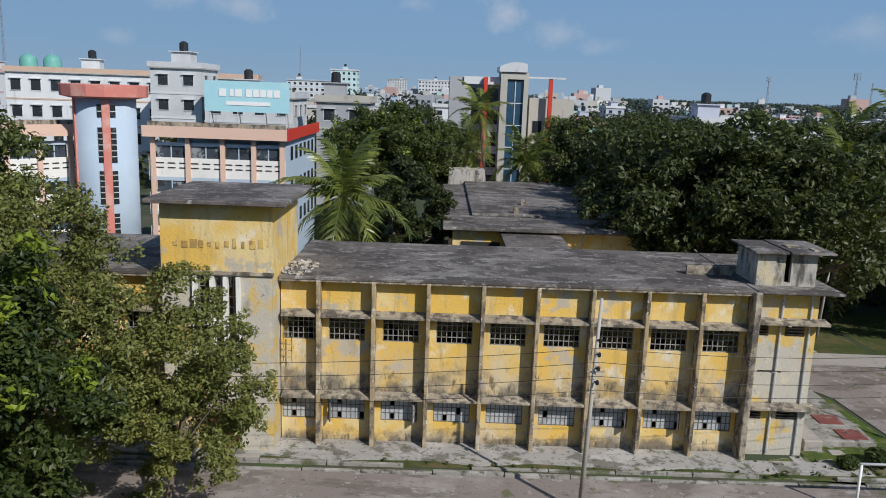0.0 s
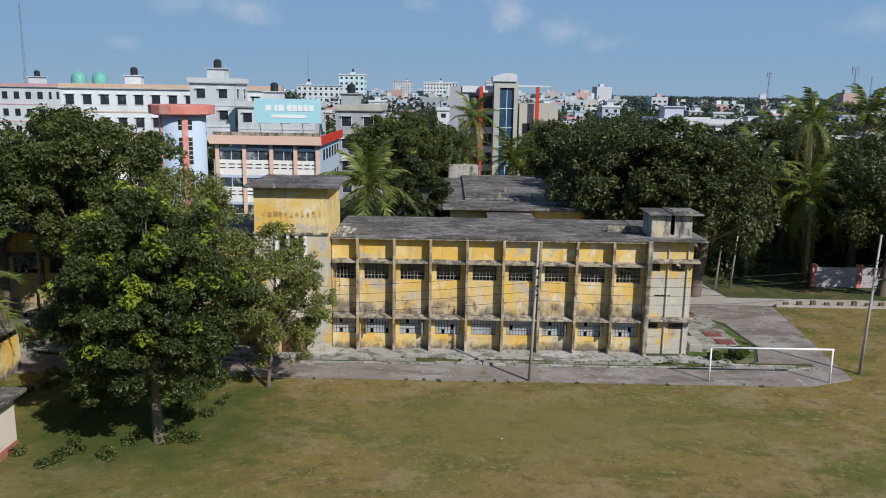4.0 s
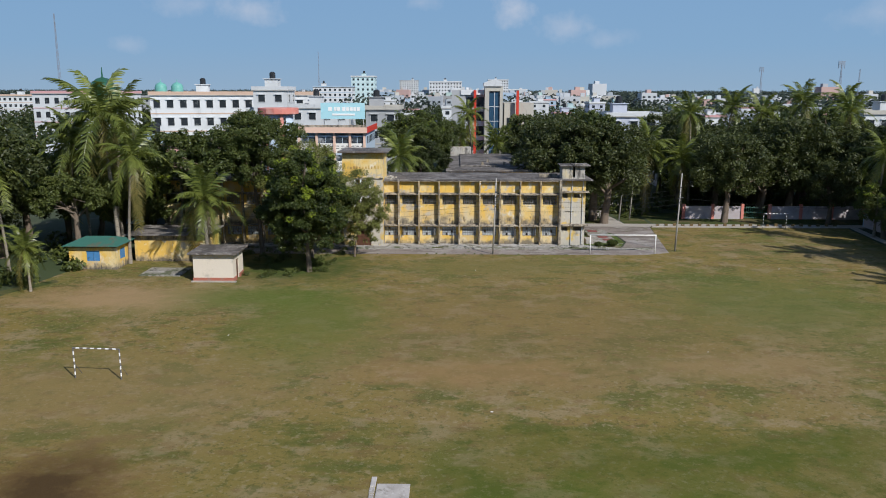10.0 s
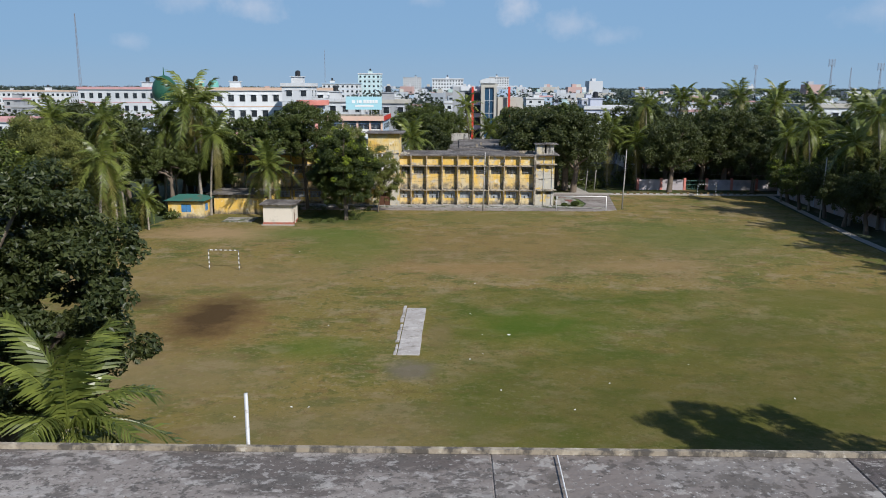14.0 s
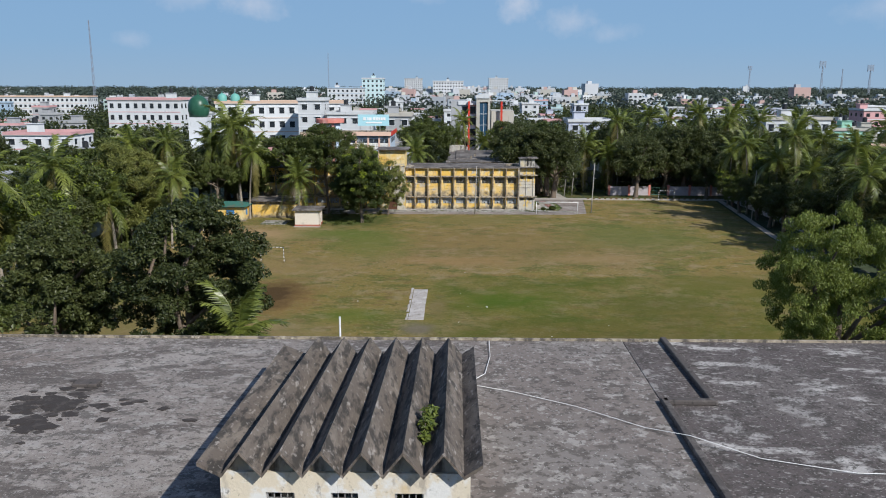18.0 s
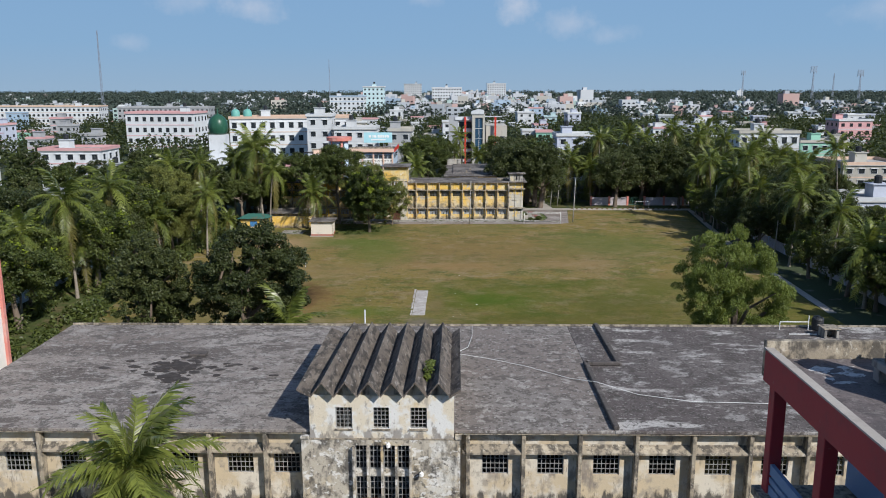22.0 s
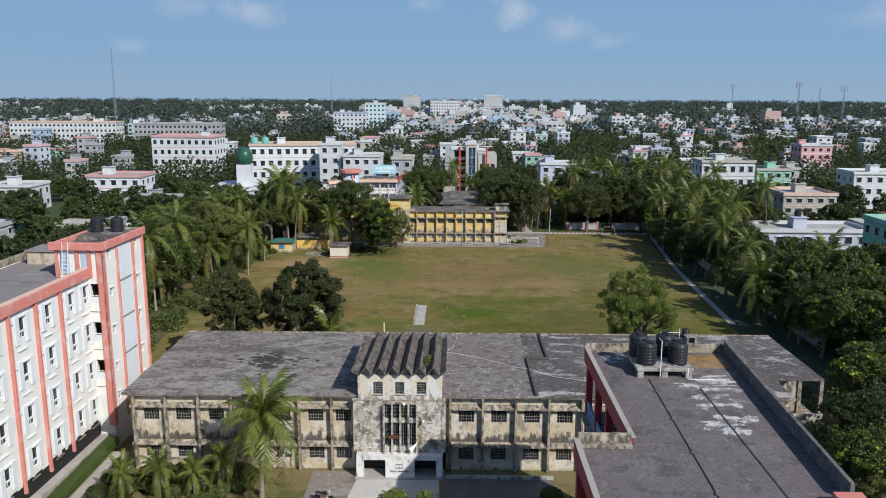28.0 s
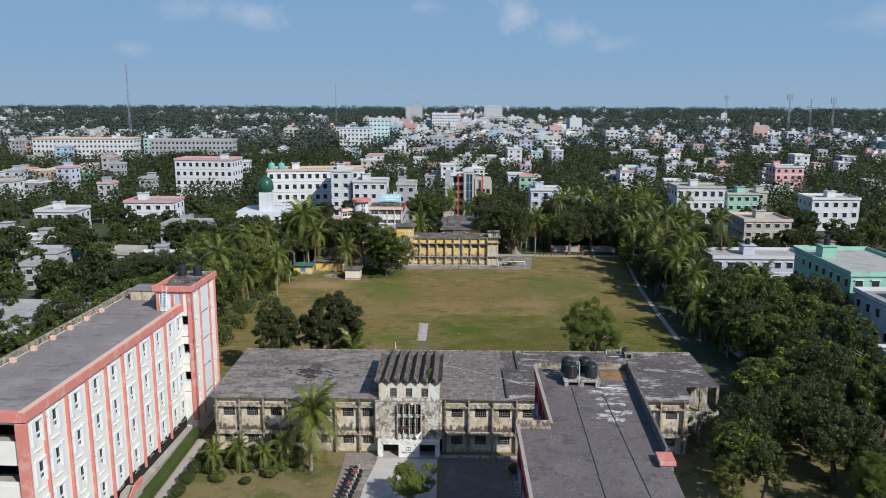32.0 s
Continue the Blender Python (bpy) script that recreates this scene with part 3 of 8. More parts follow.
def merge(pieces):
    vs, fs, n = [], [], 0
    for v, f in pieces:
        vs.append(v)
        fs.append(f + n)
        n += len(v)
    return np.concatenate(vs), np.concatenate(fs)


def leaves(centres, radii, count, size, rng, flat=0.55, hang_down=0.0, wide=0.5):
    """Leaf blades, four corners each, round clump centres."""
    c = np.asarray(centres, float)
    r = np.asarray(radii, float)
    pick = rng.choice(len(c), count, p=r ** 2 / (r ** 2).sum())
    way = rng.normal(size=(count, 3))
    way /= np.linalg.norm(way, axis=1)[:, None]
    depth = rng.uniform(0.35, 1.05, count) ** 0.6
    pos = c[pick] + way * (r[pick] * depth)[:, None] * (1, 1, 0.8)
    n = way * 0.55 + rng.normal(size=(count, 3)) * 0.5 + (0, 0, flat)
    n /= np.linalg.norm(n, axis=1)[:, None]
    t = np.cross(n, rng.normal(size=(count, 3)))
    t[:, 2] -= hang_down
    t /= np.linalg.norm(t, axis=1)[:, None]
    b = np.cross(n, t)
    b /= np.linalg.norm(b, axis=1)[:, None] + 1e-9
    s = size * rng.uniform(0.7, 1.35, count)[:, None]
    q = np.stack([pos - t * s * 0.5, pos + b * s * wide * 0.5 + n * s * 0.05, pos + t * s * 0.55, pos - b * s * wide * 0.5 + n * s * 0.05], 1)
    return q.reshape(-1, 3), np.arange(count * 4).reshape(-1, 4)


def broadleaf(name, label, seed, h, rx, rz, leaf, count, size, trunk_to=0.32, clumps=26, low=0.25, group="", lean=0.0, hang_down=0.0, wide=0.5, clump=0.36, bark="bark", ry=None, limbs=8, girth=1.0, young=0):
    """A broad-leaved tree: trunk, limbs and a crown of single leaves in clumps."""
    rng = np.random.default_rng(seed)
    ry = ry or rx
    root = thing(name, label, "tree", group=group)
    cz = h - rz
    cs, rs, tufts, tuft_r = [], [], [], []
    inner = clumps // 4
    for i in range(clumps + inner):
        u = (i + 0.5) / clumps if i < clumps else rng.random()
        a = i * 2.39996 + rng.normal() * 0.25
        z = 1 - u * (1.75 - low) + rng.normal() * 0.05
        flat_r = math.sqrt(max(0.0, 1 - min(1.0, abs(z)) ** 2))
        k = rng.uniform(0.58, 0.98 - clump * 0.45) if i < clumps else rng.uniform(0.1, 0.45)
        c = np.array((flat_r * math.cos(a) * rx * k + lean, flat_r * math.sin(a) * ry * k, cz + z * rz * k))
        r = clump * min(rx, rz * 1.3) * rng.uniform(0.65, 1.15)
        cs.append(c)
        rs.append(r)
        for _ in range(9):
            w = rng.normal(size=3) + (c - (lean, 0, cz)) / max(rx, rz) * 0.5 + (0, 0, 0.25)
            w /= np.linalg.norm(w)
            tufts.append(c + w * r * rng.uniform(0.45, 1.0) * (1, 1, 0.75))
            tuft_r.append(r * rng.uniform(0.28, 0.5))
    v, f = leaves(tufts, tuft_r, count, size, rng, hang_down=hang_down, wide=wide)
    tr = (0.030 * h + 0.05) * girth
    bend = rng.normal(size=2) * 0.03 * h
    top = np.array((lean * 0.5 + bend[0], bend[1], cz))
    pts = [(0, 0, -0.1), (bend[0] * 0.3, bend[1] * 0.3, h * trunk_to * 0.5), (bend[0] * 0.8, bend[1] * 0.8, h * trunk_to), top]
    tv, tf = tube(pts, (tr * 1.25, tr, tr * 0.8, tr * 0.3), 8)
    pieces = [(tv, tf)]
    start = np.array(pts[2])
    for i in rng.choice(len(cs), min(limbs, len(cs)), replace=False):
        e = np.array(cs[i])
        s = start + (top - start) * rng.uniform(0, 0.7)
        mid = (s + e) / 2 + rng.normal(size=3) * 0.05 * h * np.array((1, 1, 0.3)) + (0, 0, 0.04 * h)
        pieces.append(tube((s, mid, e), (tr * 0.45, tr * 0.28, tr * 0.1), 5))
    lv, lf = merge(pieces)
    shared("trunk", np_mesh("trunk", lv, lf, M[bark], True), root, Matrix.Identity(4))
    shared("crown", np_mesh("crown", v, f, M[leaf]), root, Matrix.Identity(4))
    if young:
        order = np.argsort([q[2] - 0.35 * q[1] for q in tufts])[-int(len(tufts) * 0.45):]
        pick = rng.choice(order, 60, replace=False)
        tip = [np.array(tufts[i]) + (np.array(tufts[i]) - (lean, 0, cz)) * 0.10 for i in pick]
        v, f = leaves(tip, [0.42] * len(tip), young, size * 1.25, rng, wide=0.5)
        tagged(shared("young_leaves", np_mesh("young_leaves", v, f, M["leaf_young"]), root, Matrix.Identity(4)), "bright yellow-green young leaves")
    return root


def frond_mesh(seed, length, droop, leaf="frond", pairs=36, leaflet=0.95):
    """One palm leaf: a bent midrib with hanging leaflets, growing along +x from the origin."""
    rng = np.random.default_rng(seed)
    s = np.linspace(0, 1, pairs)
    up = 0.55 - droop
    x = length * (s - 0.12 * s ** 3 * (1 + droop))
    z = length * (up * s - (0.66 + 0.38 * droop) * s ** 2.0)
    pts = np.stack([x, 0.06 * length * np.sin(s * 2 + seed) * s, z], 1)
    pieces = [tube(pts[::3], 0.035 * (1.05 - s[::3]) + 0.006, 4)]
    v, f = [], []
    for i in range(3, pairs):
        d = pts[i] - pts[i - 1]
        d /= np.linalg.norm(d)
        ll = leaflet * math.sin(min(1, 0.25 + s[i] * 1.2) * math.pi * 0.62) * (1.12 - 0.55 * s[i]) * rng.uniform(0.85, 1.15)
        for side in (-1, 1):
            w = np.array((0.60 * d[0], side * 0.78, -0.14 - 0.45 * rng.random())) + d * 0.25 + rng.normal(size=3) * 0.08
            w /= np.linalg.norm(w)
            mid = pts[i] + w * ll * 0.5
            tip = pts[i] + w * ll + np.array((0, 0, -0.20 * ll))
            hw = d * 0.055 * length / 3.4
            k = len(v)
            v += [pts[i] - hw * 0.6, pts[i] + hw * 0.6, mid + hw, mid - hw, tip + hw * 0.15, tip - hw * 0.15]
            f += [(k, k + 1, k + 2, k + 3), (k + 3, k + 2, k + 4, k + 5)]
    pieces.append((np.array(v), np.array(f)))
    v, f = merge(pieces)
    return np_mesh("frond", v, f, M[leaf])


def palm(label, seed, h, length, fronds=18, lean=(0.6, 0.2), group="coconut palms", joined=False, old=3, thick=0.16):
    """A coconut palm: ringed leaning trunk and a head of fronds."""
    rng = np.random.default_rng(seed)
    root = thing("coconut_palm", label, "palm tree", group=group)
    s = np.linspace(0, 1, 9)
    pts = np.stack([lean[0] * s ** 1.7, lean[1] * s ** 1.7, h * s], 1)
    v, f = tube(pts, thick * (1.5 - 0.75 * s ** 0.4), 8)
    shared("trunk", np_mesh("trunk", v, f, M["palm_bark"], True), root, Matrix.Identity(4))
    head = pts[-1]
    if "fronds" not in MESHES:
        MESHES["fronds"] = [frond_mesh(11 + i, 3.4, d) for i, d in enumerate((-0.25, 0.0, 0.25, 0.5, 0.8))] + [frond_mesh(29, 3.4, 1.05, "frond_old")]
    for i in range(fronds):
        age = i / fronds
        me = MESHES["fronds"][5 if i >= fronds - old else min(4, int(age * 5.2))]
        tilt = 52 - 78 * age ** 0.85 + rng.normal() * 7
        m = Matrix.Translation(head) @ Euler((0, -radians(tilt) * 0.88, i * 2.39996 + rng.normal() * 0.15)).to_matrix().to_4x4() @ Matrix.Scale(length / 3.4 * rng.uniform(0.85, 1.1), 4)
        shared("frond", me, root, m)
    nuts = bmesh.new()
    for i in range(7):
        a = i * 0.9
        turned(nuts, [(0.02, head[2] - 0.38), (0.11, head[2] - 0.26), (0.10, head[2] - 0.14), (0.02, head[2] - 0.06)], head[0] + 0.22 * math.cos(a), head[1] + 0.22 * math.sin(a), 6)
    part("coconut_bunch", nuts, M["leaf_dry"], root)
    return root


def put(root, x, y, z=0.0, turn=0.0, size=1.0):
    root.matrix_basis = pose(x, y, z, 0, 0, turn) @ Matrix.Scale(size, 4)
    return root


def again(root, x, y, z=0.0, turn=0.0, size=1.0):
    keep = root.scale.copy()
    root.scale = (1, 1, 1)
    ob = copy_thing(root, pose(x, y, z, 0, 0, turn) @ Matrix.Scale(size, 4))
    root.scale = keep
    return ob

# ---- ground, field, paths ----
COURT = 1.0  # the college forecourt lies higher than the field
def grass_material():
    m = surface("patchy_field_grass", (0.202, 0.152, 0.049), [
        ((0.225, 0.166, 0.078), 0.050, 0.48, 0.14, 0.8), ((0.136, 0.130, 0.037), 0.085, 0.50, 0.08, 0.8), ((0.085, 0.100, 0.026), 0.25, 0.52, 0.08, 0.75, (0.7, 1.2, 1)),
        ((0.27, 0.205, 0.115), 0.40, 0.53, 0.08, 0.65, (0.8, 1.1, 1)), ((0.165, 0.105, 0.048), 0.75, 0.54, 0.08, 0.6, (0.8, 1.2, 1)), ((0.075, 0.088, 0.024), 1.1, 0.56, 0.08, 0.6), ((0.29, 0.235, 0.14), 2.6, 0.56, 0.08, 0.55), ((0.065, 0.066, 0.022), 4.5, 0.57, 0.08, 0.55), ((0.30, 0.25, 0.15), 9.0, 0.60, 0.06, 0.5)], rough=0.95, bump=0.6, grain=20, spec=0.05)
    n, l = m.node_tree.nodes, m.node_tree.links
    p = n["Principled BSDF"]
    src = p.inputs["Base Color"].links[0].from_socket
    geo = n.new("ShaderNodeNewGeometry")
    sep = n.new("ShaderNodeSeparateXYZ")
    l.new(geo.outputs["Position"], sep.inputs[0])
    tex = n.new("ShaderNodeTexNoise")
    tex.inputs["Scale"].default_value = 0.12
    l.new(geo.outputs["Position"], tex.inputs["Vector"])
    edge = n.new("ShaderNodeMath")
    edge.operation = "MULTIPLY_ADD"
    edge.inputs[1].default_value = 6.0
    l.new(tex.outputs["Fac"], edge.inputs[0])
    l.new(sep.outputs["Y"], edge.inputs[2])
    rng = n.new("ShaderNodeMapRange")
    rng.inputs["From Min"].default_value, rng.inputs["From Max"].default_value = -15.3, -16.5
    rng.inputs["To Max"].default_value = 0.78
    l.new(edge.outputs[0], rng.inputs["Value"])
    # the watered green lies on the east side of the pitch
    side = n.new("ShaderNodeMapRange")
    side.inputs["From Min"].default_value, side.inputs["From Max"].default_value = 2.0, 6.5
    side.inputs["To Min"].default_value = 0.30
    sway = n.new("ShaderNodeMath")
    sway.operation = "MULTIPLY_ADD"
    sway.inputs[1].default_value = 6.0
    l.new(tex.outputs["Fac"], sway.inputs[0])
    l.new(sep.outputs["X"], sway.inputs[2])
    l.new(sway.outputs[0], side.inputs["Value"])
    both = n.new("ShaderNodeMath")
    both.operation = "MULTIPLY"
    l.new(rng.outputs["Result"], both.inputs[0])
    l.new(side.outputs["Result"], both.inputs[1])
    blot = n.new("ShaderNodeTexNoise")
    blot.inputs["Scale"].default_value, blot.inputs["Detail"].default_value, blot.inputs["Roughness"].default_value = 0.2, 9.0, 0.72
    l.new(geo.outputs["Position"], blot.inputs["Vector"])
    thin = n.new("ShaderNodeMapRange")
    thin.inputs["From Min"].default_value, thin.inputs["From Max"].default_value = 0.36, 0.60
    thin.inputs["To Min"].default_value, thin.inputs["To Max"].default_value = 1.0, 0.35
    l.new(blot.outputs["Fac"], thin.inputs["Value"])
    cover = n.new("ShaderNodeMath")
    cover.operation = "MULTIPLY"
    l.new(both.outputs[0], cover.inputs[0])
    l.new(thin.outputs["Result"], cover.inputs[1])
    mix = n.new("ShaderNodeMix")
    mix.data_type = "RGBA"
    mix.inputs["B"].default_value = (0.070, 0.091, 0.014, 1)
    l.new(cover.outputs[0], mix.inputs["Factor"])
    l.new(src, mix.inputs["A"])
    out = mix.outputs["Result"]
    fine = n.new("ShaderNodeTexNoise")
    fine.inputs["Scale"].default_value, fine.inputs["Detail"].default_value, fine.inputs["Roughness"].default_value = 0.5, 9.0, 0.68
    l.new(geo.outputs["Position"], fine.inputs["Vector"])
    # worn, burnt, darker and greener patches: middle, half widths, colour, amount
    for cx, cy, rx, ry, col, amount in (
            (9, 1, 24, 15, (0.20, 0.135, 0.060), 0.45), (-27, 8, 9, 5, (0.33, 0.225, 0.12), 0.8), (31, 8, 13, 13, (0.105, 0.125, 0.034), 0.65), (-9, 2, 7, 13, (0.10, 0.130, 0.026), 0.6), (-16, 9, 8, 5, (0.085, 0.125, 0.024), 0.6), (4, -10.5, 9, 3.0, (0.27, 0.17, 0.075), 0.6), (22, -9, 10, 3, (0.26, 0.18, 0.085), 0.5), (7, 22, 14, 5, (0.15, 0.135, 0.045), 0.6),
            # first entry here: lush weeds below the trees, with their shade in the colour
            (-14, 21.5, 8.5, 8.5, (0.050, 0.078, 0.020), 0.85), (-16.4, -29.5, 5.2, 8.8, (0.20, 0.118, 0.048), 0.8), (-16.8, -28.4, 3.3, 6.6, (0.060, 0.038, 0.018), 0.9), (-26, -24.4, 5.0, 3.0, (0.085, 0.058, 0.028), 0.8), (0.1, -40.4, 1.8, 2.2, (0.16, 0.135, 0.10), 0.85), (-16, -42, 9, 5, (0.22, 0.165, 0.085), 0.55), (9, -30, 6, 5, (0.060, 0.105, 0.010), 0.6), (20, -46, 20, 10, (0.078, 0.072, 0.020), 0.5), (26, -33, 9, 6, (0.10, 0.085, 0.028), 0.4), (1.8, -33, 1.1, 4.5, (0.16, 0.125, 0.055), 0.6), (-7, -36, 4, 3, (0.085, 0.125, 0.018), 0.6), (38, -22, 12, 6, (0.14, 0.12, 0.035), 0.55), (-4, -50, 10, 5, (0.17, 0.135, 0.065), 0.5), (-28, -40, 9, 9, (0.19, 0.145, 0.062), 0.6), (-20, -14, 14, 8, (0.23, 0.165, 0.075), 0.5)):
        mp = n.new("ShaderNodeMapping")
        mp.vector_type = "TEXTURE"
        mp.inputs["Location"].default_value = (cx, cy, 0)
        mp.inputs["Scale"].default_value = (rx, ry, 1000)
        l.new(geo.outputs["Position"], mp.inputs["Vector"])
        ln = n.new("ShaderNodeVectorMath")
        ln.operation = "LENGTH"
        l.new(mp.outputs["Vector"], ln.inputs[0])
        ma = n.new("ShaderNodeMath")
        ma.operation = "MULTIPLY_ADD"
        ma.inputs[1].default_value = 1.5
        l.new(fine.outputs["Fac"], ma.inputs[0])
        l.new(ln.outputs["Value"], ma.inputs[2])
        mr = n.new("ShaderNodeMapRange")
        mr.inputs["From Min"].default_value, mr.inputs["From Max"].default_value = 1.95, 1.15
        mr.inputs["To Max"].default_value = amount
        l.new(ma.outputs[0], mr.inputs["Value"])
        mx = n.new("ShaderNodeMix")
        mx.data_type = "RGBA"
        l.new(mr.outputs["Result"], mx.inputs["Factor"])
        l.new(out, mx.inputs["A"])
        mx.inputs["B"].default_value = (*col, 1)
        out = mx.outputs["Result"]
    l.new(out, p.inputs["Base Color"])
    return m


M["field"] = grass_material()
M["verge"] = surface("verge_grass", (0.062, 0.078, 0.026), [((0.15, 0.115, 0.062), 0.25, 0.48, 0.14, 0.85), ((0.035, 0.06, 0.016), 0.9, 0.52, 0.14, 0.7), ((0.10, 0.12, 0.03), 5, 0.58, 0.12, 0.6)], rough=0.95, bump=0.5, grain=15, spec=0.1)
M["ground"] = surface("town_ground", (0.060, 0.075, 0.045), [((0.12, 0.11, 0.09), 0.04, 0.54, 0.10, 0.7), ((0.05, 0.075, 0.03), 0.02, 0.5, 0.14, 0.8), ((0.2, 0.19, 0.18), 0.4, 0.6, 0.1, 0.6)], rough=0.95, bump=0.2, grain=1, spec=0.1)
bm = bmesh.new()
bmesh.ops.create_grid(bm, x_segments=24, y_segments=24, size=2300)
solid("ground", bm, M["ground"], "flat town ground of earth, grass and dust", "ground", "structure")
bm = bmesh.new()
prism(bm, [(-36, 28.2), (-39, 6), (-41, -14), (-38, -66), (49, -66), (50.5, -20), (52, 8), (54.5, 33), (56, 46.5), (29.5, 47.5), (27.2, 29.5), (24, 28.2)], -0.3, 0.02)
solid("playing_field", bm, M["field"], "mown school playing field with worn brown patches", "field", "structure")
bm = bmesh.new()
prism(bm, [(-62, 31), (-39, 6.5), (-41, -14), (-38, -66), (-64, -66)], -0.3, 0.012)
solid("verge_west", bm, M["verge"], "rough grass verge under the trees", "grass", "structure")
bm = boxes((-40, 60, -86.0, -66.2, -0.3, 0.010), (-60, 60, -190, -86.05, -0.3, COURT))
solid("college_lawn", bm, surface("dry_college_lawn", (0.19, 0.155, 0.075), [((0.085, 0.10, 0.03), 0.22, 0.5, 0.12, 0.8), ((0.2, 0.165, 0.09), 0.8, 0.54, 0.1, 0.7), ((0.06, 0.075, 0.02), 4, 0.58, 0.1, 0.6)], rough=0.95, bump=0.5, grain=15, spec=0.1), "thin dry lawn in front of the college", "grass", "structure")
bm = boxes((15.5, 23.7, 49.9, 80, -0.3, 0.010), (26.5, 30, 49.9, 80, -0.3, 0.010), (30.5, 58, 48.6, 60, -0.3, 0.012))
solid("verge_north", bm, M["verge"], "shaded grass plot beside the path", "grass", "structure")
# road in front of the yellow hall, and the apron that widens towards the gate
bm = bmesh.new()
prism(bm, [(-34, 28.15), (24, 28.15), (27.3, 29.5), (29.3, 46.8), (27.2, 47.35), (18.6, 47.35), (18.6, 45.2), (21.6, 44.6), (23.4, 41.5), (23.8, 36), (22.6, 32.6), (20.5, 31.0), (-34, 31.0)], -0.2, 0.045)
solid("campus_road", bm, M["road"], "worn pinkish concrete road along the hall", "road", "structure")
bm = bmesh.new()
prism(bm, [(19, 47.4), (62, 46.8), (62, 49.2), (19, 49.8)], -0.2, 0.04)
solid("gate_path", bm, M["path"], "worn concrete path to the compound gate", "path", "structure")
bm = bmesh.new()
prism(bm, [(24.0, 49.9), (26.4, 49.9), (25.4, 58), (26.8, 66), (30.5, 70), (29.5, 71.5), (25.4, 67.4), (23.8, 58)], -0.2, 0.035)
solid("side_path", bm, M["path"], "narrow curving concrete footpath", "path", "structure")
bm = bmesh.new()
prism(bm, [(50.1, -36), (51.2, -36), (52.4, -8), (53.3, 8), (57.5, 46.6), (56.5, 46.6), (52.3, 8), (51.4, -8)], -0.2, 0.05)
solid("field_path", bm, M["path"], "pale concrete footpath along the field edge", "path", "structure")
bm = bmesh.new()
prism(bm, [(-41.3, -70), (-39.6, -70), (-42.6, -14), (-40.6, 6), (-35.9, 14), (-36.8, 15), (-41.8, 7), (-44.1, -14)], -0.2, 0.03)
# verge colour on the track stands in for the tree shade over it
solid("west_path", bm, M["verge"], "broken concrete track below the trees, painted verge-dark for their shade", "path", "structure")
# concrete apron and drain along the hall
bm = bmesh.new()
prism(bm, [(-30, 34.0), (-30, 32.1)] + [(-28 + 2.4 * k, 32.15 + 0.25 * math.sin(k * 2.3)) for k in range(19)] + [(20.2, 32.1), (20.2, 33.2), (15.2, 33.2), (15.2, 34.0)], -0.1, 0.14)
solid("hall_apron", bm, surface("cracked_grey_apron", (0.36, 0.345, 0.32), [((0.48, 0.46, 0.43), 0.5, 0.5, 0.12, 0.8), ((0.15, 0.14, 0.115), 0.9, 0.53, 0.06, 0.85), ((0.09, 0.11, 0.04), 1.6, 0.58, 0.06, 0.8), ((0.08, 0.075, 0.07), 4.0, 0.58, 0.06, 0.7)], rough=0.92, bump=0.5, grain=8), "cracked grey concrete apron below the hall", "pavement", "structure")
MOSSY = surface("mossy_drain_kerb", (0.27, 0.255, 0.225), [((0.40, 0.385, 0.36), 0.8, 0.52, 0.1, 0.8), ((0.075, 0.09, 0.035), 0.7, 0.51, 0.08, 0.85), ((0.06, 0.056, 0.05), 2.5, 0.54, 0.08, 0.8)], rough=0.93, bump=0.5, grain=9)
for y in (31.0, 31.6):
    x = -34.0
    while x < 25:
        w = 3.0 + 0.5 * math.sin(x * 3 + y)
        if not (y > 31.3 and int(x) % 5 == 0):
            solid("drain_kerb", soft(boxes((x, x + w - 0.04, y + 0.04 * math.sin(x), y + 0.17 + 0.04 * math.sin(x), -0.1, 0.17 + 0.05 * math.sin(x * 1.7))), 0.02), MOSSY, "mossy concrete kerb of the open drain", "kerb", "structure")
        x += w
bm = boxes((-34, 25.5, 31.18, 31.6, -0.25, 0.03))
solid("drain_bed", bm, surface("muddy_drain_bed", (0.07, 0.07, 0.045), [((0.06, 0.10, 0.03), 0.6, 0.5, 0.1, 0.9), ((0.14, 0.12, 0.09), 1.8, 0.56, 0.1, 0.7)], rough=0.8, bump=0.3), "muddy weed-grown drain bed", "drain", "structure")
bm = boxes((-34, 26, 31.77, 32.3, -0.25, 0.05))
solid("weed_strip", bm, M["verge"], "strip of weeds between drain and apron", "grass", "structure")
gen1 = np.random.default_rng(19)
cs = [(gen1.uniform(-23, -10), gen1.uniform(16, 30.5), 0.15) for _ in range(60)] + [(gen1.uniform(-30, 21), 31.95 + gen1.normal() * 0.15, 0.08) for _ in range(46)] + [(gen1.uniform(-30, 24), 28.15 + gen1.normal() * 0.12, 0.03) for _ in range(40)] + [(gen1.uniform(15.6, 22), gen1.uniform(31.9, 34), 0.1) for _ in range(26)]
v, f = leaves(cs, [gen1.uniform(0.25, 0.6) if k < 60 else gen1.uniform(0.06, 0.16) for k in range(len(cs))], 11000, 0.16, gen1)
v[:, 2] = np.maximum(v[:, 2], 0.03)
tagged(new("weed_tufts", np_mesh("weed_tufts", v, f, M["leaf_mid"])), "tufts of green weeds along the drain and road edge", "weeds", kind="stuff")
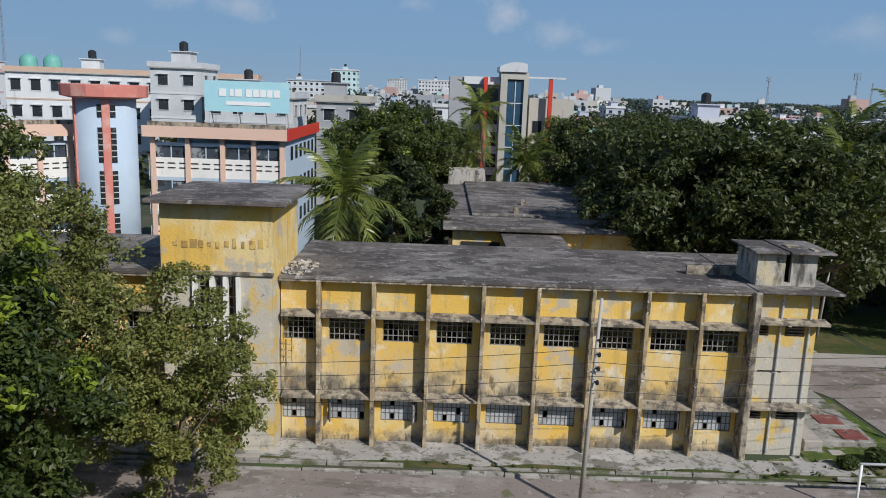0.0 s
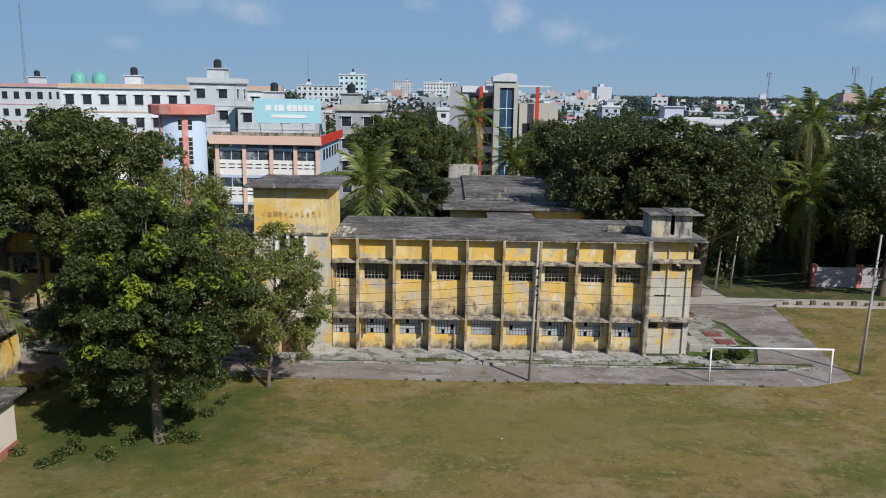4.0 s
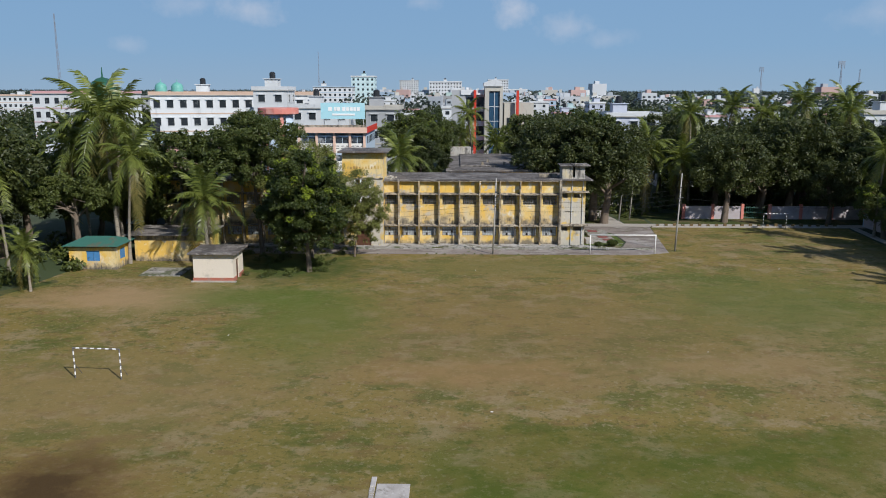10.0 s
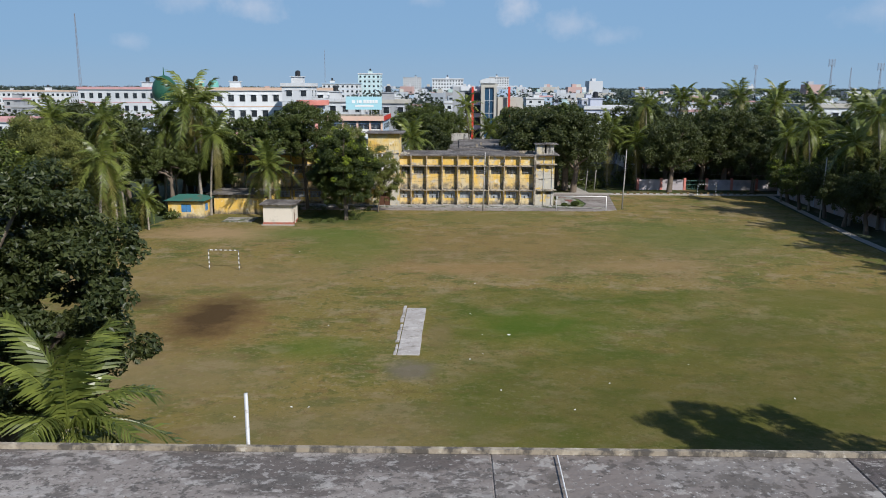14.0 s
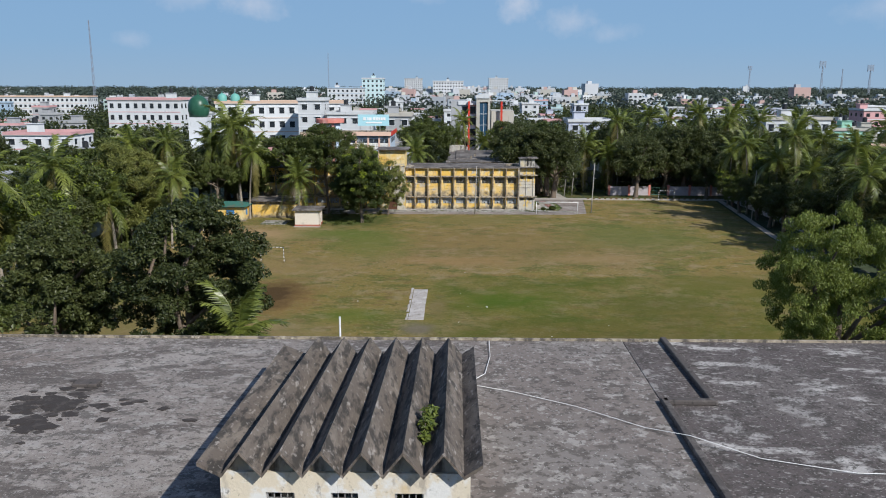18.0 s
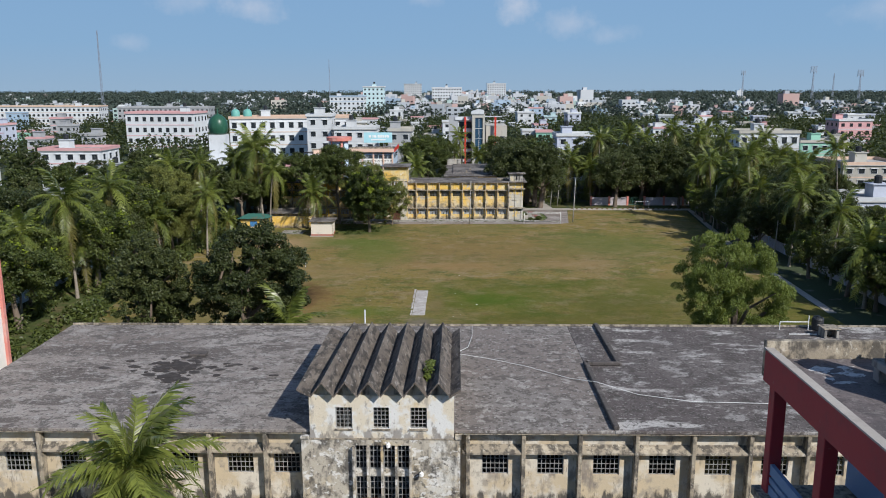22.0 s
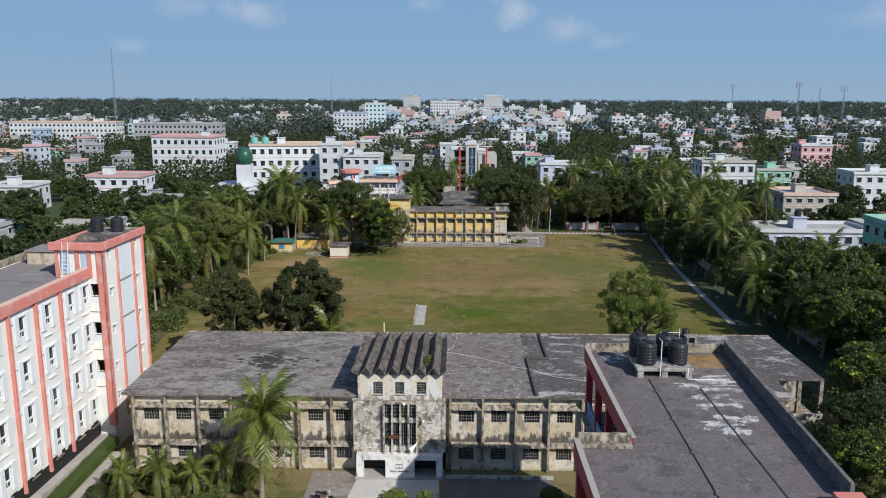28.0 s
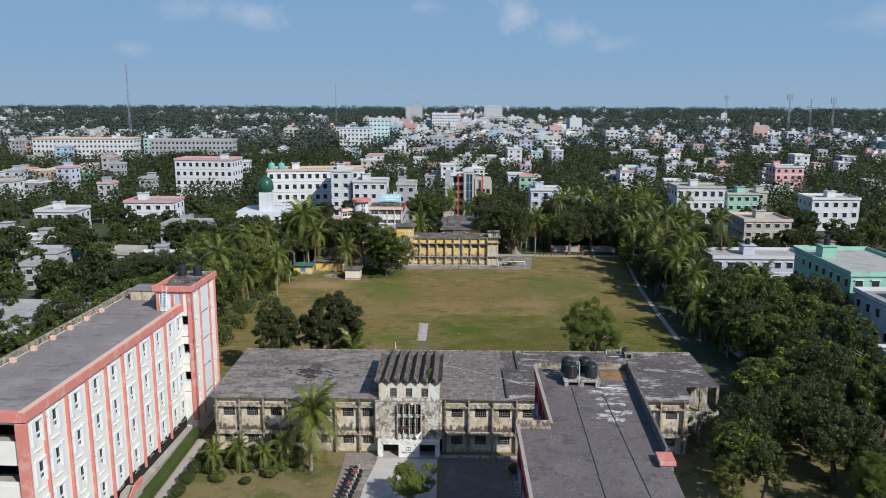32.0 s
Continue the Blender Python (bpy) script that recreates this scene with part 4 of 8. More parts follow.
# cricket strip
CEMENT = surface("pale_cement_strip", (0.37, 0.34, 0.31), [((0.50, 0.47, 0.44), 0.5, 0.48, 0.12, 0.85), ((0.20, 0.18, 0.15), 1.3, 0.56, 0.08, 0.7), ((0.55, 0.53, 0.5), 3.0, 0.58, 0.06, 0.7), ((0.13, 0.12, 0.08), 5.0, 0.62, 0.06, 0.7)], rough=0.92, bump=0.4)
pitch = thing("cricket_pitch", "pale cement cricket pitch with a crumbling edge in the grass", "cricket pitch", (-0.5, -31.6, 0), kind="structure")
y = -37.55
for w in (3.9, 1.9, 2.6, 3.5):
    part("slab", soft(boxes((-1.16, 0.40 + 0.03 * math.sin(y), y, y + w - 0.03, -0.1, 0.065)), 0.02), CEMENT, pitch)
    y += w
rng = random.Random(71)
y = -37.5
while y < -25.9:
    w = rng.uniform(0.5, 1.6)
    part("edge_slab", soft(boxes((-1.52 + rng.uniform(0, 0.12), -1.22, y, y + w - 0.06, -0.1, 0.05 + rng.uniform(0, 0.02))), 0.02), CEMENT, pitch)
    y += w + (0.5 if rng.random() < 0.25 else 0.02)
# lawn and septic slab beside the hall
bm = bmesh.new()
prism(bm, [(15.35, 33.3), (15.35, 31.75), (20.4, 31.3), (22.4, 32.8), (23.5, 36), (23.1, 41.3), (21.4, 44.3), (18.4, 44.9), (18.4, 34)], -0.2, 0.03)
solid("side_lawn", bm, surface("bright_weedy_grass", (0.080, 0.112, 0.026), [((0.05, 0.075, 0.02), 0.9, 0.5, 0.12, 0.8), ((0.19, 0.165, 0.11), 0.6, 0.48, 0.08, 0.85), ((0.30, 0.28, 0.25), 1.3, 0.58, 0.06, 0.8), ((0.11, 0.17, 0.035), 4, 0.56, 0.08, 0.7)], rough=0.95, bump=0.6, grain=14, spec=0.1), "bright weedy grass beside the hall", "grass", "structure")
slab = thing("septic_slab", "raised cracked concrete slab with dull red covers", "slab", (21, 39, 0))
part("deck", soft(boxes((19.6, 22.4, 35.2, 43.2, -0.1, 0.32)), 0.03), MOSSY, slab)
for b in ((20.9, 22.1, 35.4, 36.5), (20.6, 21.8, 37.2, 38.3), (20.0, 21.2, 41.4, 42.6)):
    part("cover", boxes((*b, 0.322, 0.37)), surface("dull_red_cover", (0.20, 0.065, 0.055), [((0.28, 0.2, 0.18), 1.6, 0.54, 0.1, 0.7), (GRIME, 3.0, 0.56, 0.1, 0.7)], rough=0.85, bump=0.2), slab)
step = soft(boxes((18.6, 19.5, 34.6, 36.6, -0.1, 0.55)), 0.04)
solid("tank_block", step, M["path"], "pale cement block beside the hall end", "block")
rng = random.Random(3)
for k in range(7):
    x, y = 16.3 + rng.random() * 5.5, 32.0 + rng.random() * 2.6
    solid("paving_stone", soft(boxes((x, x + rng.uniform(0.4, 0.9), y, y + rng.uniform(0.3, 0.6), 0.0, 0.07)), 0.02), M["path"], "pale broken paving stone in the grass", "stone", group="stones in the grass")

# scraps of paper on the grass
rng = random.Random(15)
PAPER = surface("white_litter_paper", (0.75, 0.75, 0.72), [((0.5, 0.49, 0.46), 6, 0.55, 0.1, 0.6)], rough=0.7, bump=0)
for x, y in ((4.1, -27.3), (6.9, -32.8), (4.9, -32.8), (3.9, -38.3), (4.8, -37.2), (12.6, -42.6), (33.1, -12.5), (9.8, -46.8), (-5.6, -46.8), (-6.6, -46.8), (-9.5, -48.3), (18.5, -39.1), (23.2, -44.8), (-7.0, -30.8), (5.7, -43.9), (20.7, -6.0), (4.7, 19.9), (4.7, -17), (-14.7, -2.7), (36.6, 21.1)):
    s = rng.uniform(0.05, 0.10) * (1.6 if (x, y) == (6.9, -32.8) else 1)
    bm = bmesh.new()
    top = [bm.verts.new((x + s * math.cos(a), y + s * math.sin(a) * 0.8, 0.03 + rng.uniform(0.0, 0.05))) for a in (0.3, 1.6, 2.7, 3.9, 5.2)]
    hub = bm.verts.new((x, y, 0.09))
    for k in range(5):
        bm.faces.new((top[k], top[(k + 1) % 5], hub))
    bm.faces.new(top[::-1])
    solid("paper_scrap", bm, PAPER, "crumpled white paper scrap on the grass", "litter", group="litter on the field")

# ---- the yellow two-storey hall ----
def wedge(bm, x0, x1, y_wall, y_edge, z_low, z_edge, z_wall):
    """A sunshade: flat below, falling from the wall to a thin edge."""
    a = [bm.verts.new((x0, y, z)) for y, z in ((y_wall, z_low), (y_edge, z_low), (y_edge, z_edge), (y_wall, z_wall))]
    b = [bm.verts.new((x1, y, z)) for y, z in ((y_wall, z_low), (y_edge, z_low), (y_edge, z_edge), (y_wall, z_wall))]
    for i in range(4):
        bm.faces.new((a[i], a[(i + 1) % 4], b[(i + 1) % 4], b[i]))
    bm.faces.new(a[::-1])
    bm.faces.new(b)


hall = thing("lecture_hall", "old two-storey yellow plastered hall with stained concrete ribs", "building", (4.6, 37.9, 0))


def hall_wing(edges, seed):
    """Bays between ribs; edges run from left to right."""
    rng = random.Random(seed)
    x0, x1 = edges[0], edges[-1]
    holes, mids = [], []
    for a, b in zip(edges, edges[1:]):
        m = (a + b) / 2
        mids.append(m)
        holes += [(m - 0.82, m + 0.82, 4.92, 6.06), (m - 0.84, m + 0.84, 1.14, 2.2)]
    bm = bmesh.new()
    wall(bm, "y", 34.0, 0.25, x0, x1, 0.0, 7.81, holes)
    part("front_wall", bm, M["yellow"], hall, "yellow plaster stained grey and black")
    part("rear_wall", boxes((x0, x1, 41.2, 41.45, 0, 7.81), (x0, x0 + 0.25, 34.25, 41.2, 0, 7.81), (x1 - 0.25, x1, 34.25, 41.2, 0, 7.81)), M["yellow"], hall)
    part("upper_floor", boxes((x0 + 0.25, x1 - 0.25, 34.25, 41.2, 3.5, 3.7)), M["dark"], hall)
    for x in edges[1:-1]:
        bm = boxes((x - 0.095, x + 0.095, 33.36, 33.998, 0.1, 7.81))
        part("rib", soft(bm, 0.025), M["hall_rib"], hall, "flaking brown-grey concrete rib")
    for k, (a, b) in enumerate(zip(edges, edges[1:])):
        for z in (6.14, 2.34):
            bm = bmesh.new()
            wedge(bm, a + 0.098, b - 0.098, 33.997, 33.44 - rng.uniform(0, 0.06), z, z + 0.09, z + 0.22)
            part("sunshade", bm, M["concrete_trim"], hall)
        set_window(hall, mids[k], 34.08, 4.93, 1.62, 1.12, 7, 4, rng.randint(0, 3), broken=0.3)
        w = set_window(hall, mids[k], 34.08, 1.15, 1.66, 1.04, 8, 3, rng.randint(4, 7), broken=0.06, mats=("dark_steel", "milky"))
        if k in (1, 2, 6, 7):
            # a casement that hangs open
            f, p = window_meshes(0.5, 0.9, 2, 3, 9, broken=0.1, mats=("dark_steel", "milky"))
            leaf = shared("open_casement", f, hall, pose(mids[k] + (0.75 if k != 1 else -0.75), 33.85, 1.18, 0, 0, 70 if k != 1 else 110))
            q = new("pane", p)
            q.parent = leaf
    bm = boxes((x0 - 0.0, x1, 33.45, 41.95, 7.812, 7.97))
    part("roof_slab", soft(bm, 0.03), M["roof"], hall, "blackened flat concrete roof")
    part("drip_edge", boxes((x0, x1, 33.47, 33.56, 7.74, 7.809)), M["concrete_trim"], hall)


M["dark_steel"] = surface("dark_window_steel", (0.13, 0.12, 0.115), [((0.3, 0.29, 0.27), 4.0, 0.58, 0.1, 0.6)], rough=0.6, bump=0)
M["milky"] = surface("dusty_white_panes", (0.42, 0.45, 0.46), [((0.2, 0.21, 0.21), 1.3, 0.5, 0.2, 0.8)], rough=0.35, bump=0, spec=0.5)
RIBS = [-5.9, -4.15, -1.72, 0.70, 3.12, 5.54, 7.96, 10.38, 12.80, 15.12]
hall_wing(RIBS, 3)
hall_wing([-32.6 + 2.42 * i for i in range(9)] + [-10.75], 5)
# end block with lavatories
bm = bmesh.new()
wall(bm, "y", 34.15, 0.25, 15.3, 18.25, 0.0, 7.85, [(15.55, 16.1, 5.75, 6.25), (16.85, 17.75, 5.75, 6.25), (15.5, 16.2, 1.75, 2.2), (16.9, 18.0, 1.75, 2.2), (15.8, 16.9, 4.0, 4.12)])
part("end_block", bm, M["tower_plaster"], hall, "peeling yellow and grey plaster")
bm = bmesh.new()
wall(bm, "x", 18.25, -0.25, 34.4, 41.2, 0.0, 7.85, [(36, 37, 5.6, 6.3), (38.4, 39.4, 5.6, 6.3)])
part("end_block", bm, M["tower_plaster"], hall, "peeling yellow and grey plaster")
bm = bmesh.new()
wall(bm, "y", 41.2, 0.25, 15.3, 18.25, 0, 7.85)
part("end_block", bm, M["tower_plaster"], hall, "peeling yellow and grey plaster")
bm = boxes((14.98, 15.3, 33.2, 34.4, 0.0, 7.95))
part("buttress", soft(bm, 0.04), M["concrete_trim"], hall, "broad flaking grey buttress")
for z in (6.42, 2.40):
    bm = bmesh.new()
    wedge(bm, 15.303, 18.6, 34.147, 33.55, z, z + 0.1, z + 0.2)
    part("sunshade", bm, M["concrete_trim"], hall)
part("roof_slab", soft(boxes((15.125, 19.0, 33.35, 41.9, 7.862, 7.99)), 0.03), M["roof"], hall)
for x in (16.6, 17.9):
    bm = bmesh.new()
    rod(bm, (x, 34.07, 0.1), (x, 34.07, 7.8), 0.05)
    part("drain_pipe", bm, M["steel"], hall, "rusty cast-iron drain pipe")
for x0, x1, z0, n in ((15.5, 16.2, 1.75, 3), (16.9, 18.0, 1.75, 3), (16.85, 17.75, 5.75, 3), (15.55, 16.1, 5.75, 3)):
    for k in range(n):
        part("louvre", boxes((x0, x1, 34.2, 34.3, z0 + 0.06 + k * 0.14, z0 + 0.10 + k * 0.14)), M["concrete_trim"], hall)
# tank room on the end block
bm = bmesh.new()
wall(bm, "y", 34.6, 0.2, 15.45, 18.15, 7.99, 9.5, [(16.72, 17.0, 8.15, 9.5)])
part("tank_room", bm, M["grey_plaster"], hall, "bare grey tank room, split by a dark gap")
bm = bmesh.new()
wall(bm, "x", 15.45, 0.2, 34.8, 36.8, 7.99, 9.5)
part("tank_room", bm, M["grey_plaster"], hall, "bare grey tank room, split by a dark gap")
bm = bmesh.new()
wall(bm, "x", 18.15, -0.2, 34.8, 36.8, 7.99, 9.5)
part("tank_room", bm, M["grey_plaster"], hall, "bare grey tank room, split by a dark gap")
bm = bmesh.new()
wall(bm, "y", 36.8, 0.2, 15.45, 18.15, 7.99, 9.5)
part("tank_room", bm, M["grey_plaster"], hall, "bare grey tank room, split by a dark gap")
part("tank_room_slab", soft(boxes((15.15, 16.70, 34.2, 37.3, 9.5, 9.6), (16.72, 18.75, 34.1, 37.3, 9.53, 9.64)), 0.02), M["roof"], hall)
part("hatch", boxes((17.0, 17.6, 35.2, 35.8, 9.642, 9.7), (17.9, 18.4, 34.5, 35.1, 9.642, 9.69)), M["concrete_trim"], hall)
part("roof_step", boxes((12.9, 15.1, 36.5, 36.7, 7.972, 8.4)), M["concrete_trim"], hall)
# stair tower
bm = bmesh.new()
wall(bm, "y", 32.6, 0.25, -10.7, -5.95, 8.2, 11.2)
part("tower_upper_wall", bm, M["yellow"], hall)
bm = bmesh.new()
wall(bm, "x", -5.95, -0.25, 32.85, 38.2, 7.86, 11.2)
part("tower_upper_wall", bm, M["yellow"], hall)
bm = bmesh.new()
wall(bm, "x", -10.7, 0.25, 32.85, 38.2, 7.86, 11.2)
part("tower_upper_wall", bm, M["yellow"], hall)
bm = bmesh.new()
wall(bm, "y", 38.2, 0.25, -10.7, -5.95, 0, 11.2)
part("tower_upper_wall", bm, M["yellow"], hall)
bm = bmesh.new()
wall(bm, "y", 32.6, 0.25, -10.7, -5.95, 0.0, 8.2, [(-9.3, -7.55, 3.9, 8.05), (-9.15, -7.4, 0.12, 2.05)])
part("tower_lower_wall", bm, M["tower_plaster"], hall, "grey and yellow weathered plaster")
bm = bmesh.new()
wall(bm, "x", -5.95, -0.25, 32.85, 38.2, 0, 7.86)
part("tower_lower_wall", bm, M["tower_plaster"], hall, "grey and yellow weathered plaster")
bm = bmesh.new()
wall(bm, "x", -10.7, 0.25, 32.85, 38.2, 0, 7.86)
part("tower_lower_wall", bm, M["tower_plaster"], hall, "grey and yellow weathered plaster")
part("tower_slab", soft(boxes((-11.15, -5.25, 31.85, 38.6, 11.2, 11.38)), 0.03), M["roof"], hall)
part("tower_band", boxes((-10.8, -5.9, 32.48, 32.598, 8.14, 8.28)), M["concrete_trim"], hall)
for x in (-9.36, -8.62, -8.05, -7.5):
    part("mullion", boxes((x, x + 0.16, 32.42, 32.80, 3.9, 8.05)), M["white"], hall, "whitewashed concrete mullion")
part("transom", boxes((-9.3, -7.5, 32.5, 32.7, 5.9, 6.1)), M["white"], hall)
for x in (-8.91, -8.25, -7.69):
    f, p = window_meshes(0.5, 4.1, 2, 9, 13, broken=0.45)
    w = shared("window", f, hall, pose(x, 32.8, 3.92))
    q = new("pane", p)
    q.parent, q.visible_shadow = w, False
part("door", boxes((-9.1, -8.3, 32.7, 32.75, 0.14, 2.03), (-8.26, -7.45, 32.7, 32.75, 0.14, 2.03)), M["wood"], hall, "dark brown double door")
bm = bmesh.new()
wedge(bm, -9.8, -6.9, 32.597, 31.9, 2.35, 2.45, 2.55)
part("sunshade", bm, M["concrete_trim"], hall)
part("plinth_step", boxes((-10.2, -6.5, 31.8, 32.59, 0, 0.13)), M["path"], hall)
rng = random.Random(8)
for i in range(11):
    x = -10.15 + i * 0.36
    part("lettering_bar", boxes((x, x + rng.uniform(0.12, 0.3), 32.57, 32.597, 9.25 + rng.uniform(0, 0.1), 9.62 + rng.uniform(-0.12, 0.1))), M["lettering"], hall)
bm = bmesh.new()
for i in range(4):
    rod(bm, (-5.72, 33.6, 4.2 + i * 0.3), (-5.35, 33.6, 4.2 + i * 0.3), 0.02)
rod(bm, (-5.72, 33.6, 4.0), (-5.72, 33.6, 5.3), 0.025)
rod(bm, (-5.35, 33.6, 4.0), (-5.35, 33.6, 5.3), 0.025)
part("rung_ladder", bm, M["concrete_trim"], hall)
rng = random.Random(4)
bm = bmesh.new()
for i in range(150):
    a, r = rng.uniform(0, math.tau), rng.random() ** 0.6
    x, y, s = -5.3 + r * 0.8 * math.cos(a), 35.2 + r * 1.6 * math.sin(a), rng.uniform(0.04, 0.20) ** 1.15
    z = 7.97 + max(0, 0.25 * (1 - r)) * rng.random()
    vs = box(bm, -s / 2, s / 2, -s * 0.7, s * 0.7, 0, s * 0.5)
    bmesh.ops.transform(bm, matrix=pose(x, y, z, rng.uniform(-25, 25), rng.uniform(-25, 25), rng.uniform(0, 180)), verts=vs)
tagged(solid("rubble_heap", bm, M["porch"], "heap of pale broken plaster on the roof", "rubble"), kind="stuff")
# auditorium behind the hall
aud = thing("auditorium", "low yellow hall behind with stepped black concrete roofs", "building", (8, 62, 0))
bm = boxes((2.0, 14.6, 52.6, 76, 0, 7.05))
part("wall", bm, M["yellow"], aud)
part("roof_slab", soft(boxes((1.3, 15.4, 51.8, 77, 7.05, 7.28)), 0.04), M["roof"], aud)
part("roof_slab", soft(boxes((3.4, 15.9, 57, 79, 7.283, 7.5)), 0.04), M["roof"], aud)
part("corridor_roof", boxes((5.2, 9.2, 41.96, 52.5, 6.75, 6.92)), M["roof"], aud)
part("corridor_wall", boxes((5.5, 5.7, 41.96, 51.7, 0, 6.75), (8.7, 8.9, 41.96, 51.7, 0, 6.75)), M["yellow"], aud)
part("water_box", soft(boxes((1.8, 5.4, 78.2, 81, 5.0, 8.6)), 0.05), M["grey_plaster"], aud)
for x, y in ((6.5, 57.4), (9.8, 58), (12.6, 60), (7.5, 62)):
    part("roof_vent", boxes((x, x + 0.35, y, y + 0.35, 7.5, 7.95)), M["concrete_trim"], aud)
# dark sheets on the wall stand for the shade in its vents
bm = boxes((2.6, 5.2, 52.5, 52.6, 5.2, 6.2), (9.3, 13.6, 52.5, 52.6, 4.6, 5.2))
part("vent_panel", bm, M["dark"], aud)

# ---- the college block with the folded porch roof ----
college = thing("college_block", "long two-storey cream college block with blackened ribs and flat roof", "building", (6, -80, 0))
C_RIBS = [-25.43, -22.37, -19.22, -16.0, -12.8, -9.6, -6.45]
C_RIBS2 = [4.9, 8.0, 11.15, 14.3, 17.45, 20.6, 23.75, 26.9, 30.05, 33.2, 36.3]


def college_wing(x0, x1, ribs, seed):
    rng = random.Random(seed)
    edges = [x0] + [r for r in ribs if x0 < r < x1] + [x1]
    holes, mids = [], []
    for a, b in zip(edges, edges[1:]):
        if b - a > 2.0:
            m = (a + b) / 2
            mids.append(m)
            holes += [(m - 0.75, m + 0.75, 5.88, 7.14), (m - 0.75, m + 0.75, 2.05, 3.26)]
    bm = bmesh.new()
    wall(bm, "y", -89.3, 0.25, x0, x1, 0, 8.66, holes)
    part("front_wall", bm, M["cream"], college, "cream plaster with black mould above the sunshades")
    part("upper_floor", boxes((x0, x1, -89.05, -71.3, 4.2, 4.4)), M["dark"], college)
    bm = bmesh.new()
    wall(bm, "y", -71.0, -0.25, x0, x1, 0, 8.66)
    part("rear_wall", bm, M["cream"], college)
    for x in ribs:
        if x0 <= x <= x1:
            part("rib", soft(boxes((x - 0.12, x + 0.12, -89.86, -89.302, 0, 8.66)), 0.03), M["concrete_trim"], college)
    for k, (a, b) in enumerate(zip(edges, edges[1:])):
        for z in (7.32, 3.48):
            bm = bmesh.new()
            wedge(bm, a + 0.123, b - 0.123, -89.303, -89.84 + rng.uniform(0, 0.05), z, z + 0.1, z + 0.42)
            part("sunshade", bm, M["concrete_trim"], college)
    for m in mids:
        set_window(college, m, -89.2, 5.90, 1.46, 1.22, 6, 4, rng.randint(0, 5), broken=0.3)
        set_window(college, m, -89.2, 2.07, 1.46, 1.17, 6, 4, rng.randint(0, 5), broken=0.2)
    part("drip_edge", boxes((x0, x1, -89.95, -89.87, 8.58, 8.657)), M["concrete_trim"], college)


college_wing(-25.9, -4.28, C_RIBS, 1)
college_wing(4.48, 37.0, C_RIBS2, 2)
bm = bmesh.new()
wall(bm, "x", -25.9, 0.25, -89.05, -71.25, 0, 8.66, [(-86, -84.6, 6.1, 7.3), (-80, -78.6, 6.1, 7.3)])
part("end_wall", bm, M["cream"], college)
part("roof_slab", soft(boxes((-26.4, 3.8, -90.0, -70.4, 8.66, 8.86)), 0.03), M["roof_warm"], college, "weathered flat concrete roof")
part("roof_slab", soft(boxes((3.8, 13.0, -90.0, -70.4, 8.66, 8.86)), 0.03), M["roof_brown"], college)
rng = random.Random(44)
for k in range(96):
    x, y, s = -14.4 + rng.gauss(0, 0.75 if k % 3 else 3.0), -80.6 + rng.gauss(0, 1.5 if k % 3 else 0.7), rng.uniform(0.12, 0.46)
    bm = bmesh.new()
    prism(bm, [(x + s * 1.5 * math.cos(math.tau * i / 9) * rng.uniform(0.45, 1.1), y + s * math.sin(math.tau * i / 9) * rng.uniform(0.45, 1.1)) for i in range(9)], 8.855, 8.863 + 0.0004 * k)
    part("bitumen_patch", bm, M["bitumen"], college, "flaked dark bitumen patch")
part("roof_slab", soft(boxes((13.0, 37.4, -90.0, -70.4, 8.66, 8.87)), 0.03), M["roof_lichen"], college)
part("roof_slab", soft(boxes((37.4, 42.4, -84.8, -70.4, 8.66, 8.86)), 0.03), M["roof_lichen"], college)
for b in ((15.1, 15.45, -79.3, -70.45), (13.0, 15.45, -79.65, -79.3), (12.9, 13.25, -89.95, -79.3)):
    part("roof_kerb", soft(boxes((*b, 8.872, 9.12)), 0.05), M["kerb_dark"], college, "low dark kerb over the joint of the roof")
part("roof_kerb", boxes((-26.35, 42.3, -70.6, -70.45, 8.872, 9.0)), M["concrete_trim"], college)
part("roof_hatch", soft(boxes((-14.6, -13.4, -78.1, -77.4, 8.862, 9.05)), 0.04), M["kerb_dark"], college)
bm = bmesh.new()
rod(bm, (-3.3, -67.9, 0), (-3.3, -67.9, 9.4), 0.06, 8)
solid("steel_pole", bm, M["steel"], "slim grey steel pole behind the college block", "pole", smooth=True)
# open gallery at the end
for x in (37.6, 39.9, 42.1):
    part("gallery_post", boxes((x - 0.18, x + 0.18, -85.0, -84.6, 0, 8.66)), M["concrete_trim"], college)
part("gallery_floor", boxes((37.05, 42.4, -85.1, -72, 4.2, 4.45)), M["concrete_trim"], college)
part("gallery_rail", boxes((37.05, 42.4, -85.1, -84.95, 4.451, 5.3)), M["grey_plaster"], college)
part("gallery_wall", boxes((37.05, 42.4, -80, -79.7, 0, 4.19), (37.05, 42.4, -80, -79.7, 4.46, 8.65), (42.1, 42.4, -79.6, -71.2, 0, 8.65)), M["grey_plaster"], college)
part("rear_wall", boxes((37.05, 42.4, -71.25, -71.0, 0, 8.65)), M["cream"], college)
